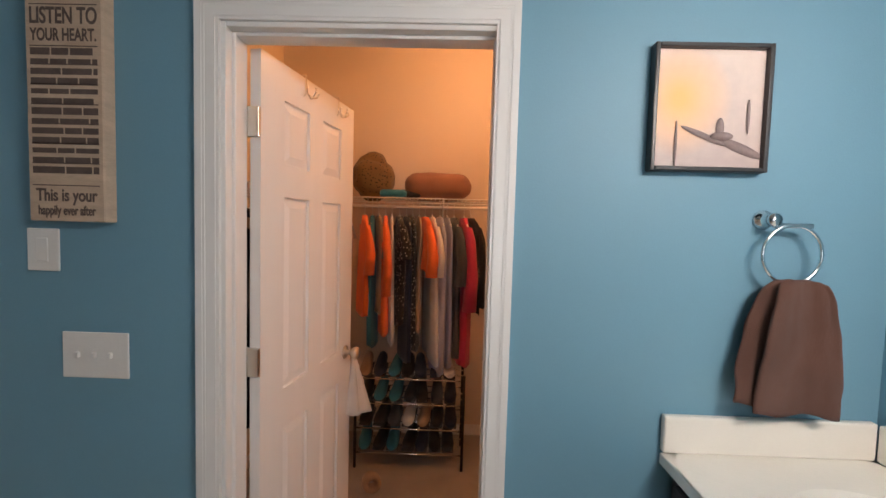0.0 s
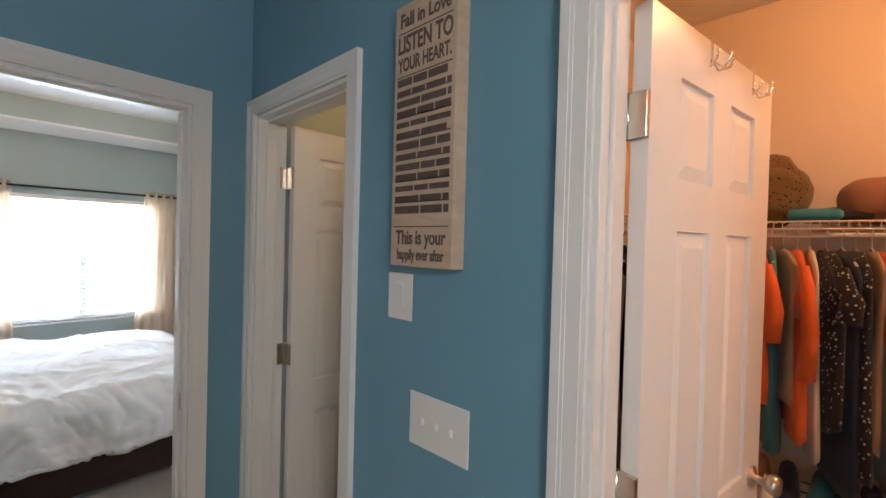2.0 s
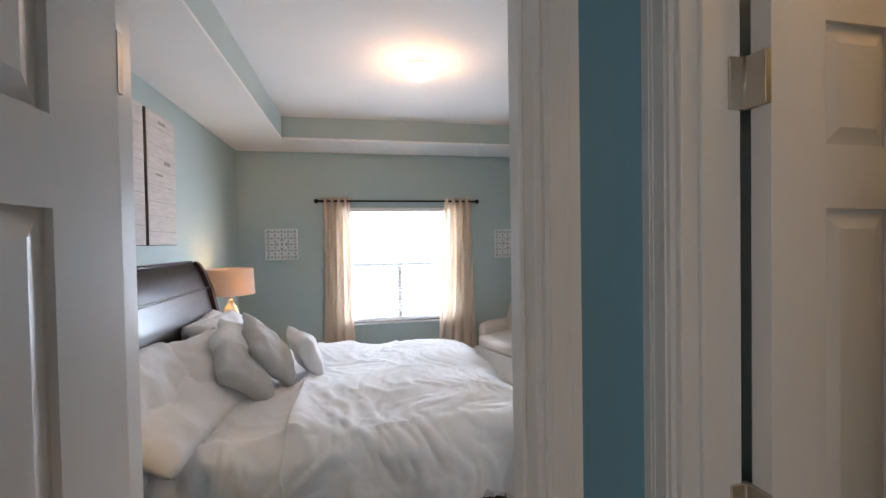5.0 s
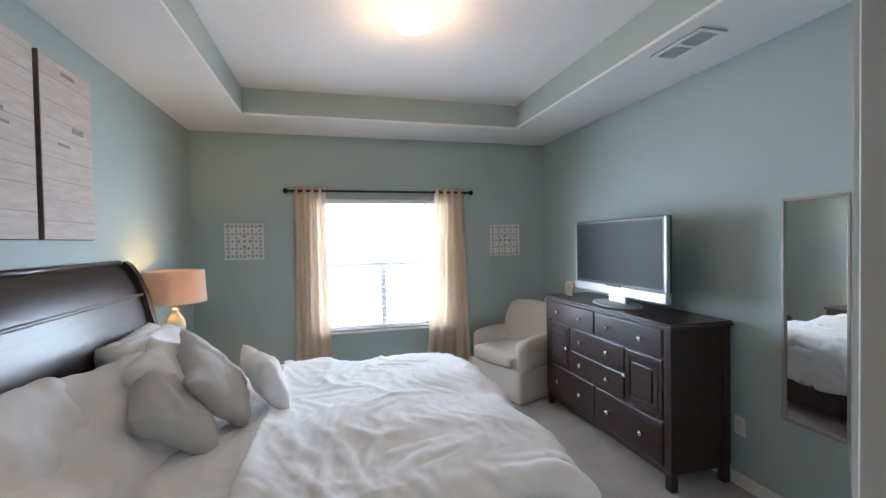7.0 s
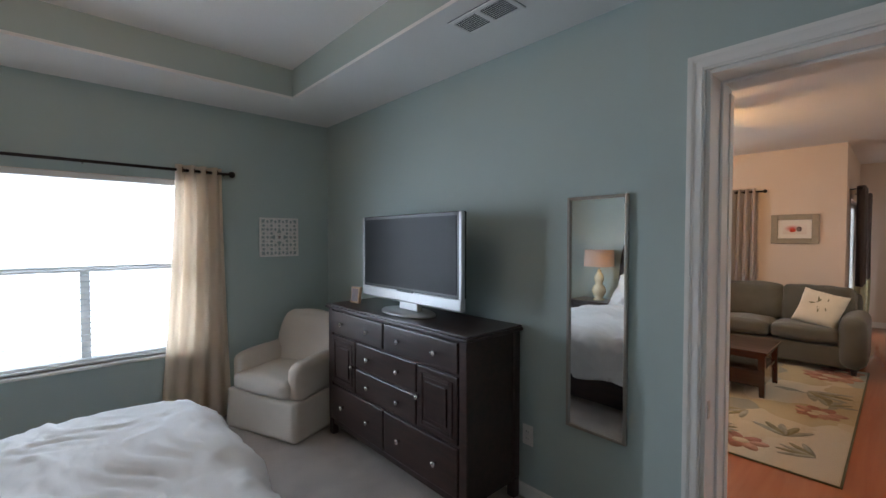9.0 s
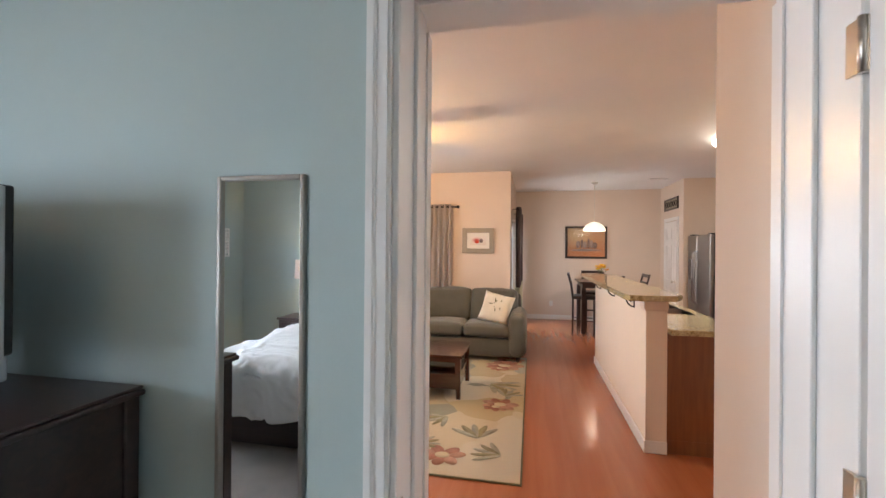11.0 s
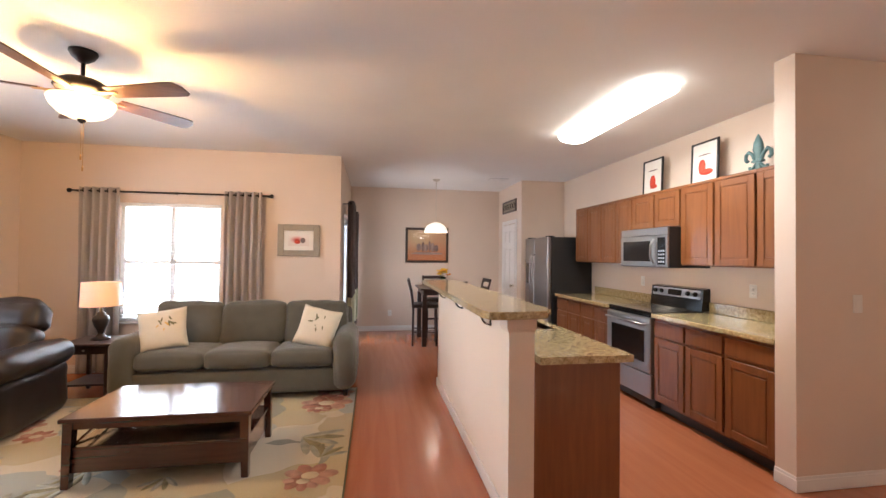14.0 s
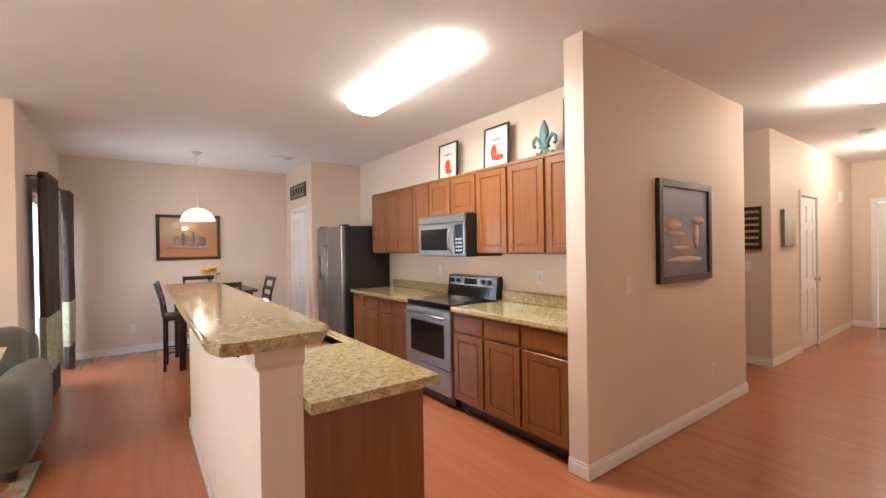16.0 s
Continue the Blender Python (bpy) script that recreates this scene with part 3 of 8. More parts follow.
panel_door("door_living", "open white six-panel bedroom door folded back", 0.750, 2.015, pose(LD1 - 0.016, YD - 0.022, 0.0, 0, 0, -87) @ Matrix.Diagonal((1, -1, 1, 1)))
panel_door("door_pantry", "closed white six-panel pantry door", 0.665, 2.02, pose(0.442, 10.852, 0.0, 0, 0, -90), hinges=False)
panel_door("door_hall", "closed white six-panel hall door", 0.70, 2.02, pose(5.312, 5.468, 0, 0, 0, 0) @ Matrix.Diagonal((1, -1, 1, 1)), hinges=False)
casing("trim_pantry", 'x', 0.43, -1, 10.18, 10.86, DH)
casing("trim_hall_door", 'y', 5.46, -1, 5.30, 6.02, DH)


def strike(place, axis):
    bm = bmesh.new()
    if axis == 'x':
        box(bm, -0.0015, -0.012, -0.03, 0.0015, 0.012, 0.03, 0.001, 1)
        box(bm, -0.003, -0.006, -0.012, 0.003, 0.006, 0.012, 0.001, 1)
    else:
        box(bm, -0.012, -0.0015, -0.03, 0.012, 0.0015, 0.03, 0.001, 1)
        box(bm, -0.006, -0.003, -0.012, 0.006, 0.003, 0.012, 0.001, 1)
    solid("strike_plate", bm, M_NICKEL, "small nickel strike plate on a door lining", "strike plate", "strike plates", at=pose(*place))


strike((LD0 + 0.016, YD + 0.022, 0.93), 'x')
strike((XB2 + 0.085, BD1 - 0.016, 0.93), 'y')


def over_door_hook(at):
    h = thing("over_door_hook", "thin chrome double hook hung over a door top", "hook", "hooks over the doors", at)
    bm = bmesh.new()
    tube(bm, [(0, -0.045, -0.03), (0, -0.045, 0.006), (0, 0.006, 0.006), (0, 0.006, -0.05), (0, 0.03, -0.075), (0, 0.045, -0.05), (0, 0.042, -0.04)], 0.0028, 6)
    part("wire", bm, M_CHROME, h)
    for z, s in ((-0.05, 0.02), (-0.05, -0.02)):
        bm = bmesh.new()
        tube(bm, [(0, 0.006, z), (s, 0.012, z - 0.02), (s * 1.8, 0.03, z - 0.012), (s * 2, 0.034, z + 0.004)], 0.0028, 6)
        part("prong", bm, M_CHROME, h)
    return h


_cd = pose(CL0 + 0.018, YC2 - 0.004, 0.0, 0, 0, 80)
for k in (0.26, 0.52):
    over_door_hook(_cd @ pose(k, -0.035, 2.0155, 0, 0, 180))
over_door_hook(pose(XB + 0.004, BD0 + 0.018, 0.0, 0, 0, -4) @ pose(0.14, 0.036, 2.0155))


def window(name, label, axis, wallpos, inward, a0, a1, z0, z1, mullion=True):
    """A twin sash window with sill, panes and slatted blinds; inward: the room's direction."""
    w = tagged(thing(name, label, "window"), kind="structure")
    out = wallpos - inward * 0.11

    def put(bm, b0, b1, d0, d1, c0, c1, bev=0.003):
        lo, hi = sorted((out + inward * d0, out + inward * d1))
        if axis == 'x':
            box(bm, lo, b0, c0, hi, b1, c1, bev, 1)
        else:
            box(bm, b0, lo, c0, b1, hi, c1, bev, 1)
    bm = bmesh.new()
    f = 0.045
    put(bm, a0, a0 + f, 0, 0.05, z0, z1)
    put(bm, a1 - f, a1, 0, 0.05, z0, z1)
    put(bm, a0 + f, a1 - f, 0, 0.05, z0, z0 + f)
    put(bm, a0 + f, a1 - f, 0, 0.05, z1 - f, z1)
    part("window_frame", bm, M_TRIM, w)
    mid, zm = (a0 + a1) / 2, (z0 + z1) / 2
    if mullion:
        bm = bmesh.new()
        put(bm, mid - 0.028, mid + 0.028, 0.002, 0.048, z0 + f, zm - 0.022 if mullion == "lower" else z1 - f)
        part("mullion", bm, M_TRIM, w)
    halves = ((a0 + f, mid - 0.028), (mid + 0.028, a1 - f)) if mullion is True else ((a0 + f, a1 - f),)
    for b0, b1 in halves:
        bm = bmesh.new()
        put(bm, b0, b1, 0.006, 0.042, zm - 0.022, zm + 0.022)
        part("meeting_rail", bm, M_TRIM, w)
        for c0, c1 in ((z0 + f, zm - 0.022), (zm + 0.022, z1 - f)):
            bm = bmesh.new()
            put(bm, b0, b1, 0.020, 0.024, c0, c1, 0)
            p = part("pane", bm, M_GLASS, w)
            p.visible_shadow = False
    bm = bmesh.new()
    put(bm, a0 - 0.03, a1 + 0.03, 0.05, 0.145, z0 - 0.022, z0, 0.005)
    part("window_sill", bm, M_TRIM, w)
    bm = bmesh.new()
    put(bm, a0 + 0.006, a1 - 0.006, 0.062, 0.104, z1 - 0.045, z1 - 0.003)
    part("blind_headrail", bm, M_TRIM, w)
    bm = bmesh.new()
    put(bm, a0 + 0.010, a1 - 0.010, 0.070, 0.098, z0 + 0.006, z0 + 0.020)
    part("blind_bottom_rail", bm, M_TRIM, w)
    bm = bmesh.new()
    L = (a1 - a0) / 2 - 0.010
    if axis == 'x':
        box(bm, -0.0125, -L, -0.0012, 0.0125, L, 0.0012)
    else:
        box(bm, -L, -0.0125, -0.0012, L, 0.0125, 0.0012)
    me = mesh_of(bm, M_BLIND, "slat")
    n = int((z1 - z0 - 0.08) / 0.042)
    for k in range(n):
        ob = new("slat", me)
        z = z0 + 0.045 + k * 0.042
        mp = out + inward * 0.084
        turn = 8 * inward
        ob.matrix_basis = pose(mp, mid, z, 0, turn, 0) if axis == 'x' else pose(mid, mp, z, -turn, 0, 0)
        ob.parent = w
    for b in (a0 + 0.15, a1 - 0.15):
        bm = bmesh.new()
        tube(bm, [((out + inward * 0.084, b, z0 + 0.01) if axis == 'x' else (b, out + inward * 0.084, z0 + 0.01)), ((out + inward * 0.084, b, z1 - 0.04) if axis == 'x' else (b, out + inward * 0.084, z1 - 0.04))], 0.0018, 5)
        part("ladder_cord", bm, M_TRIM, w)
    return w


window("window_1", "twin sash bedroom window with white slatted blinds", 'x', XW, 1, 0.66, 2.01, 0.60, 1.95, "lower")
window("window_2", "twin sash living room window with white slatted blinds", 'y', YW, -1, -5.08, -3.92, 0.60, 2.05)
window("window_3", "living room side window with white slatted blinds", 'x', XS, 1, 5.75, 7.35, 0.65, 2.06)
# window added out of view to account for the bathroom fill
window("window_4", "small unseen bathroom window, added to go with the fill light", 'y', -1.80, 1, 0.2, 1.4, 1.0, 2.1, False)


def bright_backdrop(name, x0, y0, z0, x1, y1, z1):
    bm = bmesh.new()
    box(bm, x0, y0, z0, x1, y1, z1)
    structure(name, bm, M_DAYGLOW, "bright overcast daylight outside the window")


bright_backdrop("backdrop_west", -8.2, -0.9, -0.2, -8.15, 3.4, 3.4)
bright_backdrop("backdrop_north", -7.6, 10.6, -0.2, -2.9, 10.65, 3.6)
bright_backdrop("backdrop_side", -8.2, 4.2, -0.2, -8.15, 9.2, 3.6)
bright_backdrop("backdrop_patio", -4.3, 9.0, -0.2, -4.25, 10.5, 3.2)
bright_backdrop("backdrop_front", 9.6, 3.4, -0.2, 9.65, 6.0, 3.2)
bright_backdrop("backdrop_south", -0.6, -3.3, 0.2, 2.4, -3.25, 3.2)


Spot = collections.namedtuple("Spot", "co")


def sheet_curtain(name, label, axis, place, a0, a1, b0, b1, z0, z1, waves, depth, material, side=1, rings=True, band=None):
    """A hanging curtain: a0..a1 at the rod, b0..b1 at the hem, folded in waves."""
    c = thing(name, label, "curtain")
    bm = bmesh.new()
    nu, nz = waves * 10, 24
    grid = []
    for j in range(nz + 1):
        v = j / nz
        row = []
        for i in range(nu + 1):
            u = i / nu
            s = v ** 1.4
            a = (a1 + (b1 - a1) * s) * u + (a0 + (b0 - a0) * s) * (1 - u)
            wob = math.sin(2 * math.pi * waves * u + 0.5 * math.sin(3 * v + waves)) * depth * (1 - 0.25 * v)
            wob += 0.010 * noise.noise(Vector((u * 6, v * 3, waves * 1.7))) * (0.3 + v)
            z = z1 + (z0 - z1) * v + (0.006 * math.sin(2 * math.pi * waves * u) if v > 0.95 else 0)
            p = (place + side * wob, a, z) if axis == 'x' else (a, place + side * wob, z)
            row.append(bm.verts.new(p))
        grid.append(row)
    for j in range(nz):
        for i in range(nu):
            bm.faces.new((grid[j][i], grid[j][i + 1], grid[j + 1][i + 1], grid[j + 1][i])).smooth = True
    spots = grid
    if band:
        spots = [[Spot(v.co.copy()) for v in row] for row in grid]
    ob = part("cloth", bm, material, c)
    so = ob.modifiers.new("thickness", 'SOLIDIFY')
    so.thickness = 0.003
    if band:
        b = bmesh.new()
        strip = [[b.verts.new(v.co) for v in row] for row in spots if band[0] <= row[0].co.z <= band[1]]
        for lower, upper in zip(strip, strip[1:]):
            for i in range(nu):
                b.faces.new((lower[i], lower[i + 1], upper[i + 1], upper[i])).smooth = True
        so = part("patterned_band", b, band[2], c, "pale patterned band sewn across").modifiers.new("thickness", 'SOLIDIFY')
        so.thickness, so.offset = 0.014, 0.0
    if rings:
        for k in range(waves):
            u = (k + 0.5) / waves
            a = a1 * u + a0 * (1 - u)
            bm = bmesh.new()
            ring = []
            for q in range(14):
                t = 2 * math.pi * q / 14
                ring.append((place + 0.024 * math.cos(t), a, z1 - 0.04 + 0.024 * math.sin(t)))
            if axis == 'y':
                ring = [(a, place + 0.024 * math.cos(2 * math.pi * q / 14), z1 - 0.04 + 0.024 * math.sin(2 * math.pi * q / 14)) for q in range(14)]
            tube(bm, ring, 0.005, 6, True)
            part("grommet", bm, M_BLACKM if material is not M_CURTAIN else M_BRONZE, c, "dark metal grommet")
    return c


def translucent(m, amount):
    """Cloth that lets some daylight through."""
    nt = m.node_tree
    out = nt.nodes["Material Output"]
    b = nt.nodes["Principled BSDF"]
    tr = nt.nodes.new("ShaderNodeBsdfTranslucent")
    mix = nt.nodes.new("ShaderNodeMixShader")
    mix.inputs[0].default_value = amount
    src = b.inputs["Base Color"].links[0].from_socket
    nt.links.new(src, tr.inputs[0])
    nt.links.new(b.outputs[0], mix.inputs[1])
    nt.links.new(tr.outputs[0], mix.inputs[2])
    nt.links.new(mix.outputs[0], out.inputs[0])
    return m


M_BRONZE = mat("bronze_grommet", (0.16, 0.09, 0.05), 0.4, 0.8)
translucent(M_CURTAIN, 0.68)


def curtain_rod(label, axis, place, a0, a1, z, wallpos, r=0.011):
    d = thing("curtain_rod", label, "curtain rod")
    ends = [(place, a0, z), (place, a1, z)] if axis == 'x' else [(a0, place, z), (a1, place, z)]
    bm = bmesh.new()
    tube(bm, ends, r, 10)
    part("rod", bm, M_BLACKM, d)
    for p in ends:
        bm = bmesh.new()
        lathe(bm, [(0, -0.028), (0.016, -0.022), (0.024, -0.008), (0.026, 0.004), (0.02, 0.018), (0, 0.026)], 14, pose(*p))
        part("finial", bm, M_BLACKM, d)
    for a in (a0 + 0.05, (a0 + a1) / 2, a1 - 0.05):
        bm = bmesh.new()
        tube(bm, [(place, a, z), (wallpos, a, z - 0.006)] if axis == 'x' else [(a, place, z), (a, wallpos, z - 0.006)], 0.006, 8)
        part("bracket", bm, M_BLACKM, d)
    return d


curtain_rod("black iron curtain rod above the bedroom window", 'x', -5.745, 0.39, 2.275, 2.02, XW)
sheet_curtain("curtain", "cream satin grommet curtain beside the bedroom window", 'x', -5.745, 0.47, 0.765, 0.44, 0.80, 0.02, 2.062, 4, 0.035, M_CURTAIN)
sheet_curtain("curtain", "cream satin curtain flaring towards the carpet", 'x', -5.745, 1.875, 2.20, 1.74, 2.25, 0.02, 2.062, 4, 0.035, M_CURTAIN)


def plate(name, label, w, h, at, toggles=0, rockers=0, outlet=False):
    """A wall plate in its local xz plane, facing -y."""
    p = thing(name, label, "wall plate", at=at)
    bm = bmesh.new()
    box(bm, -w / 2, -0.006, -h / 2, w / 2, 0, h / 2, 0.003, 2)
    part("plate", bm, M_WHITE, p)
    for k in range(toggles):
        x = (k - (toggles - 1) / 2) * 0.046
        bm = bmesh.new()
        box(bm, x - 0.005, -0.016, -0.006, x + 0.005, -0.0055, 0.010, 0.002, 1)
        part("toggle", bm, M_WHITE, p)
    for k in range(rockers):
        bm = bmesh.new()
        box(bm, -0.016, -0.009, -0.033, 0.016, -0.0055, 0.033, 0.002, 1)
        part("rocker", bm, M_WHITE, p)
    if outlet:
        for z in (-0.020, 0.020):
            bm = bmesh.new()
            lathe(bm, [(0.0165, 0), (0.0165, 0.003), (0.0, 0.003)], 16, pose(0, -0.0055, z, 90))
            part("socket", bm, M_WHITE, p)
            for x in (-0.006, 0.006):
                bm = bmesh.new()
                box(bm, x - 0.001, -0.0092, z - 0.004, x + 0.001, -0.0086, z + 0.005)
                part("slot", bm, M_FRAMEBLACK, p)
    return p


plate("switch_plate", "white three-gang toggle switch plate on a blue wall", 0.188, 0.130, pose(-0.403, YC, 1.118), toggles=3)
plate("dimmer_plate", "white rocker switch plate on a blue wall under the sign", 0.090, 0.118, pose(-0.545, YC, 1.410), rockers=1)
plate("outlet_plate", "white outlet plate beside the dresser", 0.072, 0.116, pose(-3.40, YL, 0.37), outlet=True)
plate("outlet_plate", "white outlet plate over the granite worktop", 0.072, 0.116, pose(1.20, 6.25, 1.16, 0, 0, -90), outlet=True)
plate("outlet_plate", "white outlet plate over the granite worktop", 0.072, 0.116, pose(1.20, 7.75, 1.16, 0, 0, -90), outlet=True)
plate("outlet_plate", "white outlet plate near the dining baseboard", 0.072, 0.116, pose(-1.72, 11.20, 0.34), outlet=True)
plate("outlet_plate", "white outlet plate low on the beige wall", 0.072, 0.116, pose(2.30, 5.335, 0.36), outlet=True)
plate("switch_plate", "white light switch on the beige wall", 0.072, 0.116, pose(1.02, 5.335, 1.16), rockers=1)
plate("switch_plate", "white two-gang switch plate in the side hall", 0.116, 0.116, pose(4.20, 5.72, 1.15, 0, 0, -90), toggles=2)


def lettering(text, size, place, material, parent, wide=None):
    """Letters in the parent's xz plane, facing -y."""
    cu = bpy.data.curves.new("lettering", 'FONT')
    cu.body, cu.size, cu.extrude, cu.offset = text, size, 0.0006, size * 0.022
    cu.align_x, cu.align_y = 'CENTER', 'CENTER'
    cu.materials.append(material)
    ob = new("lettering", cu)
    ob.parent = parent
    bpy.context.view_layer.update()
    s = wide / ob.dimensions.x if wide and ob.dimensions.x > 0 else 1.0
    ob.matrix_basis = pose(*place, 90) @ Matrix.Diagonal((s, 1, 1, 1))
    return ob


def quote_sign():
    s = thing("word_sign", "tall weathered cream board with lines of dark writing", "sign", at=pose(-0.440, YC, 1.490))
    w, h, d = 0.205, 0.630, 0.042
    bm = bmesh.new()
    box(bm, -w / 2, -d, 0, w / 2, 0, h, 0.003, 1)
    part("board", bm, M_SIGNWOOD, s)
    lettering("Fall in Love", 0.045, (0, -d - 0.0005, 0.588), M_INK, s, 0.165)
    lettering("LISTEN TO", 0.058, (0, -d - 0.0005, 0.530), M_INK, s, 0.178)
    lettering("YOUR HEART.", 0.044, (0, -d - 0.0005, 0.482), M_INK, s, 0.176)
    lettering("This is your", 0.046, (0, -d - 0.0005, 0.068), M_INK, s, 0.165)
    lettering("happily ever after", 0.036, (0, -d - 0.0005, 0.028), M_INK, s, 0.155)
    rng = random.Random(4)
    for z in (0.560, 0.455, 0.408, 0.357, 0.306, 0.255, 0.204, 0.153, 0.095):
        bm = bmesh.new()
        box(bm, -0.090, -d - 0.0008, z - 0.0014, 0.090, -d - 0.0002, z + 0.0014)
        part("ruled_line", bm, M_INK, s)
    for k in range(13):
        z, t = 0.441 - 0.0255 * k, (0.018, 0.013, 0.016)[k % 3]
        x = -0.089
        while x < 0.080:
            bm = bmesh.new()
            e = min(0.089, x + rng.uniform(0.040, 0.090))
            box(bm, x, -d - 0.0008, z - t / 2, e, -d - 0.0002, z + t / 2)
            x = e + 0.0045
            part("writing_bar", bm, M_INK, s)


quote_sign()


def gradient_picture(name, low, high, spot, spot_at, blobs):
    """A printed picture: a vertical wash, a glow and dark shapes, in local x and z from -0.5 to 0.5."""
    m = mat(name, low, 0.5, bump=0.02)
    nt = m.node_tree
    b = nt.nodes["Principled BSDF"]
    tc = nt.nodes.new("ShaderNodeTexCoord")
    sep = nt.nodes.new("ShaderNodeSeparateXYZ")
    nt.links.new(tc.outputs["Generated"], sep.inputs[0])
    ramp = nt.nodes.new("ShaderNodeValToRGB")
    ramp.color_ramp.elements[0].color, ramp.color_ramp.elements[1].color = (*low, 1), (*high, 1)
    nz = nt.nodes.new("ShaderNodeTexNoise")
    nz.inputs["Scale"].default_value, nz.inputs["Detail"].default_value = 9, 5
    nt.links.new(tc.outputs["Generated"], nz.inputs["Vector"])
    ad = nt.nodes.new("ShaderNodeMath")
    ad.operation = 'MULTIPLY_ADD'
    ad.inputs[1].default_value = 0.55
    nt.links.new(nz.outputs["Fac"], ad.inputs[0])
    sub = nt.nodes.new("ShaderNodeMath")
    sub.operation = 'SUBTRACT'
    nt.links.new(sep.outputs["Z"], sub.inputs[0])
    sub.inputs[1].default_value = 0.27
    nt.links.new(sub.outputs[0], ad.inputs[2])
    nt.links.new(ad.outputs[0], ramp.inputs[0])
    dist = nt.nodes.new("ShaderNodeVectorMath")
    dist.operation = 'DISTANCE'
    dist.inputs[1].default_value = (spot_at[0], 0.5, spot_at[1])
    cmb = nt.nodes.new("ShaderNodeCombineXYZ")
    cmb.inputs[1].default_value = 0.5
    nt.links.new(sep.outputs["X"], cmb.inputs[0])
    nt.links.new(sep.outputs["Z"], cmb.inputs[2])
    nt.links.new(cmb.outputs[0], dist.inputs[0])
    r2 = nt.nodes.new("ShaderNodeMapRange")
    r2.inputs["From Min"].default_value, r2.inputs["From Max"].default_value = 0.05, blobs
    r2.inputs["To Min"].default_value, r2.inputs["To Max"].default_value = 1.0, 0.0
    nt.links.new(dist.outputs["Value"], r2.inputs["Value"])
    mx = nt.nodes.new("ShaderNodeMixRGB")
    mx.inputs[2].default_value = (*spot, 1)
    nt.links.new(r2.outputs[0], mx.inputs[0])
    nt.links.new(ramp.outputs[0], mx.inputs[1])
    nt.links.new(mx.outputs[0], b.inputs["Base Color"])
    return m


def framed_picture(name, label, w, h, at, frame_w, depth, frame_mat, art, mat_w=0.0, mat_mat=None, glazed=False, shapes=()):
    """A picture on a wall, local xz plane, facing -y, its middle at the origin; shapes: flat printed pieces (x, z, w, h, material)."""
    p = thing(name, label, "picture", at=at)
    bm = bmesh.new()
    x, z, f = w / 2, h / 2, frame_w
    for a in ((-x, -z, -x + f, z), (x - f, -z, x, z), (-x + f, -z, x - f, -z + f), (-x + f, z - f, x - f, z)):
        box(bm, a[0], -depth, a[1], a[2], 0, a[3], min(0.004, f / 4), 2)
    part("frame", bm, frame_mat, p)
    iw, ih = x - f, z - f
    if mat_w:
        bm = bmesh.new()
        for a in ((-iw, -ih, -iw + mat_w, ih), (iw - mat_w, -ih, iw, ih), (-iw + mat_w, -ih, iw - mat_w, -ih + mat_w), (-iw + mat_w, ih - mat_w, iw - mat_w, ih)):
            box(bm, a[0], -depth * 0.6, a[1], a[2], -depth * 0.3, a[3])
        part("mount", bm, mat_mat, p)
    bm = bmesh.new()
    box(bm, -iw + mat_w, -depth * 0.5, -ih + mat_w, iw - mat_w, -depth * 0.2, ih - mat_w)
    part("print", bm, art, p)
    for k, (sx, sz, sw, sh, sm, *turn) in enumerate(shapes):
        bm = bmesh.new()
        y = -depth * 0.5 - 0.0006 * (k + 1)
        lathe(bm, [(1, 0), (1, 0.0005), (0, 0.0005)], 14, Matrix.Translation((sx, y, sz)) @ pose(0, 0, 0, 0, turn[0] if turn else 0) @ Matrix.Diagonal((sw / 2, 1, sh / 2, 1)) @ pose(0, 0, 0, 90))
        part("printed_shape", bm, sm, p)
    if glazed:
        bm = bmesh.new()
        box(bm, -iw, -depth * 0.80, -ih, iw, -depth * 0.80 + 0.002, ih)
        g = part("glazing", bm, M_GLASS, p)
        g.visible_shadow = False
    return p


A_SUNSET = gradient_picture("sunset_print", (0.48, 0.38, 0.35), (0.74, 0.60, 0.52), (0.98, 0.48, 0.16), (0.22, 0.58), 0.50)
A_PIER = mat("printed_pier_brown", (0.27, 0.20, 0.19), 0.6, spread=0.3, scale=14)
A_HAZE = mat("printed_haze_brown", (0.50, 0.40, 0.36), 0.6, spread=0.3, scale=14)
A_DARKSHAPE = mat("printed_dusk_brown", (0.17, 0.12, 0.12), 0.6, spread=0.3, scale=12)
framed_picture("picture", "square sunset canvas in a thin black frame", 0.300, 0.325, pose(1.238, YC, 1.828), 0.012, 0.032, M_FRAMEBLACK, A_SUNSET,
               shapes=((0.085, -0.100, 0.130, 0.026, A_PIER, 22), (-0.010, -0.070, 0.130, 0.016, A_PIER, 22),
                       (0.030, -0.050, 0.022, 0.055, A_PIER), (0.035, -0.070, 0.060, 0.022, A_PIER), (-0.082, -0.090, 0.007, 0.120, A_PIER), (0.100, -0.020, 0.008, 0.090, A_PIER)))


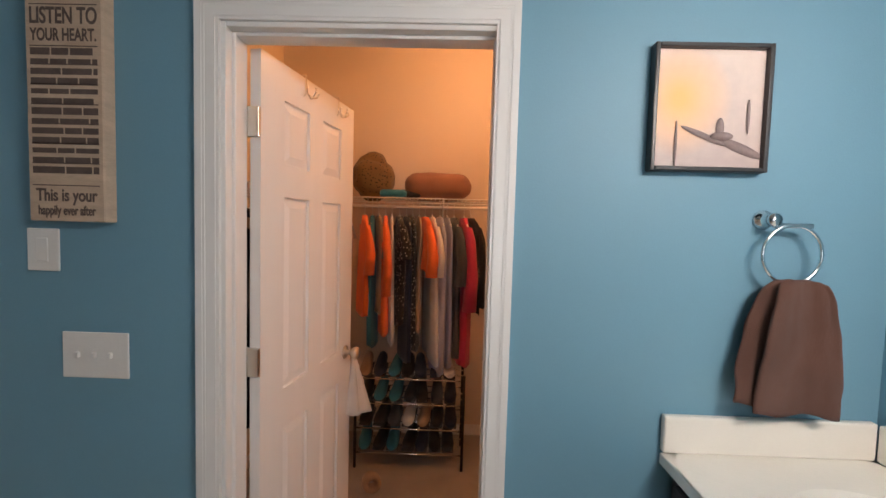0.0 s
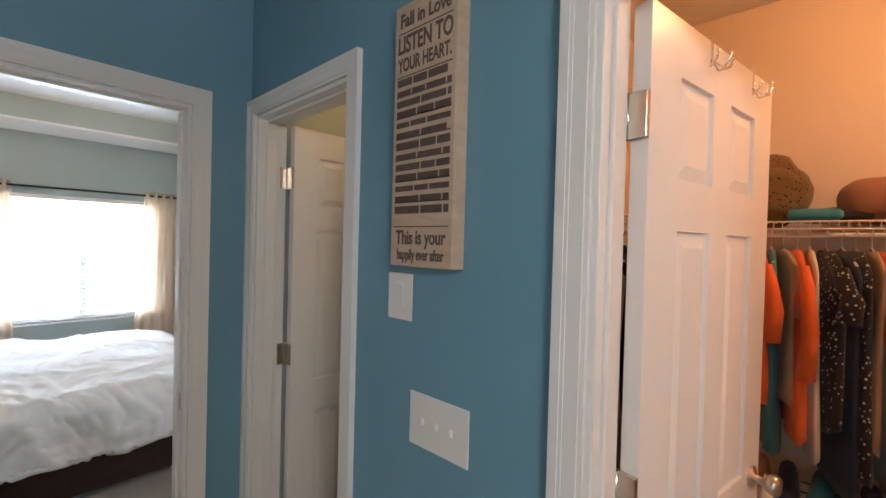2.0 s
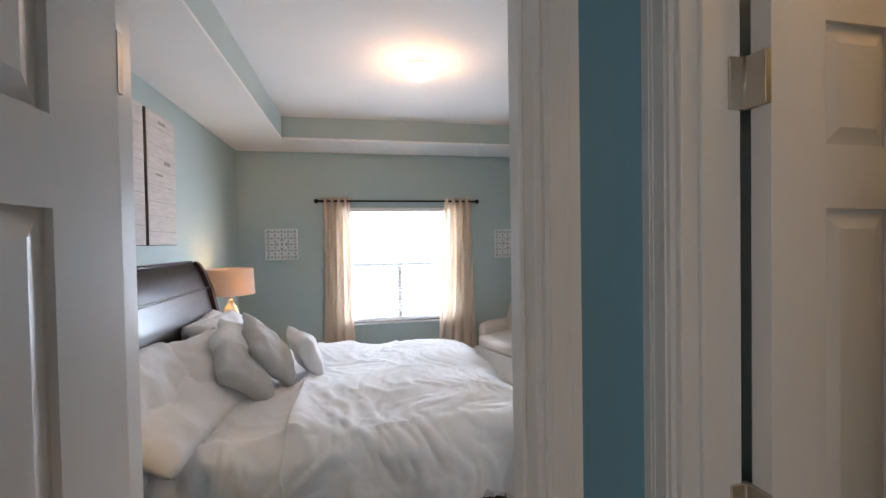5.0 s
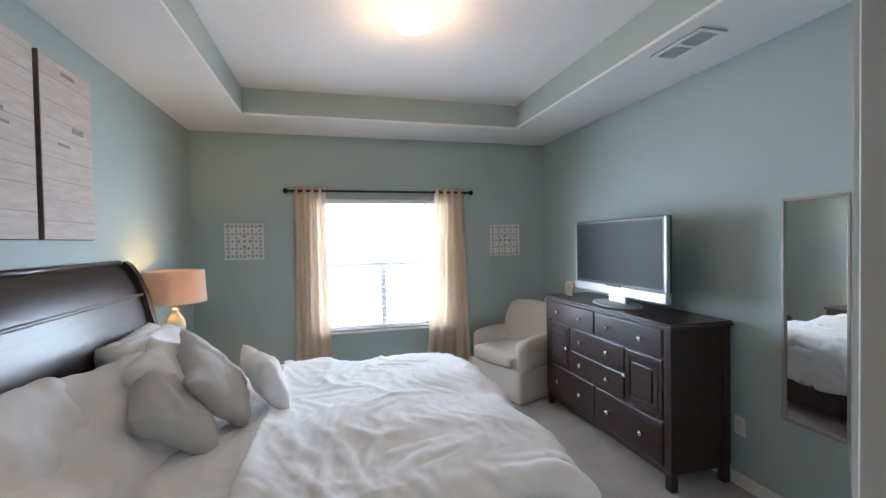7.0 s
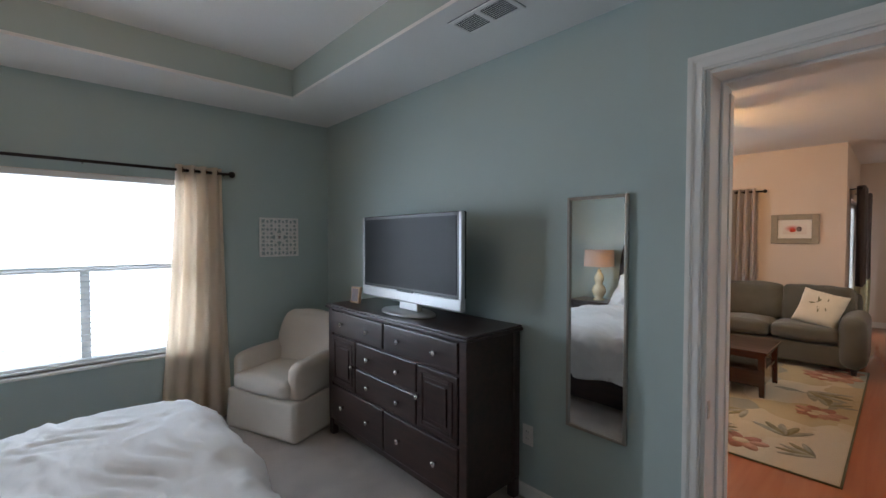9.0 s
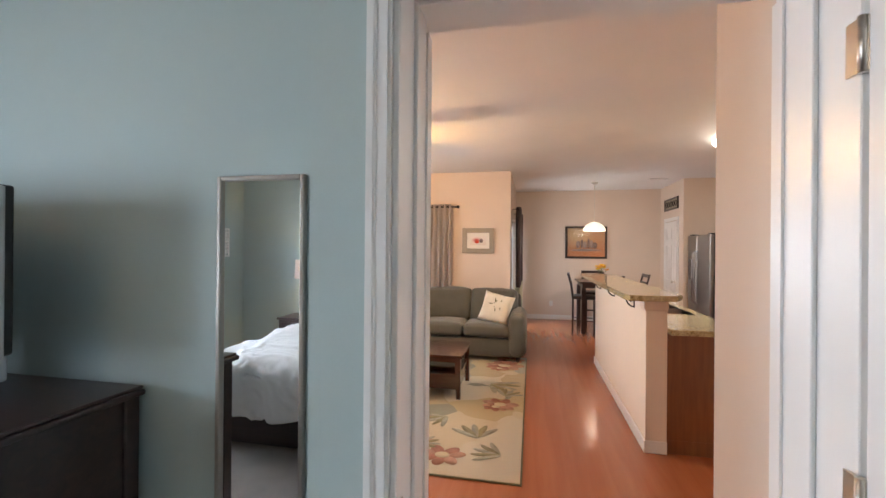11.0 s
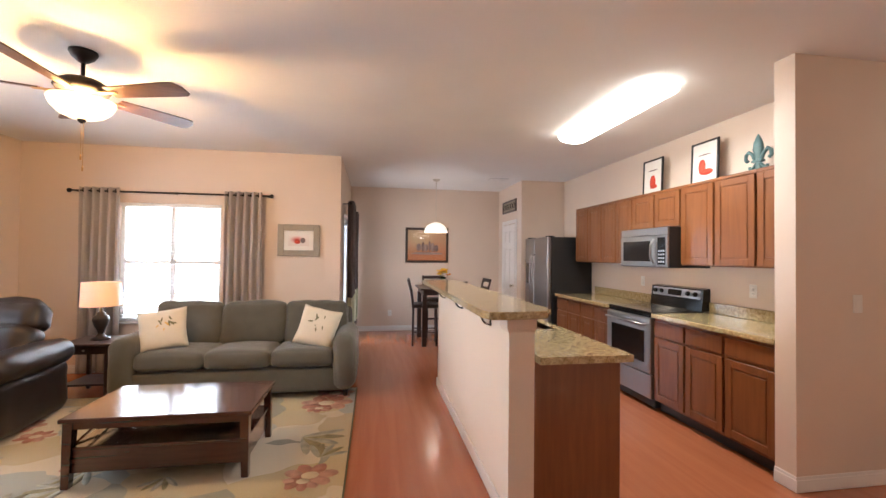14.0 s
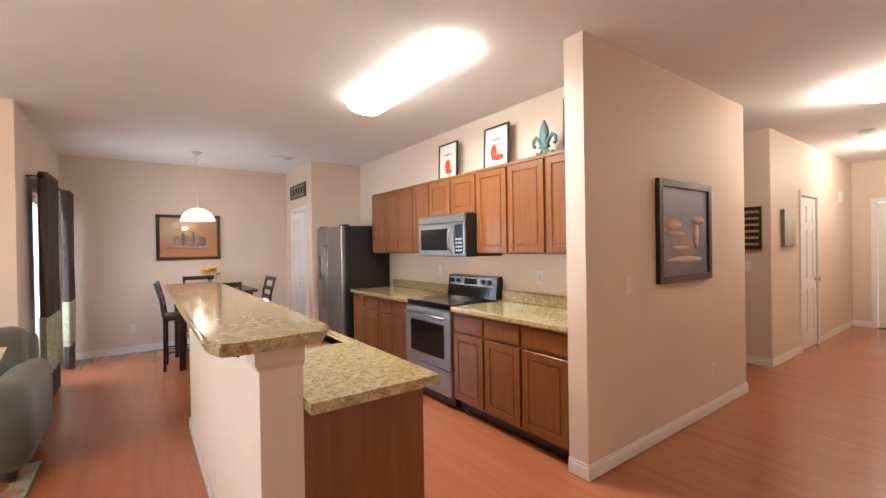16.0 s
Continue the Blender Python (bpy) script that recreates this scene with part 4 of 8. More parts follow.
# ---- bathroom ----
def towel_ring():
    r = thing("towel_ring", "chrome towel ring on the blue wall", "towel ring", at=pose(1.405, YC, 1.545))
    bm = bmesh.new()
    lathe(bm, [(0.026, 0), (0.026, 0.006), (0.017, 0.012), (0.013, 0.034), (0.018, 0.042), (0.016, 0.050), (0, 0.052)], 20, pose(0, 0, 0, 90))
    part("post", bm, M_CHROME, r)
    bm = bmesh.new()
    box(bm, -0.004, -0.046, -0.020, 0.10, -0.038, -0.008, 0.002, 1)
    part("arm", bm, M_CHROME, r)
    bm = bmesh.new()
    tube(bm, [(0.050 + 0.075 * math.cos(t), -0.044, -0.088 + 0.075 * math.sin(t)) for t in [2 * math.pi * k / 32 for k in range(32)]], 0.005, 8, True)
    part("ring", bm, M_CHROME, r)


towel_ring()


def towel():
    bm = bmesh.new()
    for face, lag, z1, shift in ((-1, 0.0, 1.045, 0.0), (1, 0.0, 1.065, -0.050)):
        nu, nz = 26, 30
        rows = []
        for j in range(nz + 1):
            v = j / nz
            half = 0.060 + 0.046 * min(1, v * 1.3) ** 0.6
            row = []
            for i in range(nu + 1):
                u = 2 * i / nu - 1
                fold = 0.010 * math.sin(u * 3.2 + 0.6 + shift * 30 + v) * (1 - 0.3 * v) + 0.005 * noise.noise(Vector((u * 3, v * 2.5, face * 2)))
                y = 1.302 + face * (0.006 + 0.016 * math.sin(math.pi * min(1, v * 1.2)) * 0.6) + fold
                top = 1.395 - 0.012 * u * u
                row.append(bm.verts.new((1.470 + shift * v ** 0.3 * 0.8 + u * half + 0.006 * noise.noise(Vector((v * 5, u, face))), y, top + (z1 - top) * v + 0.006 * math.sin(u * 5) * v)))
            rows.append(row)
        for j in range(nz):
            for i in range(nu):
                bm.faces.new((rows[j][i], rows[j][i + 1], rows[j + 1][i + 1], rows[j + 1][i])).smooth = True
    ob = solid("hand_towel", bm, M_TOWEL, "dark brown terry hand towel hanging from a chrome ring", "towel")
    so = ob.modifiers.new("thickness", 'SOLIDIFY')
    so.thickness = 0.007


towel()


def vanity():
    v = thing("vanity_cabinet", "dark brown bathroom vanity cabinet under a cream top", "cabinet")
    bm = bmesh.new()
    box(bm, 1.205, -1.20, 0.10, 1.745, 1.352, 0.868, 0.002, 1)
    part("body", bm, M_DARKWOOD, v)
    for y0 in (-1.18, -0.55, 0.08, 0.71):
        bm = bmesh.new()
        box(bm, 1.187, y0, 0.14, 1.204, y0 + 0.60, 0.84, 0.004, 1)
        d = part("door", bm, M_DARKWOOD, v)
        bm = bmesh.new()
        lathe(bm, [(0.005, 0), (0.005, 0.014), (0.014, 0.018), (0.014, 0.024), (0, 0.028)], 14, pose(1.187, y0 + 0.55, 0.6, 0, -90))
        part("knob", bm, M_NICKEL, d)
    bm = bmesh.new()
    cx, cy = 1.475, 0.93
    n = 40
    outer, rim, bowl, deep = [], [], [], []
    X0, X1, Y0, Y1, ZT = 1.168, 1.748, 0.40, 1.356, 0.910
    for k in range(n):
        t = 2 * math.pi * k / n
        c, s = math.cos(t), math.sin(t)
        e = min((X1 - X0) / 2 / max(abs(c), 1e-6), (Y1 - Y0) / 2 / max(abs(s), 1e-6))
        mx, my = (X0 + X1) / 2, (Y0 + Y1) / 2
        outer.append(bm.verts.new((mx + e * c, my + e * s, ZT)))
        rim.append(bm.verts.new((cx + 0.215 * c, cy + 0.265 * s, ZT + 0.006)))
        bowl.append(bm.verts.new((cx + 0.195 * c, cy + 0.245 * s, ZT - 0.006)))
        deep.append(bm.verts.new((cx + 0.11 * c, cy + 0.14 * s, ZT - 0.12)))
    for a, b in ((outer, rim), (rim, bowl), (bowl, deep)):
        for k in range(n):
            bm.faces.new((a[k], a[(k + 1) % n], b[(k + 1) % n], b[k])).smooth = a is not outer
    bm.faces.new(deep)
    box(bm, 1.168, 0.40, 0.872, 1.748, 1.356, 0.904, 0.004, 2)
    box(bm, 1.168, -1.22, 0.872, 1.748, 0.3995, 0.910, 0.004, 2)
    top = thing("bathroom_countertop", "cream cultured marble vanity top with a moulded oval basin", "countertop")
    part("slab", bm, M_SOLIDTOP, top)
    bm = bmesh.new()
    box(bm, 1.168, 1.335, 0.910, 1.730, 1.358, 1.012, 0.005, 2)
    part("side_splash", bm, M_SOLIDTOP, top)
    bm = bmesh.new()
    box(bm, 1.728, -1.22, 0.910, 1.749, 1.334, 1.012, 0.005, 2)
    part("back_splash", bm, M_SOLIDTOP, top)


vanity()


# fixture added out of view as a source for the bathroom's side light
def vanity_light():
    f = thing("vanity_light", "unseen chrome light bar with frosted globes, added to light the bathroom", "wall lamp")
    bm = bmesh.new()
    box(bm, 1.72, -0.85, 2.12, 1.75, 0.15, 2.22, 0.004, 1)
    part("bar", bm, M_CHROME, f)
    for y in (-0.72, -0.35, 0.02):
        bm = bmesh.new()
        lathe(bm, [(0, -0.055), (0.035, -0.045), (0.055, 0), (0.045, 0.035), (0.02, 0.055)], 16, pose(1.68, y, 2.16))
        part("globe", bm, M_DOMEGLASS, f)


vanity_light()


# ---- closet ----
def cloth_mat(name, colour, speck=None):
    m = mat(name, colour, 0.9, spread=0.15, scale=7, fine=260, bump=0.2, sheen=0.15)
    if speck:
        nt = m.node_tree
        b = nt.nodes["Principled BSDF"]
        tc = nt.nodes.new("ShaderNodeTexCoord")
        vo = nt.nodes.new("ShaderNodeTexVoronoi")
        vo.inputs["Scale"].default_value = 55
        nt.links.new(tc.outputs["Object"], vo.inputs["Vector"])
        rp = nt.nodes.new("ShaderNodeValToRGB")
        rp.color_ramp.elements[0].position, rp.color_ramp.elements[1].position = 0.20, 0.28
        rp.color_ramp.elements[0].color, rp.color_ramp.elements[1].color = (*speck, 1), (*colour, 1)
        nt.links.new(vo.outputs["Distance"], rp.inputs[0])
        nt.links.new(rp.outputs[0], b.inputs["Base Color"])
    return m


C_ORANGE = cloth_mat("orange_cotton", (0.85, 0.16, 0.035))
C_TEAL = cloth_mat("teal_cotton", (0.03, 0.19, 0.27))
C_BLACK = cloth_mat("black_cotton", (0.014, 0.013, 0.016))
C_SPECK = cloth_mat("black_speckled_cotton", (0.014, 0.014, 0.018), (0.55, 0.52, 0.48))
C_WHITE = cloth_mat("white_shirting", (0.72, 0.68, 0.64))
C_LILAC = cloth_mat("pale_lilac_cotton", (0.42, 0.42, 0.55))
C_GREY = cloth_mat("dark_grey_knit", (0.075, 0.075, 0.082))
C_PINK = cloth_mat("raspberry_cotton", (0.50, 0.035, 0.095))
C_TAN = cloth_mat("tan_cotton", (0.45, 0.30, 0.19))
C_RUST = cloth_mat("rust_fleece", (0.27, 0.125, 0.08))
C_LEOPARD = cloth_mat("patterned_bag_fabric", (0.16, 0.095, 0.04), (0.015, 0.012, 0.010))
C_NAVY = cloth_mat("navy_cotton", (0.02, 0.028, 0.06))


def garment(label, material, x, length, half, thick, sleeve, sway=0.0, rod_y=2.93, rod_z=1.62, along='y', seed=0, category="garment", sleeve_mat=None):
    """A garment on a hanger that hangs from a rod; its flat side runs across the rod."""
    rng = random.Random(seed)
    g = thing("hanging_garment", label, category, "clothes on the closet rod", pose(x, rod_y, rod_z, 0, 0, rng.uniform(6, 18) + (0 if along == 'y' else 90)))
    bm = bmesh.new()
    hook = [(0, 0.018 * math.cos(a), 0.004 + 0.018 * math.sin(a)) for a in [math.radians(d) for d in (200, 150, 90, 30, -30, -75)]] + [(0, 0, -0.05)]
    tube(bm, hook, 0.002, 5)
    tube(bm, [(0, -half * 0.8, -0.115), (0, 0, -0.05), (0, half * 0.8, -0.115)], 0.0045, 6)
    part("hanger", bm, M_WIRE, g, "thin white hanger")
    bm = bmesh.new()
    nz, nr = 18, 20
    rows = []
    for j in range(nz + 1):
        v = j / nz
        z = -0.062 - v * length
        if v < 0.10:
            hw = half * (0.38 + 0.62 * (v / 0.10) ** 0.8)
        else:
            hw = half * (1.0 - 0.10 * math.sin(math.pi * min(1, (v - 0.1) * 1.4)) + 0.14 * v)
        th = thick * (0.55 + 0.45 * min(1, v * 4)) * (1 + 0.35 * v)
        row = []
        for i in range(nr):
            a = 2 * math.pi * i / nr
            c, s = math.cos(a), math.sin(a)
            fold = 0.35 * math.sin(4 * a + seed + 2 * v) * min(1, v * 2.5)
            row.append(bm.verts.new((th * (abs(c) ** 0.8 * math.copysign(1, c)) * (1 + fold) + sway * v * v, hw * math.copysign(abs(s) ** 0.85, s), z + 0.012 * math.sin(3 * a + seed) * (v > 0.9))))
        rows.append(row)
    for j in range(nz):
        for i in range(nr):
            bm.faces.new((rows[j][i], rows[j][(i + 1) % nr], rows[j + 1][(i + 1) % nr], rows[j + 1][i])).smooth = True
    bm.faces.new(rows[0])
    bm.faces.new(rows[-1][::-1])
    part("body", bm, material, g)
    if sleeve:
        for s in (-1, 1):
            bm = bmesh.new()
            pts = [(0.0, s * half * 0.78, -0.12), (0.010, s * half * 1.04, -0.20), (0.014 + 0.01 * rng.random(), s * half * 1.18, -0.12 - sleeve * 0.6), (0.010, s * half * 1.20, -0.12 - sleeve)]
            t = bmesh.new()
            rings = []
            for k, p in enumerate(pts):
                r0, r1 = thick * (0.8 + 0.15 * k), 0.060 - 0.006 * k
                rings.append([t.verts.new((p[0] + r0 * math.cos(2 * math.pi * q / 10), p[1] + r1 * math.sin(2 * math.pi * q / 10), p[2])) for q in range(10)])
            for a, b in zip(rings, rings[1:]):
                for q in range(10):
                    t.faces.new((a[q], a[(q + 1) % 10], b[(q + 1) % 10], b[q])).smooth = True
            t.faces.new(rings[-1])
            pour(bm, t)
            part("sleeve", bm, sleeve_mat or material, g)
    return g


_row = [
    (C_ORANGE, 0.015, 0.62, 0.20, 0.020, 0.30, "orange cotton shirt on a white hanger"),
    (C_TEAL, 0.065, 0.80, 0.20, 0.018, 0.0, "teal sleeveless top on a white hanger"),
    (C_TAN, 0.105, 0.60, 0.19, 0.014, 0.20, "tan cotton shirt on a white hanger"),
    (C_ORANGE, 0.150, 0.72, 0.21, 0.018, 0.42, "bright orange shirt on a white hanger"),
    (C_WHITE, 0.190, 0.78, 0.20, 0.012, 0.0, "white shirt on a white hanger"),
    (C_SPECK, 0.240, 0.66, 0.20, 0.022, 0.20, "black speckled blouse on a white hanger"),
    (C_NAVY, 0.285, 0.90, 0.19, 0.016, 0.0, "navy dress on a white hanger"),
    (C_SPECK, 0.325, 0.82, 0.20, 0.018, 0.0, "black speckled dress on a white hanger"),
    (C_TAN, 0.368, 0.70, 0.19, 0.012, 0.0, "tan cotton top on a white hanger"),
    (C_ORANGE, 0.405, 0.33, 0.22, 0.022, 0.30, "short orange top on a white hanger"),
    (C_WHITE, 0.450, 0.90, 0.20, 0.016, 0.30, "long white shirt on a white hanger"),
    (C_LILAC, 0.500, 0.96, 0.20, 0.020, 0.0, "long pale lilac dress on a white hanger"),
    (C_LILAC, 0.545, 0.92, 0.19, 0.014, 0.0, "pale lilac dress on a white hanger"),
    (C_GREY, 0.590, 0.86, 0.20, 0.022, 0.35, "dark grey knitted cardigan on a white hanger"),
    (C_PINK, 0.655, 0.90, 0.20, 0.026, 0.50, "raspberry pink jacket on a white hanger"),
    (C_BLACK, 0.695, 0.58, 0.18, 0.010, 0.48, "black long-sleeved top on a white hanger"),
    (C_WHITE, 1.060, 0.60, 0.21, 0.030, 0.35, "white shirt hanging apart on the rod"),
]
for k, (m, x, ln, hf, th, sl, lb) in enumerate(_row):
    garment(lb, m, x, ln, hf, th * 1.35, sl, 0.012 * math.sin(k * 2.1), seed=k, sleeve_mat=None)
for k, (m, y) in enumerate(((C_BLACK, 1.75), (C_TAN, 1.85), (C_NAVY, 1.95), (C_GREY, 2.06), (C_BLACK, 2.18), (C_WHITE, 2.30))):
    garment("garment on the side rod behind the door", m, -0.36, 0.85, 0.19, 0.022, 0.0, 0, rod_y=y, along='x', seed=40 + k)


def wire_shelf(name, label, x0, y0, x1, y1, z, gap=0.028, along='x'):
    s = thing(name, label, "shelf")
    bm = bmesh.new()
    if along == 'x':
        n = int((x1 - x0) / gap)
        for k in range(n + 1):
            x = x0 + (x1 - x0) * k / n
            box(bm, x - 0.0016, y0, z - 0.0016, x + 0.0016, y1, z + 0.0016)
            box(bm, x - 0.0016, y0 - 0.0016, z - 0.03, x + 0.0016, y0 + 0.0016, z)
    else:
        n = int((y1 - y0) / gap)
        for k in range(n + 1):
            y = y0 + (y1 - y0) * k / n
            box(bm, x0, y - 0.0016, z - 0.0016, x1, y + 0.0016, z + 0.0016)
    tagged(part("cross_wires", bm, M_WIRE, s), kind="stuff")
    for p in (((x0, y0, z), (x1, y0, z)), ((x0, y0, z - 0.03), (x1, y0, z - 0.03)), ((x0, y1, z), (x1, y1, z))) if along == 'x' else (((x0, y0, z), (x0, y1, z)), ((x1, y0, z), (x1, y1, z)), ((x1, y0, z - 0.03), (x1, y1, z - 0.03))):
        bm = bmesh.new()
        tube(bm, p, 0.0038, 8)
        part("rail", bm, M_WIRE, s)
    return s


def closet_shelf():
    s = wire_shelf("wire_shelf", "white coated wire shelf along the closet wall", -0.60, 2.86, 1.74, 3.17, 1.672)
    bm = bmesh.new()
    tube(bm, [(-0.60, 2.93, 1.62), (1.74, 2.93, 1.62)], 0.010, 10)
    part("hanging_rod", bm, M_WIRE, s)
    for x in (-0.1, 0.52, 1.2):
        bm = bmesh.new()
        tube(bm, [(x, 2.87, 1.67), (x, 3.175, 1.40)], 0.006, 8)
        tube(bm, [(x, 2.93, 1.62), (x, 2.90, 1.66)], 0.005, 8)
        part("brace", bm, M_WIRE, s)
    t = wire_shelf("wire_shelf", "white coated wire shelf behind the closet door", -0.61, 1.60, -0.31, 2.84, 1.672, along='y')
    bm = bmesh.new()
    tube(bm, [(-0.36, 1.60, 1.62), (-0.36, 2.80, 1.62)], 0.010, 8)
    part("hanging_rod", bm, M_WIRE, t)


closet_shelf()


def shoe_rack():
    r = thing("shoe_rack", "metal shoe rack with four wire tiers", "shoe rack")
    for x in (0.02, 0.68):
        for y in (2.72, 3.02):
            bm = bmesh.new()
            tube(bm, [(x, y, 0.004), (x, y, 0.60)], 0.009, 8)
            part("post", bm, M_BLACKM, r)
    for z in (0.10, 0.255, 0.41, 0.565):
        for y in (2.72, 2.82, 2.92, 3.02):
            bm = bmesh.new()
            tube(bm, [(0.02, y, z), (0.68, y, z)], 0.0045, 6)
            part("tier_bar", bm, M_CHROME, r)
    rng = random.Random(7)
    cols = [C_BLACK, C_NAVY, C_TAN, C_BLACK, C_GREY, C_TEAL, C_GREY, C_BLACK, C_NAVY, C_WHITE]
    kinds = {C_BLACK: "black", C_NAVY: "navy", C_TAN: "tan", C_WHITE: "white", C_GREY: "grey", C_TEAL: "teal", C_PINK: "pink"}
    for z in (0.10, 0.255, 0.41, 0.565):
        x = 0.075
        while x < 0.64:
            c = rng.choice(cols)
            shoe(kinds[c] + " shoe lying on the wire shoe rack", c, pose(x, 2.73, z + 0.005, 0, 0, rng.uniform(-6, 6)))
            x += rng.uniform(0.078, 0.095)


def shoe(label, material, at):
    s = thing("shoe", label, "shoe", "shoes on the rack", at)
    bm = bmesh.new()
    n, rows = 14, []
    for j, (y, w, h) in enumerate(((0.0, 0.018, 0.020), (0.015, 0.034, 0.038), (0.06, 0.040, 0.050), (0.12, 0.036, 0.062), (0.18, 0.033, 0.078), (0.235, 0.030, 0.085), (0.25, 0.018, 0.070))):
        row = []
        for i in range(n):
            a = 2 * math.pi * i / n
            row.append(bm.verts.new((w * math.cos(a), y, 0.008 + h / 2 + h / 2 * math.sin(a))))
        rows.append(row)
    for a, b in zip(rows, rows[1:]):
        for i in range(n):
            bm.faces.new((a[i], a[(i + 1) % n], b[(i + 1) % n], b[i])).smooth = True
    bm.faces.new(rows[0])
    bm.faces.new(rows[-1])
    part("upper", bm, material, s)
    bm = bmesh.new()
    box(bm, -0.036, 0.004, 0, 0.036, 0.25, 0.010, 0.004, 1)
    part("sole", bm, C_GREY, s)


shoe_rack()


def closet_clutter():
    bm = bmesh.new()
    soft_box(bm, 0.42, 0.24, 0.16, 0.075, 12, 0.01, 0.010, 3)
    solid("rolled_blanket", bm, C_RUST, "rolled rust orange fleece blanket on the wire shelf", "blanket", at=pose(0.48, 3.01, 1.757))
    bm = bmesh.new()
    soft_box(bm, 0.26, 0.24, 0.27, 0.11, 12, 0.02, 0.022, 5)
    solid("duffel_bag", bm, C_LEOPARD, "patterned brown and black soft bag on the shelf", "bag", at=pose(0.05, 3.02, 1.812))
    for k, (x, m, lb) in enumerate(((0.20, C_TEAL, "folded teal cloth on the wire shelf"), (0.29, C_BLACK, "folded black cloth on the wire shelf"))):
        bm = bmesh.new()
        soft_box(bm, 0.17, 0.20, 0.045, 0.02, 8, 0.006, 0.010, 9 + k)
        solid("folded_cloth", bm, m, lb, "folded cloth", at=pose(x, 2.97 + 0.03 * k, 1.701))
    bm = bmesh.new()
    for s in range(1):
        rows = []
        for j in range(12):
            v = j / 11
            rows.append([bm.verts.new((0.02 + 0.07 * v * math.cos(a) * (1 + 0.4 * math.sin(3 * a)), 0.035 * (0.3 + v) * math.sin(a), -0.30 * v)) for a in [2 * math.pi * i / 18 for i in range(18)]])
        for a, b in zip(rows, rows[1:]):
            for i in range(18):
                bm.faces.new((a[i], a[(i + 1) % 18], b[(i + 1) % 18], b[i])).smooth = True
        bm.faces.new(rows[-1])
    solid("cloth_bag", bm, C_WHITE, "white cloth bag hanging from the door knob", "bag", at=pose(0.115, 2.165, 0.91))
    bm = bmesh.new()
    lathe(bm, [(0.025, 0), (0.050, 0), (0.052, 0.03), (0.050, 0.06), (0.025, 0.06), (0.024, 0.03), (0.025, 0)], 22, cap=False)
    solid("tape_roll", bm, C_TAN, "roll of brown tape lying on edge on the carpet", "tape roll", at=pose(0.16, 2.52, 0.058, 90, 0, 20))


closet_clutter()


def dome_light(name, label, at, r, rim, drop=0.10):
    d = thing(name, label, "ceiling lamp", at=at)
    bm = bmesh.new()
    lathe(bm, [(r * 0.60, 0), (r * 0.64, -0.006), (r * 0.66, -0.022), (r * 0.58, -0.030)], 30)
    part("rim", bm, rim, d)
    bm = bmesh.new()
    lathe(bm, [(r * 0.62, -0.026), (r * 0.93, -0.032), (r * 0.92, -0.050), (r * 0.70, -0.030 - drop * 0.72), (r * 0.38, -0.030 - drop * 0.95), (0.0, -0.030 - drop)], 30, cap=False)
    o = part("glass_bowl", bm, M_DOMEGLASS, d)
    o.visible_shadow = False
    return d


dome_light("ceiling_lamp", "round closet ceiling lamp with frosted glass", pose(0.75, 2.35, H), 0.14, M_WHITE)
# fixture added out of view for the assumed water closet bulb
dome_light("ceiling_lamp", "unseen round water closet ceiling lamp with frosted glass", pose(-1.0, 2.2, H), 0.13, M_WHITE)
dome_light("ceiling_lamp", "round bedroom ceiling lamp with lit glass bowl", pose(-3.79, 1.29, TRAY), 0.130, M_WHITE, 0.075)


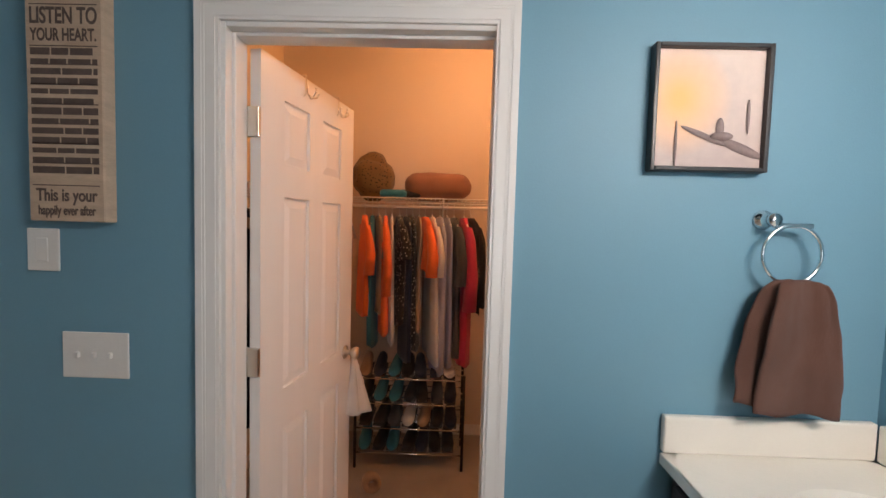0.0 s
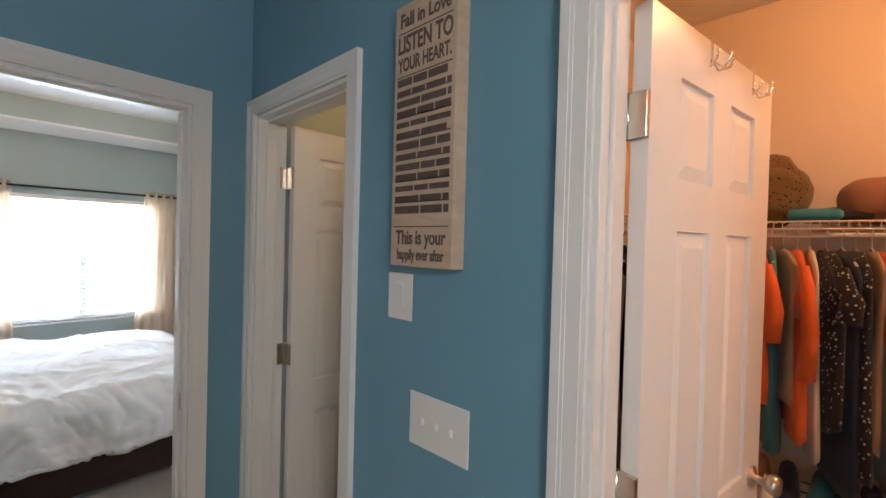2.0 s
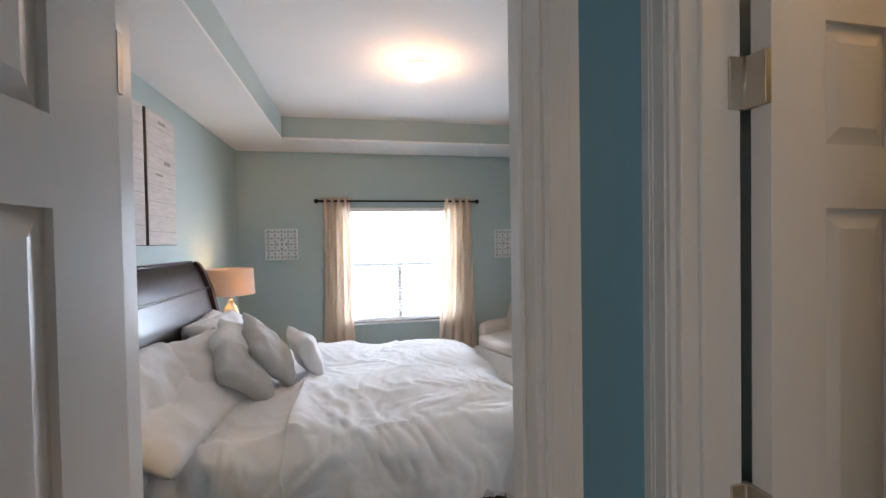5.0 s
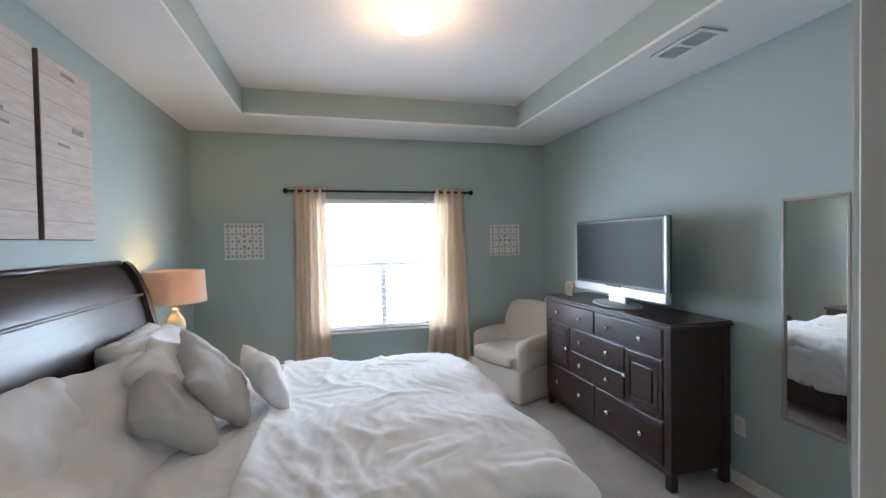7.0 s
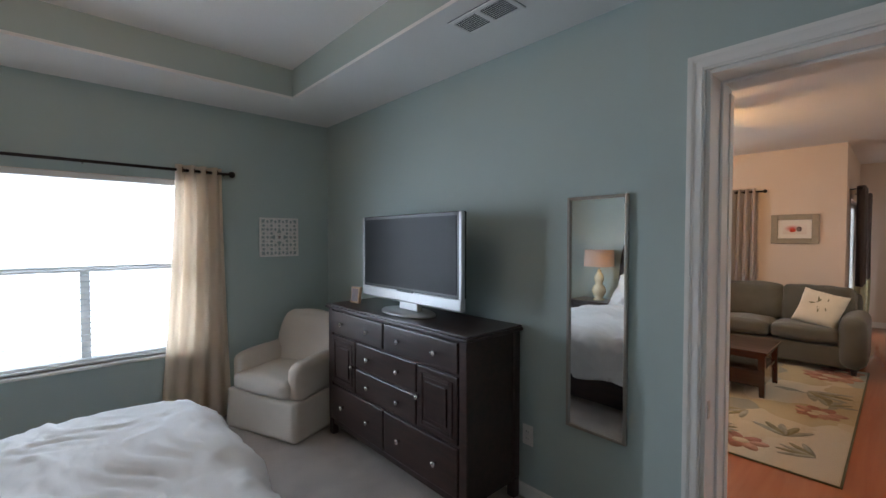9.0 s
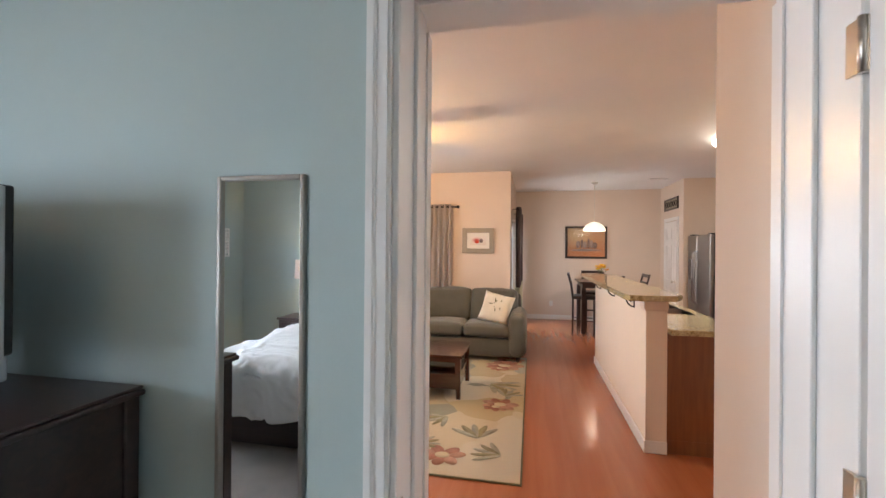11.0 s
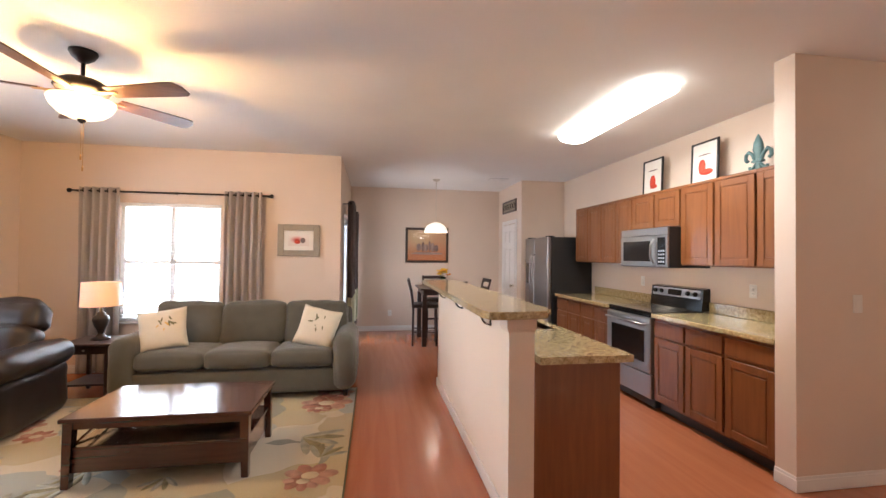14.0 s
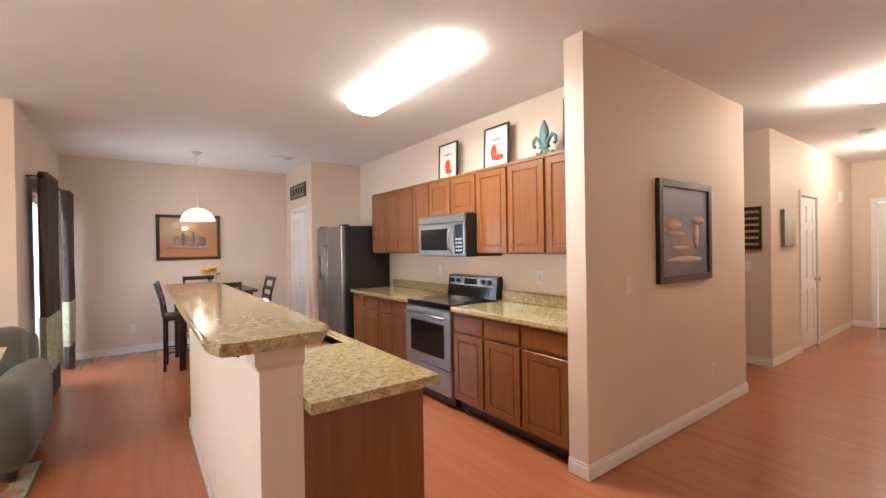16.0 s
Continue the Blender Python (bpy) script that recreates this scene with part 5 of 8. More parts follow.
# ---- bedroom ----
def sleigh_bed():
    b = thing("sleigh_bed", "dark espresso wooden sleigh bed with curved headboard", "bed")
    x0, x1 = -4.45, -2.82
    prof = [(-0.255, 0.10), (-0.255, 0.55), (-0.262, 0.80), (-0.285, 1.02), (-0.325, 1.20), (-0.370, 1.32), (-0.410, 1.385), (-0.440, 1.405)]
    bm = bmesh.new()
    front = [(y, z) for y, z in prof]
    back = [(y - 0.045 if k < 5 else max(-0.450, y - 0.03 + 0.004 * k), z - (0.0 if k < 5 else 0.045 + 0.01 * (k - 5))) for k, (y, z) in enumerate(prof)]
    loop = front + back[::-1]
    a = [bm.verts.new((x0 + 0.05, y, z)) for y, z in loop]
    c = [bm.verts.new((x1 - 0.05, y, z)) for y, z in loop]
    for k in range(len(loop)):
        f = bm.faces.new((a[k], a[(k + 1) % len(loop)], c[(k + 1) % len(loop)], c[k]))
        f.smooth = True
    hb = part("headboard", bm, M_DARKWOOD, b)
    for x in (x0, x1 - 0.055):
        bm = bmesh.new()
        t = bmesh.new()
        lo = [(y + 0.028, z + 0.012) for y, z in front] + [(y - 0.012, z - 0.02) for y, z in back[::-1]]
        lo = [(max(y, -0.4525), z) for y, z in lo]
        p = [t.verts.new((x, y, z)) for y, z in lo]
        q = [t.verts.new((x + 0.055, y, z)) for y, z in lo]
        for k in range(len(lo)):
            t.faces.new((p[k], p[(k + 1) % len(lo)], q[(k + 1) % len(lo)], q[k]))
        for k in range(len(front) - 1):
            m2 = len(lo) - 1 - k
            t.faces.new((p[k], p[k + 1], p[m2 - 1], p[m2]))
            t.faces.new((q[k + 1], q[k], q[m2], q[m2 - 1]))
        pour(bm, t)
        part("headboard_post", bm, M_DARKWOOD, b)
    bm = bmesh.new()
    tube(bm, [(x0 + 0.05, -0.436, 1.408), (x1 - 0.05, -0.436, 1.408)], 0.016, 12)
    part("top_roll", bm, M_DARKWOOD, b)
    bm = bmesh.new()
    box(bm, x0 + 0.055, -0.322, 1.205, x1 - 0.055, -0.305, 1.222, 0.006, 2)
    part("headboard_moulding", bm, M_DARKWOOD, b)
    for x in (-4.47, -2.875):
        bm = bmesh.new()
        box(bm, x - 0.02, -0.25, 0.05, x + 0.02, 1.62, 0.38, 0.006, 2)
        part("side_rail", bm, M_DARKWOOD, b)
    bm = bmesh.new()
    box(bm, -4.50, 1.622, 0.05, -2.85, 1.668, 0.40, 0.012, 2)
    part("footboard", bm, M_DARKWOOD, b)
    for x in (-4.47, -2.875):
        for y in (1.645,):
            bm = bmesh.new()
            box(bm, x - 0.035, y - 0.035, 0.003, x + 0.035, y + 0.035, 0.42, 0.008, 2)
            part("foot", bm, M_DARKWOOD, b)
    bm = bmesh.new()
    box(bm, -4.45, -0.25, 0.16, -2.95, 1.62, 0.30, 0.01, 2)
    part("box_spring", bm, M_LINEN, b)


sleigh_bed()


def mattress():
    bm = bmesh.new()
    soft_box(bm, 1.50, 1.84, 0.30, 0.06, 8, 0.01, 0.003, 1)
    solid("mattress", bm, M_LINEN, "thick mattress under the white duvet", "mattress", at=pose(-3.70, 0.68, 0.452))


mattress()


def duvet():
    """A rumpled cover: a sheet that lies on the mattress and falls over three sides."""
    bm = bmesh.new()
    x0, x1, y0, y1 = -4.47, -2.88, -0.16, 1.63
    nx, ny = 190, 190
    fall = 0.50
    W, L = x1 - x0 + 2 * fall, y1 - y0 + fall
    rows = []
    for j in range(ny + 1):
        row = []
        for i in range(nx + 1):
            s, t = -fall + W * i / nx, L * j / ny
            ex = min(s, 0) if s < 0 else max(0, s - (x1 - x0))
            ey = max(0, t - (y1 - y0))
            bx, by = x0 + min(max(s, 0), x1 - x0), y0 + min(t, y1 - y0)
            q = Vector((s * 2.0, t * 2.0, 0.3))
            swell = 0.055 * (noise.noise(q * 0.9) + 0.35)
            # long sharp creases run slantwise from the pillows
            wq = Vector((s + 0.25 * noise.noise(q * 1.1), t + 0.25 * noise.noise(q * 1.3 + Vector((7, 3, 1))), 0))
            r1 = (1 - abs(noise.noise(Vector((wq.x * 1.6 + wq.y * 1.1, wq.y * 4.2 - wq.x * 2.0, 1.7))))) ** 7
            r2 = (1 - abs(noise.noise(Vector((wq.x * 5.0 - wq.y * 3.2, wq.y * 8.0 + wq.x * 2.0, 4.2))))) ** 6
            r3 = (1 - abs(noise.noise(Vector((wq.x * 11 + wq.y * 6, wq.y * 14, 8.1))))) ** 5
            rum = 0.012 * r1 + 0.008 * r2 + 0.004 * r3 + 0.003 * noise.noise(q * 9) - 0.02
            z = 0.640 + swell + rum
            drop = abs(ex) + ey
            if drop > 0:
                r = 0.09
                ang = min(drop / r, math.pi / 2)
                outw = r * math.sin(ang) + 0.03 * min(1, drop / 0.2)
                down = r * (1 - math.cos(ang)) + max(0, drop - r * math.pi / 2)
                fold = 0.024 * math.sin((t if ex else s) * 11 + 2 * noise.noise(Vector((s * 2, t * 2, 9)))) * min(1, drop / 0.15)
                fold += min(1, drop / 0.12) * (1.6 * (rum + 0.02) + 0.35 * swell)
                if ex:
                    bx += math.copysign(outw + fold, ex) if not ey else math.copysign(outw * 0.8 + fold, ex)
                if ey:
                    by += outw + fold if not ex else outw * 0.8
                z = z - down * (1.0 if not (ex and ey) else 0.75) + 0.02 * noise.noise(Vector((s * 4, t * 4, 2)))
                lap = min(1, max(0, (0.62 - by) / 0.14))
                z = max(z, 0.305 - 0.16 * lap * lap * (3 - 2 * lap) + 0.03 * noise.noise(Vector((s * 3, t * 3, 5))))
            z += 0.028 * math.exp(-((by - 0.50 + 0.06 * noise.noise(q)) / 0.045) ** 2) * (1 if not drop else 0.3)
            if t < 0.12:
                z += 0.03 * math.sin(math.pi * t / 0.24)
            row.append(bm.verts.new((bx, by, z)))
        rows.append(row)
    split = int(ny * (0.50 - y0) / L)
    d = thing("duvet", "rumpled white cotton duvet spread over the bed", "duvet")
    for name, j0, j1 in (("turned_down_top", 0, split), ("cover", split, ny)):
        t = bmesh.new()
        made = [[t.verts.new(v.co) for v in row] for row in rows[j0:j1 + 1]]
        for lower, upper in zip(made, made[1:]):
            for i in range(nx):
                t.faces.new((lower[i], lower[i + 1], upper[i + 1], upper[i])).smooth = True
        ob = part(name, t, M_LINEN, d)
        so = ob.modifiers.new("thickness", 'SOLIDIFY')
        so.thickness = 0.022
    bm.free()


duvet()


def bed_pillow(label, w, h, t, place, lean, turn, material, seed, roll=0):
    bm = bmesh.new()
    pillow(bm, w, h, t, 26, seed, None, 0.020)
    solid("pillow", bm, material, label, "pillow", "pillows on the bed", at=pose(*place) @ pose(0, 0, 0, 0, 0, turn) @ pose(0, 0, 0, lean, roll, 0))


bed_pillow("large white pillow leaning on the headboard", 0.74, 0.50, 0.20, (-2.98, -0.145, 0.83), 38, -8, M_LINEN, 1)
bed_pillow("large white pillow leaning on the headboard", 0.74, 0.50, 0.20, (-4.10, -0.145, 0.83), 38, 6, M_LINEN, 2)
bed_pillow("large white pillow laid over another", 0.70, 0.50, 0.17, (-3.00, -0.06, 0.76), 60, -8, M_LINEN, 3, 4)
bed_pillow("white pillow laid over another on the far side", 0.66, 0.46, 0.19, (-3.95, -0.02, 0.87), 44, -4, M_LINEN, 4)
bed_pillow("square white cushion beside the grey pillows", 0.60, 0.54, 0.17, (-3.33, -0.02, 0.82), 46, -30, M_LINEN, 5, 4)
bed_pillow("grey linen cushion leaning on white pillows", 0.43, 0.39, 0.14, (-3.42, 0.165, 0.825), 46, 20, M_GREYCASE, 6, 18)
bed_pillow("white cushion behind the grey ones", 0.46, 0.40, 0.17, (-3.62, 0.10, 0.88), 38, 8, M_LINEN, 9, 4)
bed_pillow("grey linen cushion leaning on white pillows", 0.45, 0.41, 0.14, (-3.66, 0.265, 0.86), 38, 20, M_GREYCASE, 7, 20)
bed_pillow("small white cushion in front of the grey ones", 0.31, 0.31, 0.12, (-3.78, 0.47, 0.815), 26, 28, M_LINEN, 8, 12)


def nightstand(label, x0, x1):
    n = thing("nightstand", label, "nightstand", "nightstands beside the bed")
    y0, y1, h = YH + 0.016, YH + 0.42, 0.66
    bm = bmesh.new()
    box(bm, x0, y0, 0.12, x1, y1 - 0.02, h - 0.025, 0.004, 1)
    part("body", bm, M_DARKWOOD, n)
    bm = bmesh.new()
    box(bm, x0 - 0.015, y0, h - 0.025, x1 + 0.015, y1, h, 0.006, 2)
    part("top", bm, M_DARKWOOD, n)
    for z0, z1 in ((0.16, 0.37), (0.39, 0.61)):
        bm = bmesh.new()
        box(bm, x0 + 0.03, y1 - 0.021, z0, x1 - 0.03, y1 - 0.004, z1, 0.004, 1)
        d = part("drawer", bm, M_DARKWOOD, n)
        bm = bmesh.new()
        lathe(bm, [(0.006, 0), (0.006, 0.012), (0.013, 0.018), (0, 0.024)], 12, pose((x0 + x1) / 2, y1 - 0.004, (z0 + z1) / 2, -90))
        part("knob", bm, M_NICKEL, d)
    for x in (x0 + 0.03, x1 - 0.03):
        for y in (y0 + 0.03, y1 - 0.05):
            bm = bmesh.new()
            box(bm, x - 0.022, y - 0.022, 0.003, x + 0.022, y + 0.022, 0.12, 0.004, 1)
            part("leg", bm, M_DARKWOOD, n)


nightstand("dark wooden nightstand beside the far side of the bed", -5.03, -4.47)
nightstand("dark wooden nightstand beside the near side of the bed", -2.56, -2.02)


def table_lamp(name, label, at, base_prof, shade_r, shade_z, base_mat, shade_mat):
    l = thing(name, label, "lamp", at=at)
    bm = bmesh.new()
    lathe(bm, base_prof, 28)
    part("base", bm, base_mat, l)
    r0, r1 = shade_r
    z0, z1 = shade_z
    bm = bmesh.new()
    lathe(bm, [(r0, z0), (r1, z1), (r1 - 0.004, z1), (r0 - 0.004, z0), (r0, z0)], 36, cap=False)
    s = part("shade", bm, shade_mat, l, "lit drum lampshade")
    bm = bmesh.new()
    tube(bm, [(0, 0, base_prof[-1][1]), (0, 0, z1 - 0.02)], 0.004, 6)
    tube(bm, [(-r1 + 0.004, 0, z1 - 0.02), (r1 - 0.004, 0, z1 - 0.02)], 0.0025, 6)
    part("harp", bm, M_BRASS, l)
    return l


GOURD = [(0.075, 0), (0.075, 0.012), (0.05, 0.03), (0.062, 0.06), (0.085, 0.10), (0.092, 0.14), (0.070, 0.19), (0.045, 0.22), (0.058, 0.26), (0.064, 0.30), (0.050, 0.345), (0.028, 0.375), (0.022, 0.39), (0.028, 0.40), (0.012, 0.415)]
LAMP_XY = (-4.72, -0.245)
table_lamp("table_lamp", "cream double gourd lamp with a pink drum shade", pose(LAMP_XY[0], LAMP_XY[1], 0.66), GOURD, (0.195, 0.185), (0.455, 0.675), M_LAMPBASE, M_LAMPSHADE)
table_lamp("table_lamp", "cream double gourd lamp beside the near side of the bed", pose(-2.29, -0.22, 0.66), GOURD, (0.195, 0.185), (0.455, 0.675), M_LAMPBASE, M_LAMPSHADE)


def art_panel(label, x0, x1, seed):
    p = thing("canvas_art", label, "wall art", "three panels over the bed")
    bm = bmesh.new()
    box(bm, x0, YH + 0.002, 1.545, x1, YH + 0.044, 2.392, 0.003, 1)
    part("canvas_edge", bm, M_BROWNEDGE, p)
    rng = random.Random(seed)
    z = 1.547
    while z < 2.385:
        e = min(2.390, z + rng.uniform(0.075, 0.12))
        bm = bmesh.new()
        box(bm, x0 + 0.001, YH + 0.0442, z + 0.001, x1 - 0.001, YH + 0.0462, e - 0.0008)
        part("printed_plank", bm, M_PLANKART, p)
        z = e
    for k in range(3):
        zz, xx = rng.uniform(1.62, 2.33), rng.uniform(x0 + 0.05, x1 - 0.16)
        bm = bmesh.new()
        box(bm, xx, YH + 0.0462, zz, xx + rng.uniform(0.05, 0.12), YH + 0.0468, zz + rng.uniform(0.012, 0.03))
        part("printed_mark", bm, M_BROWNMARK, p)


M_BROWNMARK = mat("faded_brown_stamp", (0.30, 0.25, 0.22), 0.85, spread=0.35, scale=40)
art_panel("pale plank-patterned canvas panel with brown edges", -3.175, -2.745, 1)
art_panel("pale plank-patterned canvas panel with brown edges", -3.640, -3.210, 2)
art_panel("pale plank-patterned canvas panel with brown edges", -4.085, -3.680, 3)


def fretwork(label, y, z):
    """A carved square wall panel: interlaced rings in a border, a small print in the middle. It faces +x."""
    f = thing("fretwork_panel", label, "wall decor", "carved panels by the window", pose(XW + 0.003, y, z, 0, 0, 90))
    s = 0.175
    bm = bmesh.new()
    for a in ((-s, -s, -s + 0.016, s), (s - 0.016, -s, s, s), (-s + 0.016, -s, s - 0.016, -s + 0.016), (-s + 0.016, s - 0.016, s - 0.016, s)):
        box(bm, a[0], -0.018, a[1], a[2], 0, a[3], 0.002, 1)
    part("border", bm, M_TRIM, f)
    for i in range(5):
        for j in range(5):
            cx, cz = (i - 2) * 0.070, (j - 2) * 0.070
            if max(abs(i - 2), abs(j - 2)) == 0:
                continue
            bm = bmesh.new()
            r = 0.047
            pts = [(cx + (r * (1 + 0.18 * math.cos(4 * t))) * math.cos(t), -0.009, cz + (r * (1 + 0.18 * math.cos(4 * t))) * math.sin(t)) for t in [2 * math.pi * k / 20 for k in range(20)]]
            pts = [(max(-s + 0.008, min(s - 0.008, p[0])), p[1], max(-s + 0.008, min(s - 0.008, p[2]))) for p in pts]
            tube(bm, pts, 0.0082, 6, True)
            part("carved_ring", bm, M_TRIM, f)
    bm = bmesh.new()
    for a in ((-0.035, -0.038, -0.023, 0.038), (0.023, -0.038, 0.035, 0.038), (-0.023, -0.038, 0.023, -0.026), (-0.023, 0.026, 0.023, 0.038)):
        box(bm, a[0], -0.020, a[1], a[2], 0, a[3], 0.002, 1)
    part("centre_frame", bm, M_TRIM, f)
    bm = bmesh.new()
    box(bm, -0.023, -0.010, -0.026, 0.023, -0.004, 0.026)
    part("small_print", bm, A_DARKSHAPE, f)


fretwork("white carved fretwork square with a tiny photo", 0.003, 1.535)
fretwork("white carved fretwork square with a tiny photo", 2.685, 1.502)


def dresser():
    d = thing("dresser", "tall dark espresso dresser with drawers and two doors", "dresser")
    x0, x1, y0, y1, h = -4.915, -3.445, 2.715, 3.150, 1.0
    bm = bmesh.new()
    box(bm, x0 + 0.01, y0 + 0.01, 0.10, x1 - 0.01, y1, h - 0.03, 0.003, 1)
    part("body", bm, M_DARKWOOD, d)
    bm = bmesh.new()
    box(bm, x0 - 0.022, y0 - 0.022, h - 0.032, x1 + 0.022, y1 + 0.004, h - 0.012, 0.006, 2)
    box(bm, x0 - 0.014, y0 - 0.014, h - 0.012, x1 + 0.014, y1 + 0.003, h, 0.005, 2)
    part("top", bm, M_DARKWOOD, d)
    for x in (x0, x1 - 0.055):
        for y in (y0, y1 - 0.05):
            bm = bmesh.new()
            box(bm, x, y, 0.003, x + 0.055, y + 0.05, 0.12, 0.006, 1)
            box(bm, x - 0.002, y - 0.002, 0.12, x + 0.057, y + 0.05, h - 0.034, 0.004, 1)
            part("leg_post", bm, M_DARKWOOD, d)
    bm = bmesh.new()
    box(bm, x0 + 0.055, y0 + 0.006, 0.085, x1 - 0.055, y0 + 0.03, 0.125, 0.004, 1)
    part("apron", bm, M_DARKWOOD, d)
    ix0, ix1 = x0 + 0.062, x1 - 0.062
    w = ix1 - ix0
    m = (ix0 + ix1) / 2
    fronts = [(ix0, m - 0.006, 0.79, 0.955, 2, 0), (m + 0.006, ix1, 0.79, 0.955, 2, 0),
              (ix0, ix0 + w * 0.245, 0.415, 0.775, 1, 1), (ix1 - w * 0.245, ix1, 0.415, 0.775, 1, -1),
              (ix0 + w * 0.245 + 0.012, ix1 - w * 0.245 - 0.012, 0.603, 0.775, 2, 0), (ix0 + w * 0.245 + 0.012, ix1 - w * 0.245 - 0.012, 0.415, 0.588, 2, 0),
              (ix0, m - 0.006, 0.135, 0.400, 2, 0), (m + 0.006, ix1, 0.135, 0.400, 2, 0)]
    for a, b, z0, z1, knobs, door in fronts:
        bm = bmesh.new()
        box(bm, a, y0 - 0.010, z0, b, y0 + 0.012, z1, 0.007, 2)
        q = part("door" if door else "drawer", bm, M_DARKWOOD, d)
        if door:
            bm = bmesh.new()
            for c in ((a + 0.03, z0 + 0.03, a + 0.055, z1 - 0.03), (b - 0.055, z0 + 0.03, b - 0.03, z1 - 0.03), (a + 0.055, z0 + 0.03, b - 0.055, z0 + 0.055), (a + 0.055, z1 - 0.055, b - 0.055, z1 - 0.03)):
                box(bm, c[0], y0 - 0.016, c[1], c[2], y0 - 0.009, c[3], 0.003, 1)
            box(bm, a + 0.075, y0 - 0.017, z0 + 0.075, b - 0.075, y0 - 0.009, z1 - 0.075, 0.006, 2)
            part("door_panel", bm, M_DARKWOOD, q)
            xs = [b - 0.018] if door == 1 else [a + 0.018]
        else:
            xs = [a + (b - a) * 0.25, a + (b - a) * 0.75]
        for x in xs:
            bm = bmesh.new()
            lathe(bm, [(0.009, 0), (0.007, 0.012), (0.010, 0.016), (0.017, 0.021), (0.016, 0.028), (0.0, 0.032)], 16, pose(x, y0 - 0.010, (z0 + z1) / 2, 90))
            part("knob", bm, M_CHROME, q, "round polished nickel knob")


dresser()


def television():
    t = thing("television", "flat television with silver lower bezel on the dresser", "television", at=pose(-4.165, 2.895, 1.0, 0, 0, -1))
    w = 1.035
    bm = bmesh.new()
    box(bm, -w / 2, -0.02, 0.145, w / 2, 0.035, 0.650, 0.008, 2)
    part("casing", bm, M_FRAMEBLACK, t)
    bm = bmesh.new()
    box(bm, -w / 2 + 0.028, -0.0225, 0.168, w / 2 - 0.028, -0.0195, 0.625)
    part("screen", bm, M_SCREEN, t, "dark glossy screen")
    bm = bmesh.new()
    box(bm, -w / 2 - 0.012, -0.026, 0.075, w / 2 + 0.012, 0.015, 0.148, 0.008, 2)
    part("lower_bezel", bm, M_SILVER, t, "silver lower bezel")
    for s in (-1, 1):
        bm = bmesh.new()
        box(bm, s * (w / 2 + 0.004) - 0.012, -0.024, 0.140, s * (w / 2 + 0.004) + 0.012, 0.004, 0.645, 0.006, 2)
        part("side_bezel", bm, M_SILVER, t)
    bm = bmesh.new()
    box(bm, -0.09, -0.0285, 0.140, 0.09, -0.0235, 0.156, 0.002, 1)
    part("sensor_strip", bm, M_FRAMEBLACK, t)
    bm = bmesh.new()
    box(bm, -0.10, 0.0, 0.018, 0.10, 0.04, 0.09, 0.008, 2)
    part("neck", bm, M_SILVER, t)
    bm = bmesh.new()
    lathe(bm, [(1, 0.002), (1, 0.010), (0.93, 0.020), (0, 0.024)], 36, Matrix.Diagonal((0.24, 0.13, 1, 1)))
    part("foot", bm, M_SILVER, t)


television()


def keepsake_box():
    k = thing("photo_frame", "small brown photo frame standing on the dresser", "photo frame", at=pose(-4.77, 2.86, 1.0, -6, 0, 8))
    bm = bmesh.new()
    box(bm, -0.05, -0.012, 0.001, 0.05, 0.012, 0.125, 0.003, 1)
    part("frame", bm, C_TAN, k)
    bm = bmesh.new()
    box(bm, -0.035, -0.0135, 0.016, 0.035, -0.011, 0.110)
    part("photo", bm, A_DARKSHAPE, k)


keepsake_box()


def wall_mirror():
    m = thing("wall_mirror", "tall narrow mirror in a slim champagne frame", "mirror", at=pose(-2.990, YL - 0.002, 1.110))
    w, h, f = 0.315, 1.185, 0.016
    bm = bmesh.new()
    for a in ((-w / 2, -h / 2, -w / 2 + f, h / 2), (w / 2 - f, -h / 2, w / 2, h / 2), (-w / 2 + f, -h / 2, w / 2 - f, -h / 2 + f), (-w / 2 + f, h / 2 - f, w / 2 - f, h / 2)):
        box(bm, a[0], -0.022, a[1], a[2], 0, a[3], 0.004, 2)
    part("frame", bm, M_CHAMPAGNE, m)
    bm = bmesh.new()
    box(bm, -w / 2 + f, -0.010, -h / 2 + f, w / 2 - f, -0.004, h / 2 - f)
    part("glass", bm, M_MIRROR, m, "clear mirror glass")


M_CHAMPAGNE = mat("champagne_metal", (0.36, 0.32, 0.28), 0.35, 0.7)
wall_mirror()


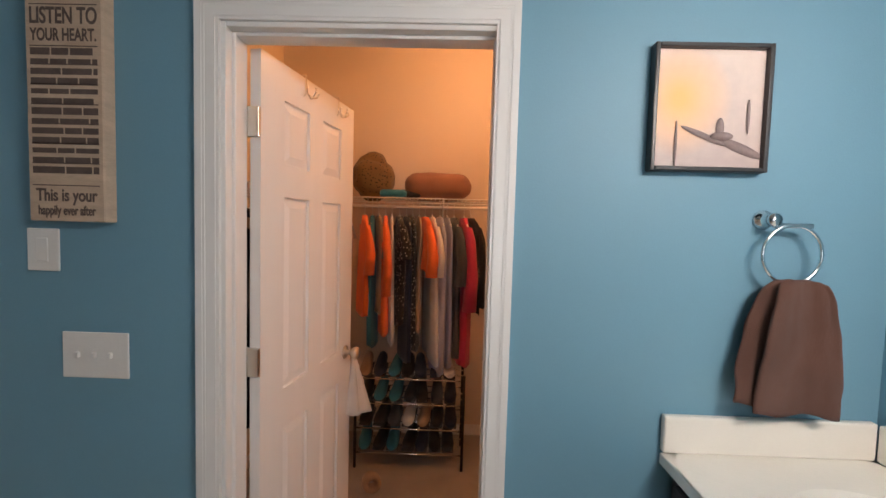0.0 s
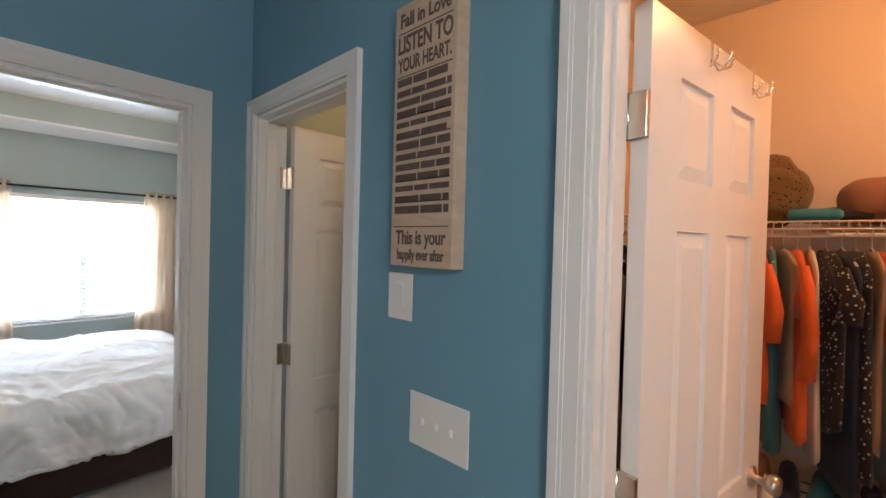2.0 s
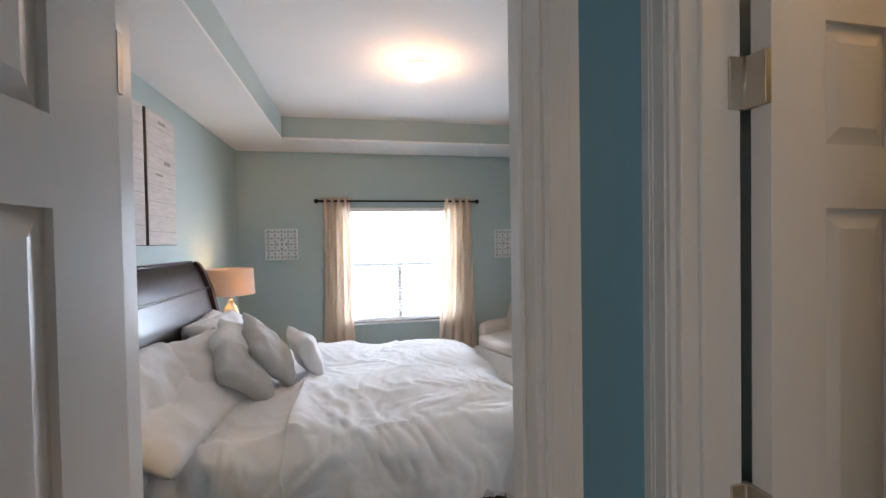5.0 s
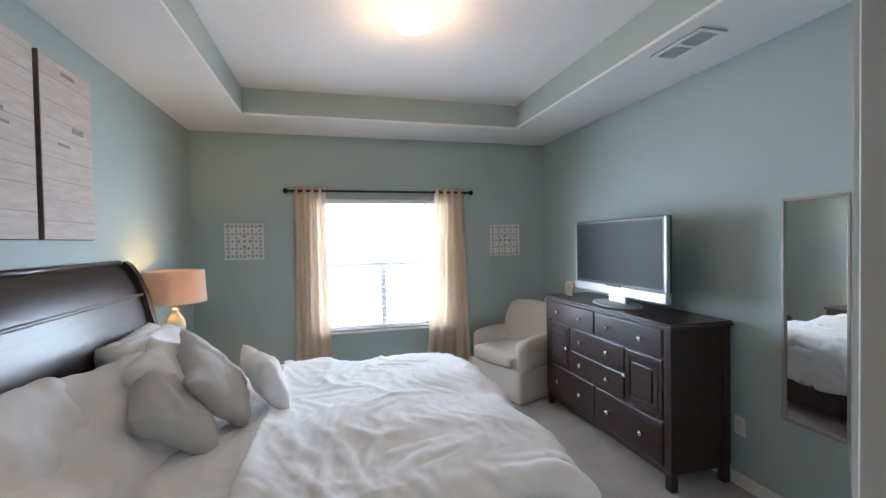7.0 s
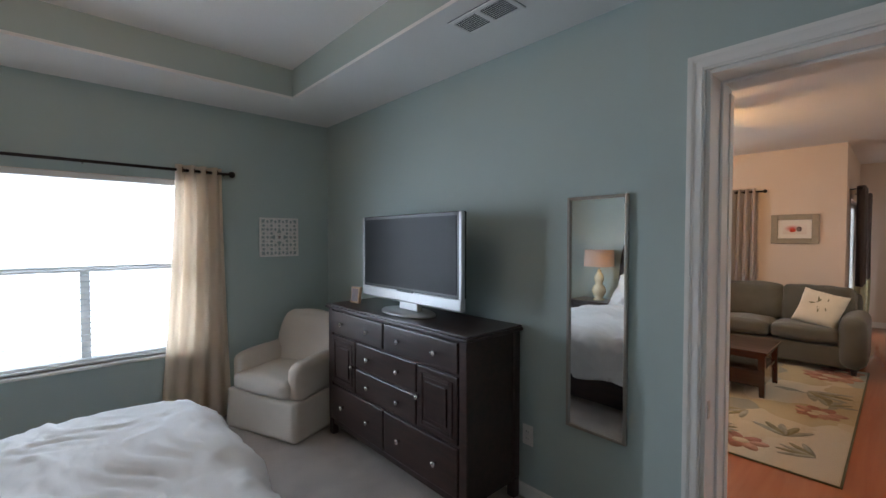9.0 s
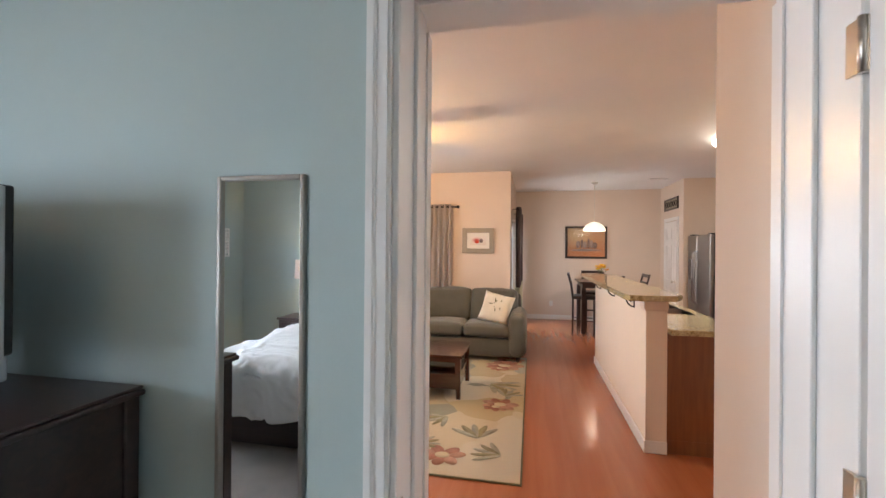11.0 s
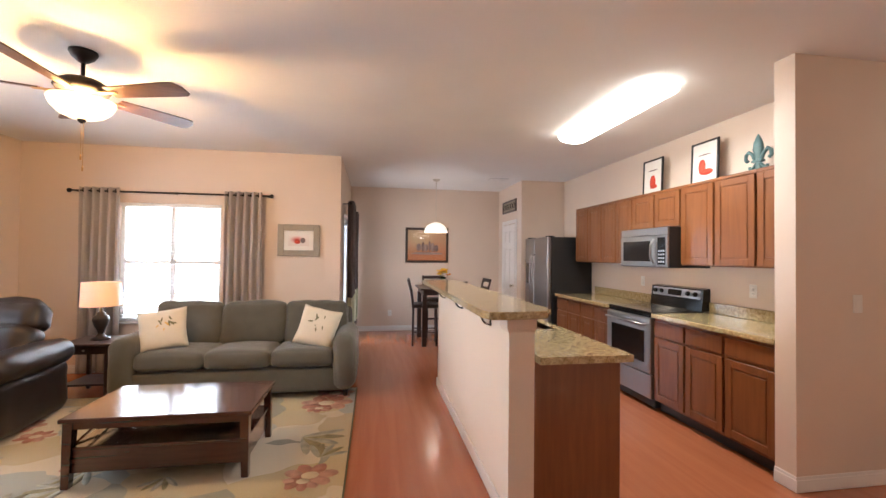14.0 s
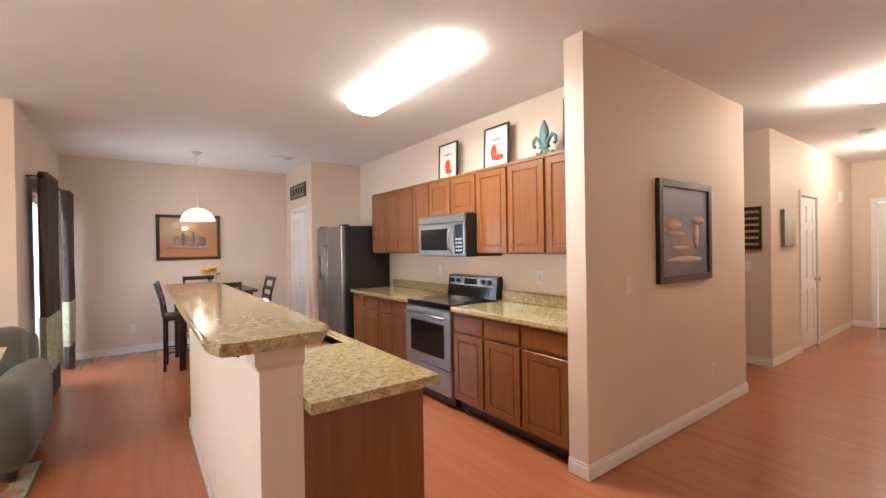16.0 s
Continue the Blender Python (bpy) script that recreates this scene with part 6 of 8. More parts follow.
def slip_chair():
    """A slipcovered club chair: sloped shoulders, rolled arms, loose seat cushion, plain skirt."""
    c = thing("armchair", "cream slipcovered armchair in the bedroom corner", "armchair", at=pose(-5.355, 2.590, 0.004, 0, 0, 21))
    w, d = 0.74, 0.62
    bm = bmesh.new()
    t = bmesh.new()
    soft_box(t, w, d, 0.30, 0.025, 10, 0.0, 0.006, 1, pose(0, 0, 0.150))
    for v in t.verts:
        flare = max(0, 0.20 - v.co.z)
        v.co.x *= 1 + 0.22 * flare + 0.05 * flare * math.sin(v.co.y * 22)
        v.co.y *= 1 + 0.22 * flare + 0.05 * flare * math.sin(v.co.x * 22)
    pour(bm, t)
    part("skirted_base", bm, M_SLIP, c)
    bm = bmesh.new()
    soft_box(bm, w - 0.16, d - 0.08, 0.14, 0.05, 12, 0.022, 0.006, 2, pose(0, -0.055, 0.372, 2))
    part("seat_cushion", bm, M_SLIP, c)
    for s in (-1, 1):
        bm = bmesh.new()
        t = bmesh.new()
        soft_box(t, 0.14, d - 0.08, 0.30, 0.065, 12, 0.008, 0.007, 3 + s, pose(0, 0, 0.43))
        for v in t.verts:
            v.co.z -= 0.05 * max(0, -v.co.y / d)
            v.co.x += s * 0.02 * max(0, v.co.z - 0.42) / 0.15
        pour(bm, t, pose(s * (w / 2 - 0.075), 0.0, 0))
        part("arm", bm, M_SLIP, c)
    bm = bmesh.new()
    t = bmesh.new()
    soft_box(t, w - 0.08, 0.17, 0.58, 0.06, 14, 0.03, 0.008, 7)
    for v in t.verts:
        k = max(0, (v.co.z - 0.06) / 0.23)
        v.co.x *= 1 - 0.20 * k ** 1.6
    pour(bm, t, pose(0, 0.225, 0.555, -13))
    part("back", bm, M_SLIP, c)
    for s in (-1, 1):
        bm = bmesh.new()
        tube(bm, [(s * (w / 2 - 0.135), -d / 2 + 0.03, 0.30), (s * (w / 2 - 0.135), d / 2 - 0.16, 0.31)], 0.005, 6)
        part("piping", bm, M_SLIP, c)


slip_chair()


def ceiling_vent(label, at, w, h, n):
    v = thing("ceiling_vent", label, "air vent", "ceiling vents", at)
    # dark grey sheet put in for the shade between the louvres
    bm = bmesh.new()
    box(bm, -w / 2, -h / 2, -0.003, w / 2, h / 2, -0.0005)
    part("shade_backing", bm, M_VENTDARK, v)
    bm = bmesh.new()
    f = 0.022
    for a in ((-w / 2, -h / 2, -w / 2 + f, h / 2), (w / 2 - f, -h / 2, w / 2, h / 2), (-w / 2 + f, -h / 2, w / 2 - f, -h / 2 + f), (-w / 2 + f, h / 2 - f, w / 2 - f, h / 2), (-0.012, -h / 2 + f, 0.012, h / 2 - f)):
        box(bm, a[0], a[1], -0.012, a[2], a[3], -0.0035, 0.002, 1)
    part("frame", bm, M_TRIM, v)
    bm = bmesh.new()
    box(bm, -w / 2 + f, -0.0045, -0.001, -0.012, 0.0045, 0.001)
    me = mesh_of(bm, M_TRIM, "louvre")
    for s in (0, 1):
        for k in range(n):
            y = -h / 2 + f + (h - 2 * f) * (k + 0.5) / n
            ob = new("louvre", me)
            ob.parent = v
            ob.matrix_basis = pose(s * (w / 2 - f + 0.012), y, -0.0095, 38)


M_VENTDARK = mat("vent_shadow_grey", (0.10, 0.10, 0.10), 0.8)
ceiling_vent("white louvred supply vent in the lowered ceiling border", pose(-3.365, 2.755, SOF), 0.36, 0.17, 9)
ceiling_vent("white louvred vent in the dining ceiling", pose(0.02, 9.9, H), 0.30, 0.15, 8)


# ---- living room ----
M_SOFA = mat("olive_grey_chenille", (0.092, 0.088, 0.070), 0.92, spread=0.14, scale=8, fine=420, bump=0.35, sheen=0.35)
M_LEATHER = mat("dark_brown_leather", (0.020, 0.013, 0.011), 0.34, spread=0.25, scale=14, fine=190, bump=0.18)
M_CUSHION = mat("cream_woven_cushion", (0.68, 0.62, 0.50), 0.9, spread=0.06, scale=9, fine=380, bump=0.25)
M_LEAFGREEN = mat("printed_olive_leaf", (0.16, 0.16, 0.08), 0.9, spread=0.2)
M_FLOWER = mat("printed_yellow_flower", (0.62, 0.40, 0.10), 0.9, spread=0.2)
M_LIVCURT = translucent(mat("taupe_striped_curtain", (0.50, 0.44, 0.40), 0.7, spread=0.10, scale=4, fine=260, bump=0.15, sheen=0.3, stretch=(8, 8, 0.3)), 0.25)
M_DARKCURT = mat("dark_brown_curtain", (0.055, 0.034, 0.028), 0.8, spread=0.15, scale=4, fine=240, bump=0.15, sheen=0.2)
M_BAND = translucent(mat("pale_patterned_cotton", (0.60, 0.60, 0.40), 0.8, spread=0.35, scale=24, fine=120, bump=0.1), 0.4)
M_GREYFRAME = mat("weathered_grey_frame", (0.30, 0.26, 0.20), 0.6, spread=0.2, scale=20, stretch=(1, 1, 6))
M_PAPER = mat("ivory_paper", (0.78, 0.74, 0.68), 0.8, spread=0.03)
M_REDPRINT = mat("red_print", (0.70, 0.075, 0.035), 0.7, spread=0.15)
M_BROWNFRAME = wood("dark_brown_frame", (0.014, 0.007, 0.004), (0.05, 0.022, 0.012), 0.3, 0.3)
M_WARMSHADE = glow("lit_amber_lampshade", (1.0, 0.42, 0.08), 1.1, 0.40)
M_FANGLASS = glow("lit_amber_glass_bowl", (1.0, 0.66, 0.30), 5.0)
M_FANBLADE = wood("walnut_fan_blade", (0.055, 0.024, 0.015), (0.11, 0.052, 0.034), 0.35, 0.2, (10, 1, 1))
M_TUBEGLASS = glow("lit_fluorescent_diffuser", (1.0, 0.95, 0.80), 16.0)
M_STEEL = mat("brushed_stainless_steel", (0.36, 0.35, 0.345), 0.34, 1.0, spread=0.06, scale=5, fine=160, bump=0.03, stretch=(1, 30, 1))
M_BLACKGLOSS = mat("black_gloss_enamel", (0.008, 0.008, 0.009), 0.12, spread=0.1, bump=0)
M_BLACKSIDE = mat("textured_black_steel", (0.010, 0.010, 0.011), 0.42, spread=0.15, fine=300, bump=0.12)
M_BACKSPLASH = mat("cream_splash_paint", (0.78, 0.70, 0.58), 0.4, spread=0.03)
# beige paint made paler, the window light on the half wall put into its colour
M_HALFWALL_LIT = mat("daylit_beige_paint", (0.78, 0.69, 0.59), 0.6, spread=0.03, scale=1.5, fine=260, bump=0.06)


def granite():
    """Speckled golden stone."""
    m = mat("golden_granite", (0.40, 0.30, 0.15), 0.10, bump=0.0, coat=0.4)
    nt = m.node_tree
    b = nt.nodes["Principled BSDF"]
    tc = nt.nodes.new("ShaderNodeTexCoord")
    n1, n2, vo = nt.nodes.new("ShaderNodeTexNoise"), nt.nodes.new("ShaderNodeTexNoise"), nt.nodes.new("ShaderNodeTexVoronoi")
    for n, s in ((n1, 34), (n2, 110), (vo, 120)):
        n.inputs["Scale"].default_value = s
        nt.links.new(tc.outputs["Object"], n.inputs["Vector"])
    n1.inputs["Detail"].default_value, n2.inputs["Detail"].default_value = 5, 4
    r1 = nt.nodes.new("ShaderNodeValToRGB")
    r1.color_ramp.elements[0].position, r1.color_ramp.elements[1].position = 0.36, 0.66
    r1.color_ramp.elements[0].color, r1.color_ramp.elements[1].color = (0.36, 0.265, 0.115, 1), (0.58, 0.47, 0.26, 1)
    r2 = nt.nodes.new("ShaderNodeValToRGB")
    r2.color_ramp.elements[0].position, r2.color_ramp.elements[1].position = 0.34, 0.50
    r2.color_ramp.elements[0].color, r2.color_ramp.elements[1].color = (0.22, 0.15, 0.085, 1), (1, 1, 1, 1)
    nt.links.new(n1.outputs["Fac"], r1.inputs[0])
    nt.links.new(n2.outputs["Fac"], r2.inputs[0])
    mx = nt.nodes.new("ShaderNodeMixRGB")
    mx.blend_type = 'MULTIPLY'
    mx.inputs[0].default_value = 0.55
    nt.links.new(r1.outputs[0], mx.inputs[1])
    nt.links.new(r2.outputs[0], mx.inputs[2])
    nt.links.new(mx.outputs[0], b.inputs["Base Color"])
    return m


M_GRANITE = granite()


def sofa():
    s = thing("sofa", "olive grey fabric three-seat sofa with rolled arms", "sofa", at=pose(-3.33, 7.88, 0.012))
    w, d = 2.26, 0.96
    bm = bmesh.new()
    soft_box(bm, w - 0.10, d - 0.10, 0.24, 0.03, 8, 0.004, 0.003, 1, pose(0, 0.01, 0.175))
    part("base", bm, M_SOFA, s)
    for x in (-w / 2 + 0.10, w / 2 - 0.10):
        for y in (-d / 2 + 0.10, d / 2 - 0.10):
            bm = bmesh.new()
            lathe(bm, [(0.022, 0), (0.030, 0.06)], 12, pose(x, y, 0))
            part("foot", bm, M_DARKWOOD, s)
    sw = (w - 0.44) / 3
    for k in (-1, 0, 1):
        bm = bmesh.new()
        soft_box(bm, sw - 0.008, 0.66, 0.17, 0.055, 12, 0.028, 0.006, 2 + k, pose(k * sw, -0.12, 0.385, -2))
        part("seat_cushion", bm, M_SOFA, s)
        bm = bmesh.new()
        soft_box(bm, sw + 0.062, 0.23, 0.46, 0.065, 14, 0.030, 0.016, 12 + k, pose(k * (sw + 0.058), 0.235, 0.648, -13, 0, 0))
        part("back_cushion", bm, M_SOFA, s)
    bm = bmesh.new()
    soft_box(bm, w - 0.16, 0.20, 0.78, 0.07, 10, 0.01, 0.004, 21, pose(0, d / 2 - 0.115, 0.44, -5))
    part("back_frame", bm, M_SOFA, s)
    for e in (-1, 1):
        bm = bmesh.new()
        soft_box(bm, 0.23, d - 0.04, 0.56, 0.10, 12, 0.014, 0.005, 30 + e, pose(e * (w / 2 - 0.115), -0.01, 0.345))
        part("arm", bm, M_SOFA, s)


sofa()


def scatter_cushion(label, place, turn, lean, seed, roll):
    c = thing("scatter_cushion", label, "cushion", "cushions on the sofa", pose(*place) @ pose(0, 0, 0, 0, 0, turn) @ pose(0, 0, 0, lean, roll, 0))
    bm = bmesh.new()
    pillow(bm, 0.43, 0.42, 0.15, 16, seed)
    part("cover", bm, M_CUSHION, c)
    rng = random.Random(seed)
    for k in range(9):
        a = rng.uniform(-0.9, 0.9) + math.pi / 2
        r = rng.uniform(0.02, 0.12)
        x, z = r * math.cos(a) * 1.2 + 0.01, -0.06 + r * math.sin(a) * 1.5
        bm = bmesh.new()
        t = bmesh.new()
        bmesh.ops.create_icosphere(t, subdivisions=1, radius=1.0)
        u, v = 2 * x / 0.43, 2 * z / 0.42
        yy = -0.075 * ((1 - u ** 4) * (1 - v ** 4)) ** 0.55
        pour(bm, t, pose(x, yy - 0.002, z, 0, math.degrees(a) + rng.uniform(-40, 40), 0) @ Matrix.Diagonal((0.034, 0.004, 0.009, 1)))
        part("printed_leaf", bm, M_FLOWER if k % 4 == 0 and seed == 3 else M_LEAFGREEN, c)


scatter_cushion("cream cushion with printed leaves and yellow flower", (-4.08, 7.68, 0.675), 12, -20, 3, -8)
scatter_cushion("cream cushion with printed olive leaves", (-2.60, 7.68, 0.675), -14, -20, 5, 12)


def loveseat():
    s = thing("recliner_loveseat", "dark brown leather reclining loveseat", "sofa", at=pose(-5.40, 7.00, 0.002, 0, 0, 4))
    w, d = 1.34, 0.98
    bm = bmesh.new()
    soft_box(bm, w - 0.3, d - 0.10, 0.36, 0.08, 10, 0.01, 0.008, 1, pose(0, 0, 0.19))
    part("base", bm, M_LEATHER, s)
    for k in (-1, 1):
        bm = bmesh.new()
        soft_box(bm, 0.52, 0.62, 0.24, 0.09, 12, 0.035, 0.012, 4 + k, pose(k * 0.262, -0.14, 0.43))
        part("seat_cushion", bm, M_LEATHER, s)
        bm = bmesh.new()
        soft_box(bm, 0.52, 0.14, 0.30, 0.06, 12, 0.02, 0.012, 6 + k, pose(k * 0.262, -0.455, 0.24))
        part("footrest", bm, M_LEATHER, s)
        bm = bmesh.new()
        soft_box(bm, 0.53, 0.30, 0.36, 0.11, 14, 0.04, 0.016, 8 + k, pose(k * 0.262, 0.22, 0.64, -16))
        part("lumbar_cushion", bm, M_LEATHER, s)
        bm = bmesh.new()
        soft_box(bm, 0.55, 0.26, 0.30, 0.11, 14, 0.04, 0.016, 10 + k, pose(k * 0.262, 0.32, 0.85, -16))
        part("head_cushion", bm, M_LEATHER, s)
        bm = bmesh.new()
        soft_box(bm, 0.22, d - 0.06, 0.46, 0.09, 12, 0.01, 0.010, 13 + k, pose(k * (w / 2 - 0.10), -0.02, 0.25))
        part("arm_panel", bm, M_LEATHER, s)
        bm = bmesh.new()
        soft_box(bm, 0.29, d - 0.10, 0.20, 0.095, 12, 0.015, 0.010, 15 + k, pose(k * (w / 2 - 0.06), -0.04, 0.56))
        part("rolled_arm", bm, M_LEATHER, s)


loveseat()


def coffee_table():
    t = thing("coffee_table", "polished mahogany coffee table with a lower shelf", "table", at=pose(-3.335, 6.30, 0.012))
    w, d, h = 1.09, 0.67, 0.425
    bm = bmesh.new()
    box(bm, -w / 2, -d / 2, h - 0.028, w / 2, d / 2, h, 0.008, 3)
    part("top", bm, M_TABLE, t)
    for x in (-1, 1):
        for y in (-1, 1):
            bm = bmesh.new()
            tt = bmesh.new()
            bmesh.ops.create_cube(tt, size=1.0)
            for v in tt.verts:
                k = 0.027 if v.co.z > 0 else 0.021
                cx, cy = x * (w / 2 - 0.045 + (0.0 if v.co.z > 0 else 0.008)), y * (d / 2 - 0.045 + (0.0 if v.co.z > 0 else 0.008))
                v.co = Vector((cx + math.copysign(k, v.co.x), cy + math.copysign(k, v.co.y), h - 0.028 if v.co.z > 0 else 0.0))
            pour(bm, tt)
            part("leg", bm, M_TABLE, t)
    for a in ((-w / 2 + 0.03, -d / 2 + 0.03, w / 2 - 0.03, -d / 2 + 0.05), (-w / 2 + 0.03, d / 2 - 0.05, w / 2 - 0.03, d / 2 - 0.03), (-w / 2 + 0.03, -d / 2 + 0.05, -w / 2 + 0.05, d / 2 - 0.05), (w / 2 - 0.05, -d / 2 + 0.05, w / 2 - 0.03, d / 2 - 0.05)):
        bm = bmesh.new()
        box(bm, a[0], a[1], h - 0.075, a[2], a[3], h - 0.028, 0.003, 1)
        part("apron", bm, M_TABLE, t)
    bm = bmesh.new()
    box(bm, -w / 2 + 0.03, -d / 2 + 0.03, 0.225, w / 2 - 0.03, d / 2 - 0.03, 0.245, 0.004, 2)
    part("shelf", bm, M_TABLE, t)
    for y in (-d / 2 + 0.04, d / 2 - 0.06):
        bm = bmesh.new()
        box(bm, -w / 2 + 0.05, y, 0.085, w / 2 - 0.05, y + 0.02, 0.226, 0.004, 1)
        part("drawer_front", bm, M_TABLE, t)
    for x in (-w / 2 + 0.04, w / 2 - 0.06):
        bm = bmesh.new()
        box(bm, x, -d / 2 + 0.06, 0.085, x + 0.02, d / 2 - 0.06, 0.226, 0.004, 1)
        part("side_panel", bm, M_TABLE, t)
    for s in (-1, 1):
        bm = bmesh.new()
        tube(bm, [(-w / 2 + 0.05, s * (d / 2 - 0.06), 0.245), (-w / 2 + 0.05, -s * (d / 2 - 0.06), h - 0.08)], 0.008, 6)
        part("cross_brace", bm, M_TABLE, t)


coffee_table()


def rug_mat():
    m = mat("floral_wool_rug", (0.55, 0.47, 0.33), 0.95, spread=0.1, fine=420, bump=0.7, sheen=0.2)
    nt = m.node_tree
    b = nt.nodes["Principled BSDF"]
    tc = nt.nodes.new("ShaderNodeTexCoord")
    wa = nt.nodes.new("ShaderNodeTexNoise")
    wa.inputs["Scale"].default_value = 2.0
    nt.links.new(tc.outputs["Object"], wa.inputs["Vector"])
    mixv = nt.nodes.new("ShaderNodeMixRGB")
    mixv.inputs[0].default_value = 0.30
    nt.links.new(tc.outputs["Object"], mixv.inputs[1])
    nt.links.new(wa.outputs["Color"], mixv.inputs[2])
    vo = nt.nodes.new("ShaderNodeTexVoronoi")
    vo.inputs["Scale"].default_value = 3.2
    nt.links.new(mixv.outputs[0], vo.inputs["Vector"])
    rp = nt.nodes.new("ShaderNodeValToRGB")
    rp.color_ramp.interpolation = 'CONSTANT'
    cols = ((0.0, (0.58, 0.49, 0.33)), (0.22, (0.46, 0.37, 0.21)), (0.38, (0.62, 0.54, 0.40)), (0.52, (0.27, 0.26, 0.19)), (0.64, (0.48, 0.38, 0.20)), (0.80, (0.36, 0.37, 0.31)))
    els = rp.color_ramp.elements
    els[0].position, els[0].color = cols[0][0], (*cols[0][1], 1)
    els[1].position, els[1].color = cols[1][0], (*cols[1][1], 1)
    for p, c in cols[2:]:
        e = els.new(p)
        e.color = (*c, 1)
    sep = nt.nodes.new("ShaderNodeSeparateColor")
    nt.links.new(vo.outputs["Color"], sep.inputs[0])
    nt.links.new(sep.outputs[0], rp.inputs[0])
    nt.links.new(rp.outputs[0], b.inputs["Base Color"])
    return m


def rug():
    r = thing("area_rug", "floral wool rug in cream, ochre, olive and red", "rug")
    bm = bmesh.new()
    box(bm, -5.25, 4.625, 0.001, -2.20, 7.75, 0.011, 0.004, 2)
    part("woven_field", bm, rug_mat(), r)
    bm = bmesh.new()
    for a in ((-5.262, 4.612, -5.25, 7.762), (-2.20, 4.612, -2.188, 7.762), (-5.25, 4.612, -2.20, 4.625), (-5.25, 7.75, -2.20, 7.762)):
        box(bm, a[0], a[1], 0.001, a[2], a[3], 0.009, 0.002, 1)
    part("binding", bm, M_OLIVEEDGE, r, "olive woven edge")
    rng = random.Random(11)
    spots = [(-2.46, 7.30, 0.26, 0), (-2.42, 5.95, 0.19, 0), (-3.25, 5.62, 0.16, 0), (-3.05, 5.05, 0.2, 0), (-4.3, 5.35, 0.2, 0), (-2.75, 4.88, 0.18, 0), (-4.75, 6.3, 0.22, 0), (-3.75, 4.9, 0.17, 0),
             (-2.85, 5.55, 0.2, 1), (-2.55, 5.20, 0.24, 1), (-2.55, 6.55, 0.3, 1), (-3.5, 5.25, 0.26, 1), (-3.3, 4.80, 0.22, 1), (-4.1, 5.75, 0.24, 1), (-2.35, 4.95, 0.2, 1), (-4.5, 4.95, 0.22, 1), (-2.40, 6.20, 0.2, 1)]
    spots += [(rng.uniform(-5.1, -2.4), rng.uniform(4.75, 7.6), rng.uniform(0.13, 0.22), k % 2) for k in range(26)]
    for x, y, s, kind in spots:
        if kind == 0:
            for q in range(7):
                a = 2 * math.pi * q / 7 + rng.random() * 0.3
                bm = bmesh.new()
                lathe(bm, [(1, 0), (1, 0.0012), (0, 0.0016)], 12, pose(x + 0.52 * s * math.cos(a), y + 0.40 * s * math.sin(a), 0.011, 0, 0, math.degrees(a)) @ Matrix.Diagonal((s * 0.44, s * 0.26, 1, 1)))
                part("woven_petal", bm, M_RUGRED if q % 3 else M_RUGPINK, r)
            bm = bmesh.new()
            lathe(bm, [(1, 0), (1, 0.0022), (0, 0.0026)], 14, pose(x, y, 0.0112) @ Matrix.Diagonal((s * 0.30, s * 0.24, 1, 1)))
            part("woven_flower_eye", bm, M_RUGCREAM, r)
        else:
            a0 = rng.uniform(0, 6.28)
            for q in range(5):
                a = a0 + (q - 2) * 0.42
                bm = bmesh.new()
                lathe(bm, [(1, 0), (1, 0.0010), (0, 0.0012)], 12, pose(x + 0.5 * s * math.cos(a), y + 0.5 * s * math.sin(a), 0.011 + 0.0003 * q, 0, 0, math.degrees(a)) @ Matrix.Diagonal((s * 0.55, s * 0.12, 1, 1)))
                part("woven_leaf", bm, (M_RUGOLIVE, M_RUGGREY)[(q + len(spots)) % 2], r)


M_OLIVEEDGE = mat("olive_binding", (0.13, 0.12, 0.06), 0.95, spread=0.1, fine=300, bump=0.4)
M_RUGRED = mat("rug_brick_red", (0.36, 0.165, 0.115), 0.95, spread=0.40, scale=16, fine=420, bump=0.5)
M_RUGPINK = mat("rug_dusty_pink", (0.46, 0.26, 0.19), 0.95, spread=0.40, scale=14, fine=420, bump=0.5)
M_RUGCREAM = mat("rug_cream", (0.62, 0.52, 0.36), 0.95, spread=0.1, fine=420, bump=0.5)
M_RUGOLIVE = mat("rug_dark_olive", (0.26, 0.23, 0.13), 0.95, spread=0.40, scale=14, fine=420, bump=0.5)
M_RUGGREY = mat("rug_sage_grey", (0.35, 0.34, 0.27), 0.95, spread=0.35, scale=14, fine=420, bump=0.5)
rug()


def side_table():
    t = thing("side_table", "small dark wooden side table between sofa and loveseat", "table", at=pose(-4.80, 7.93, 0.001))
    bm = bmesh.new()
    box(bm, -0.24, -0.24, 0.520, 0.24, 0.24, 0.545, 0.006, 2)
    part("top", bm, M_DARKWOOD, t)
    bm = bmesh.new()
    box(bm, -0.21, -0.21, 0.44, 0.21, 0.21, 0.519, 0.004, 1)
    d = part("drawer_box", bm, M_DARKWOOD, t)
    bm = bmesh.new()
    lathe(bm, [(0.006, 0), (0.012, 0.014), (0, 0.02)], 10, pose(0, -0.21, 0.48, 90))
    part("knob", bm, M_NICKEL, d)
    bm = bmesh.new()
    box(bm, -0.20, -0.20, 0.13, 0.20, 0.20, 0.148, 0.004, 1)
    part("lower_shelf", bm, M_DARKWOOD, t)
    for x in (-0.19, 0.19):
        for y in (-0.19, 0.19):
            bm = bmesh.new()
            box(bm, x - 0.017, y - 0.017, 0, x + 0.017, y + 0.017, 0.44, 0.003, 1)
            part("leg", bm, M_DARKWOOD, t)


side_table()
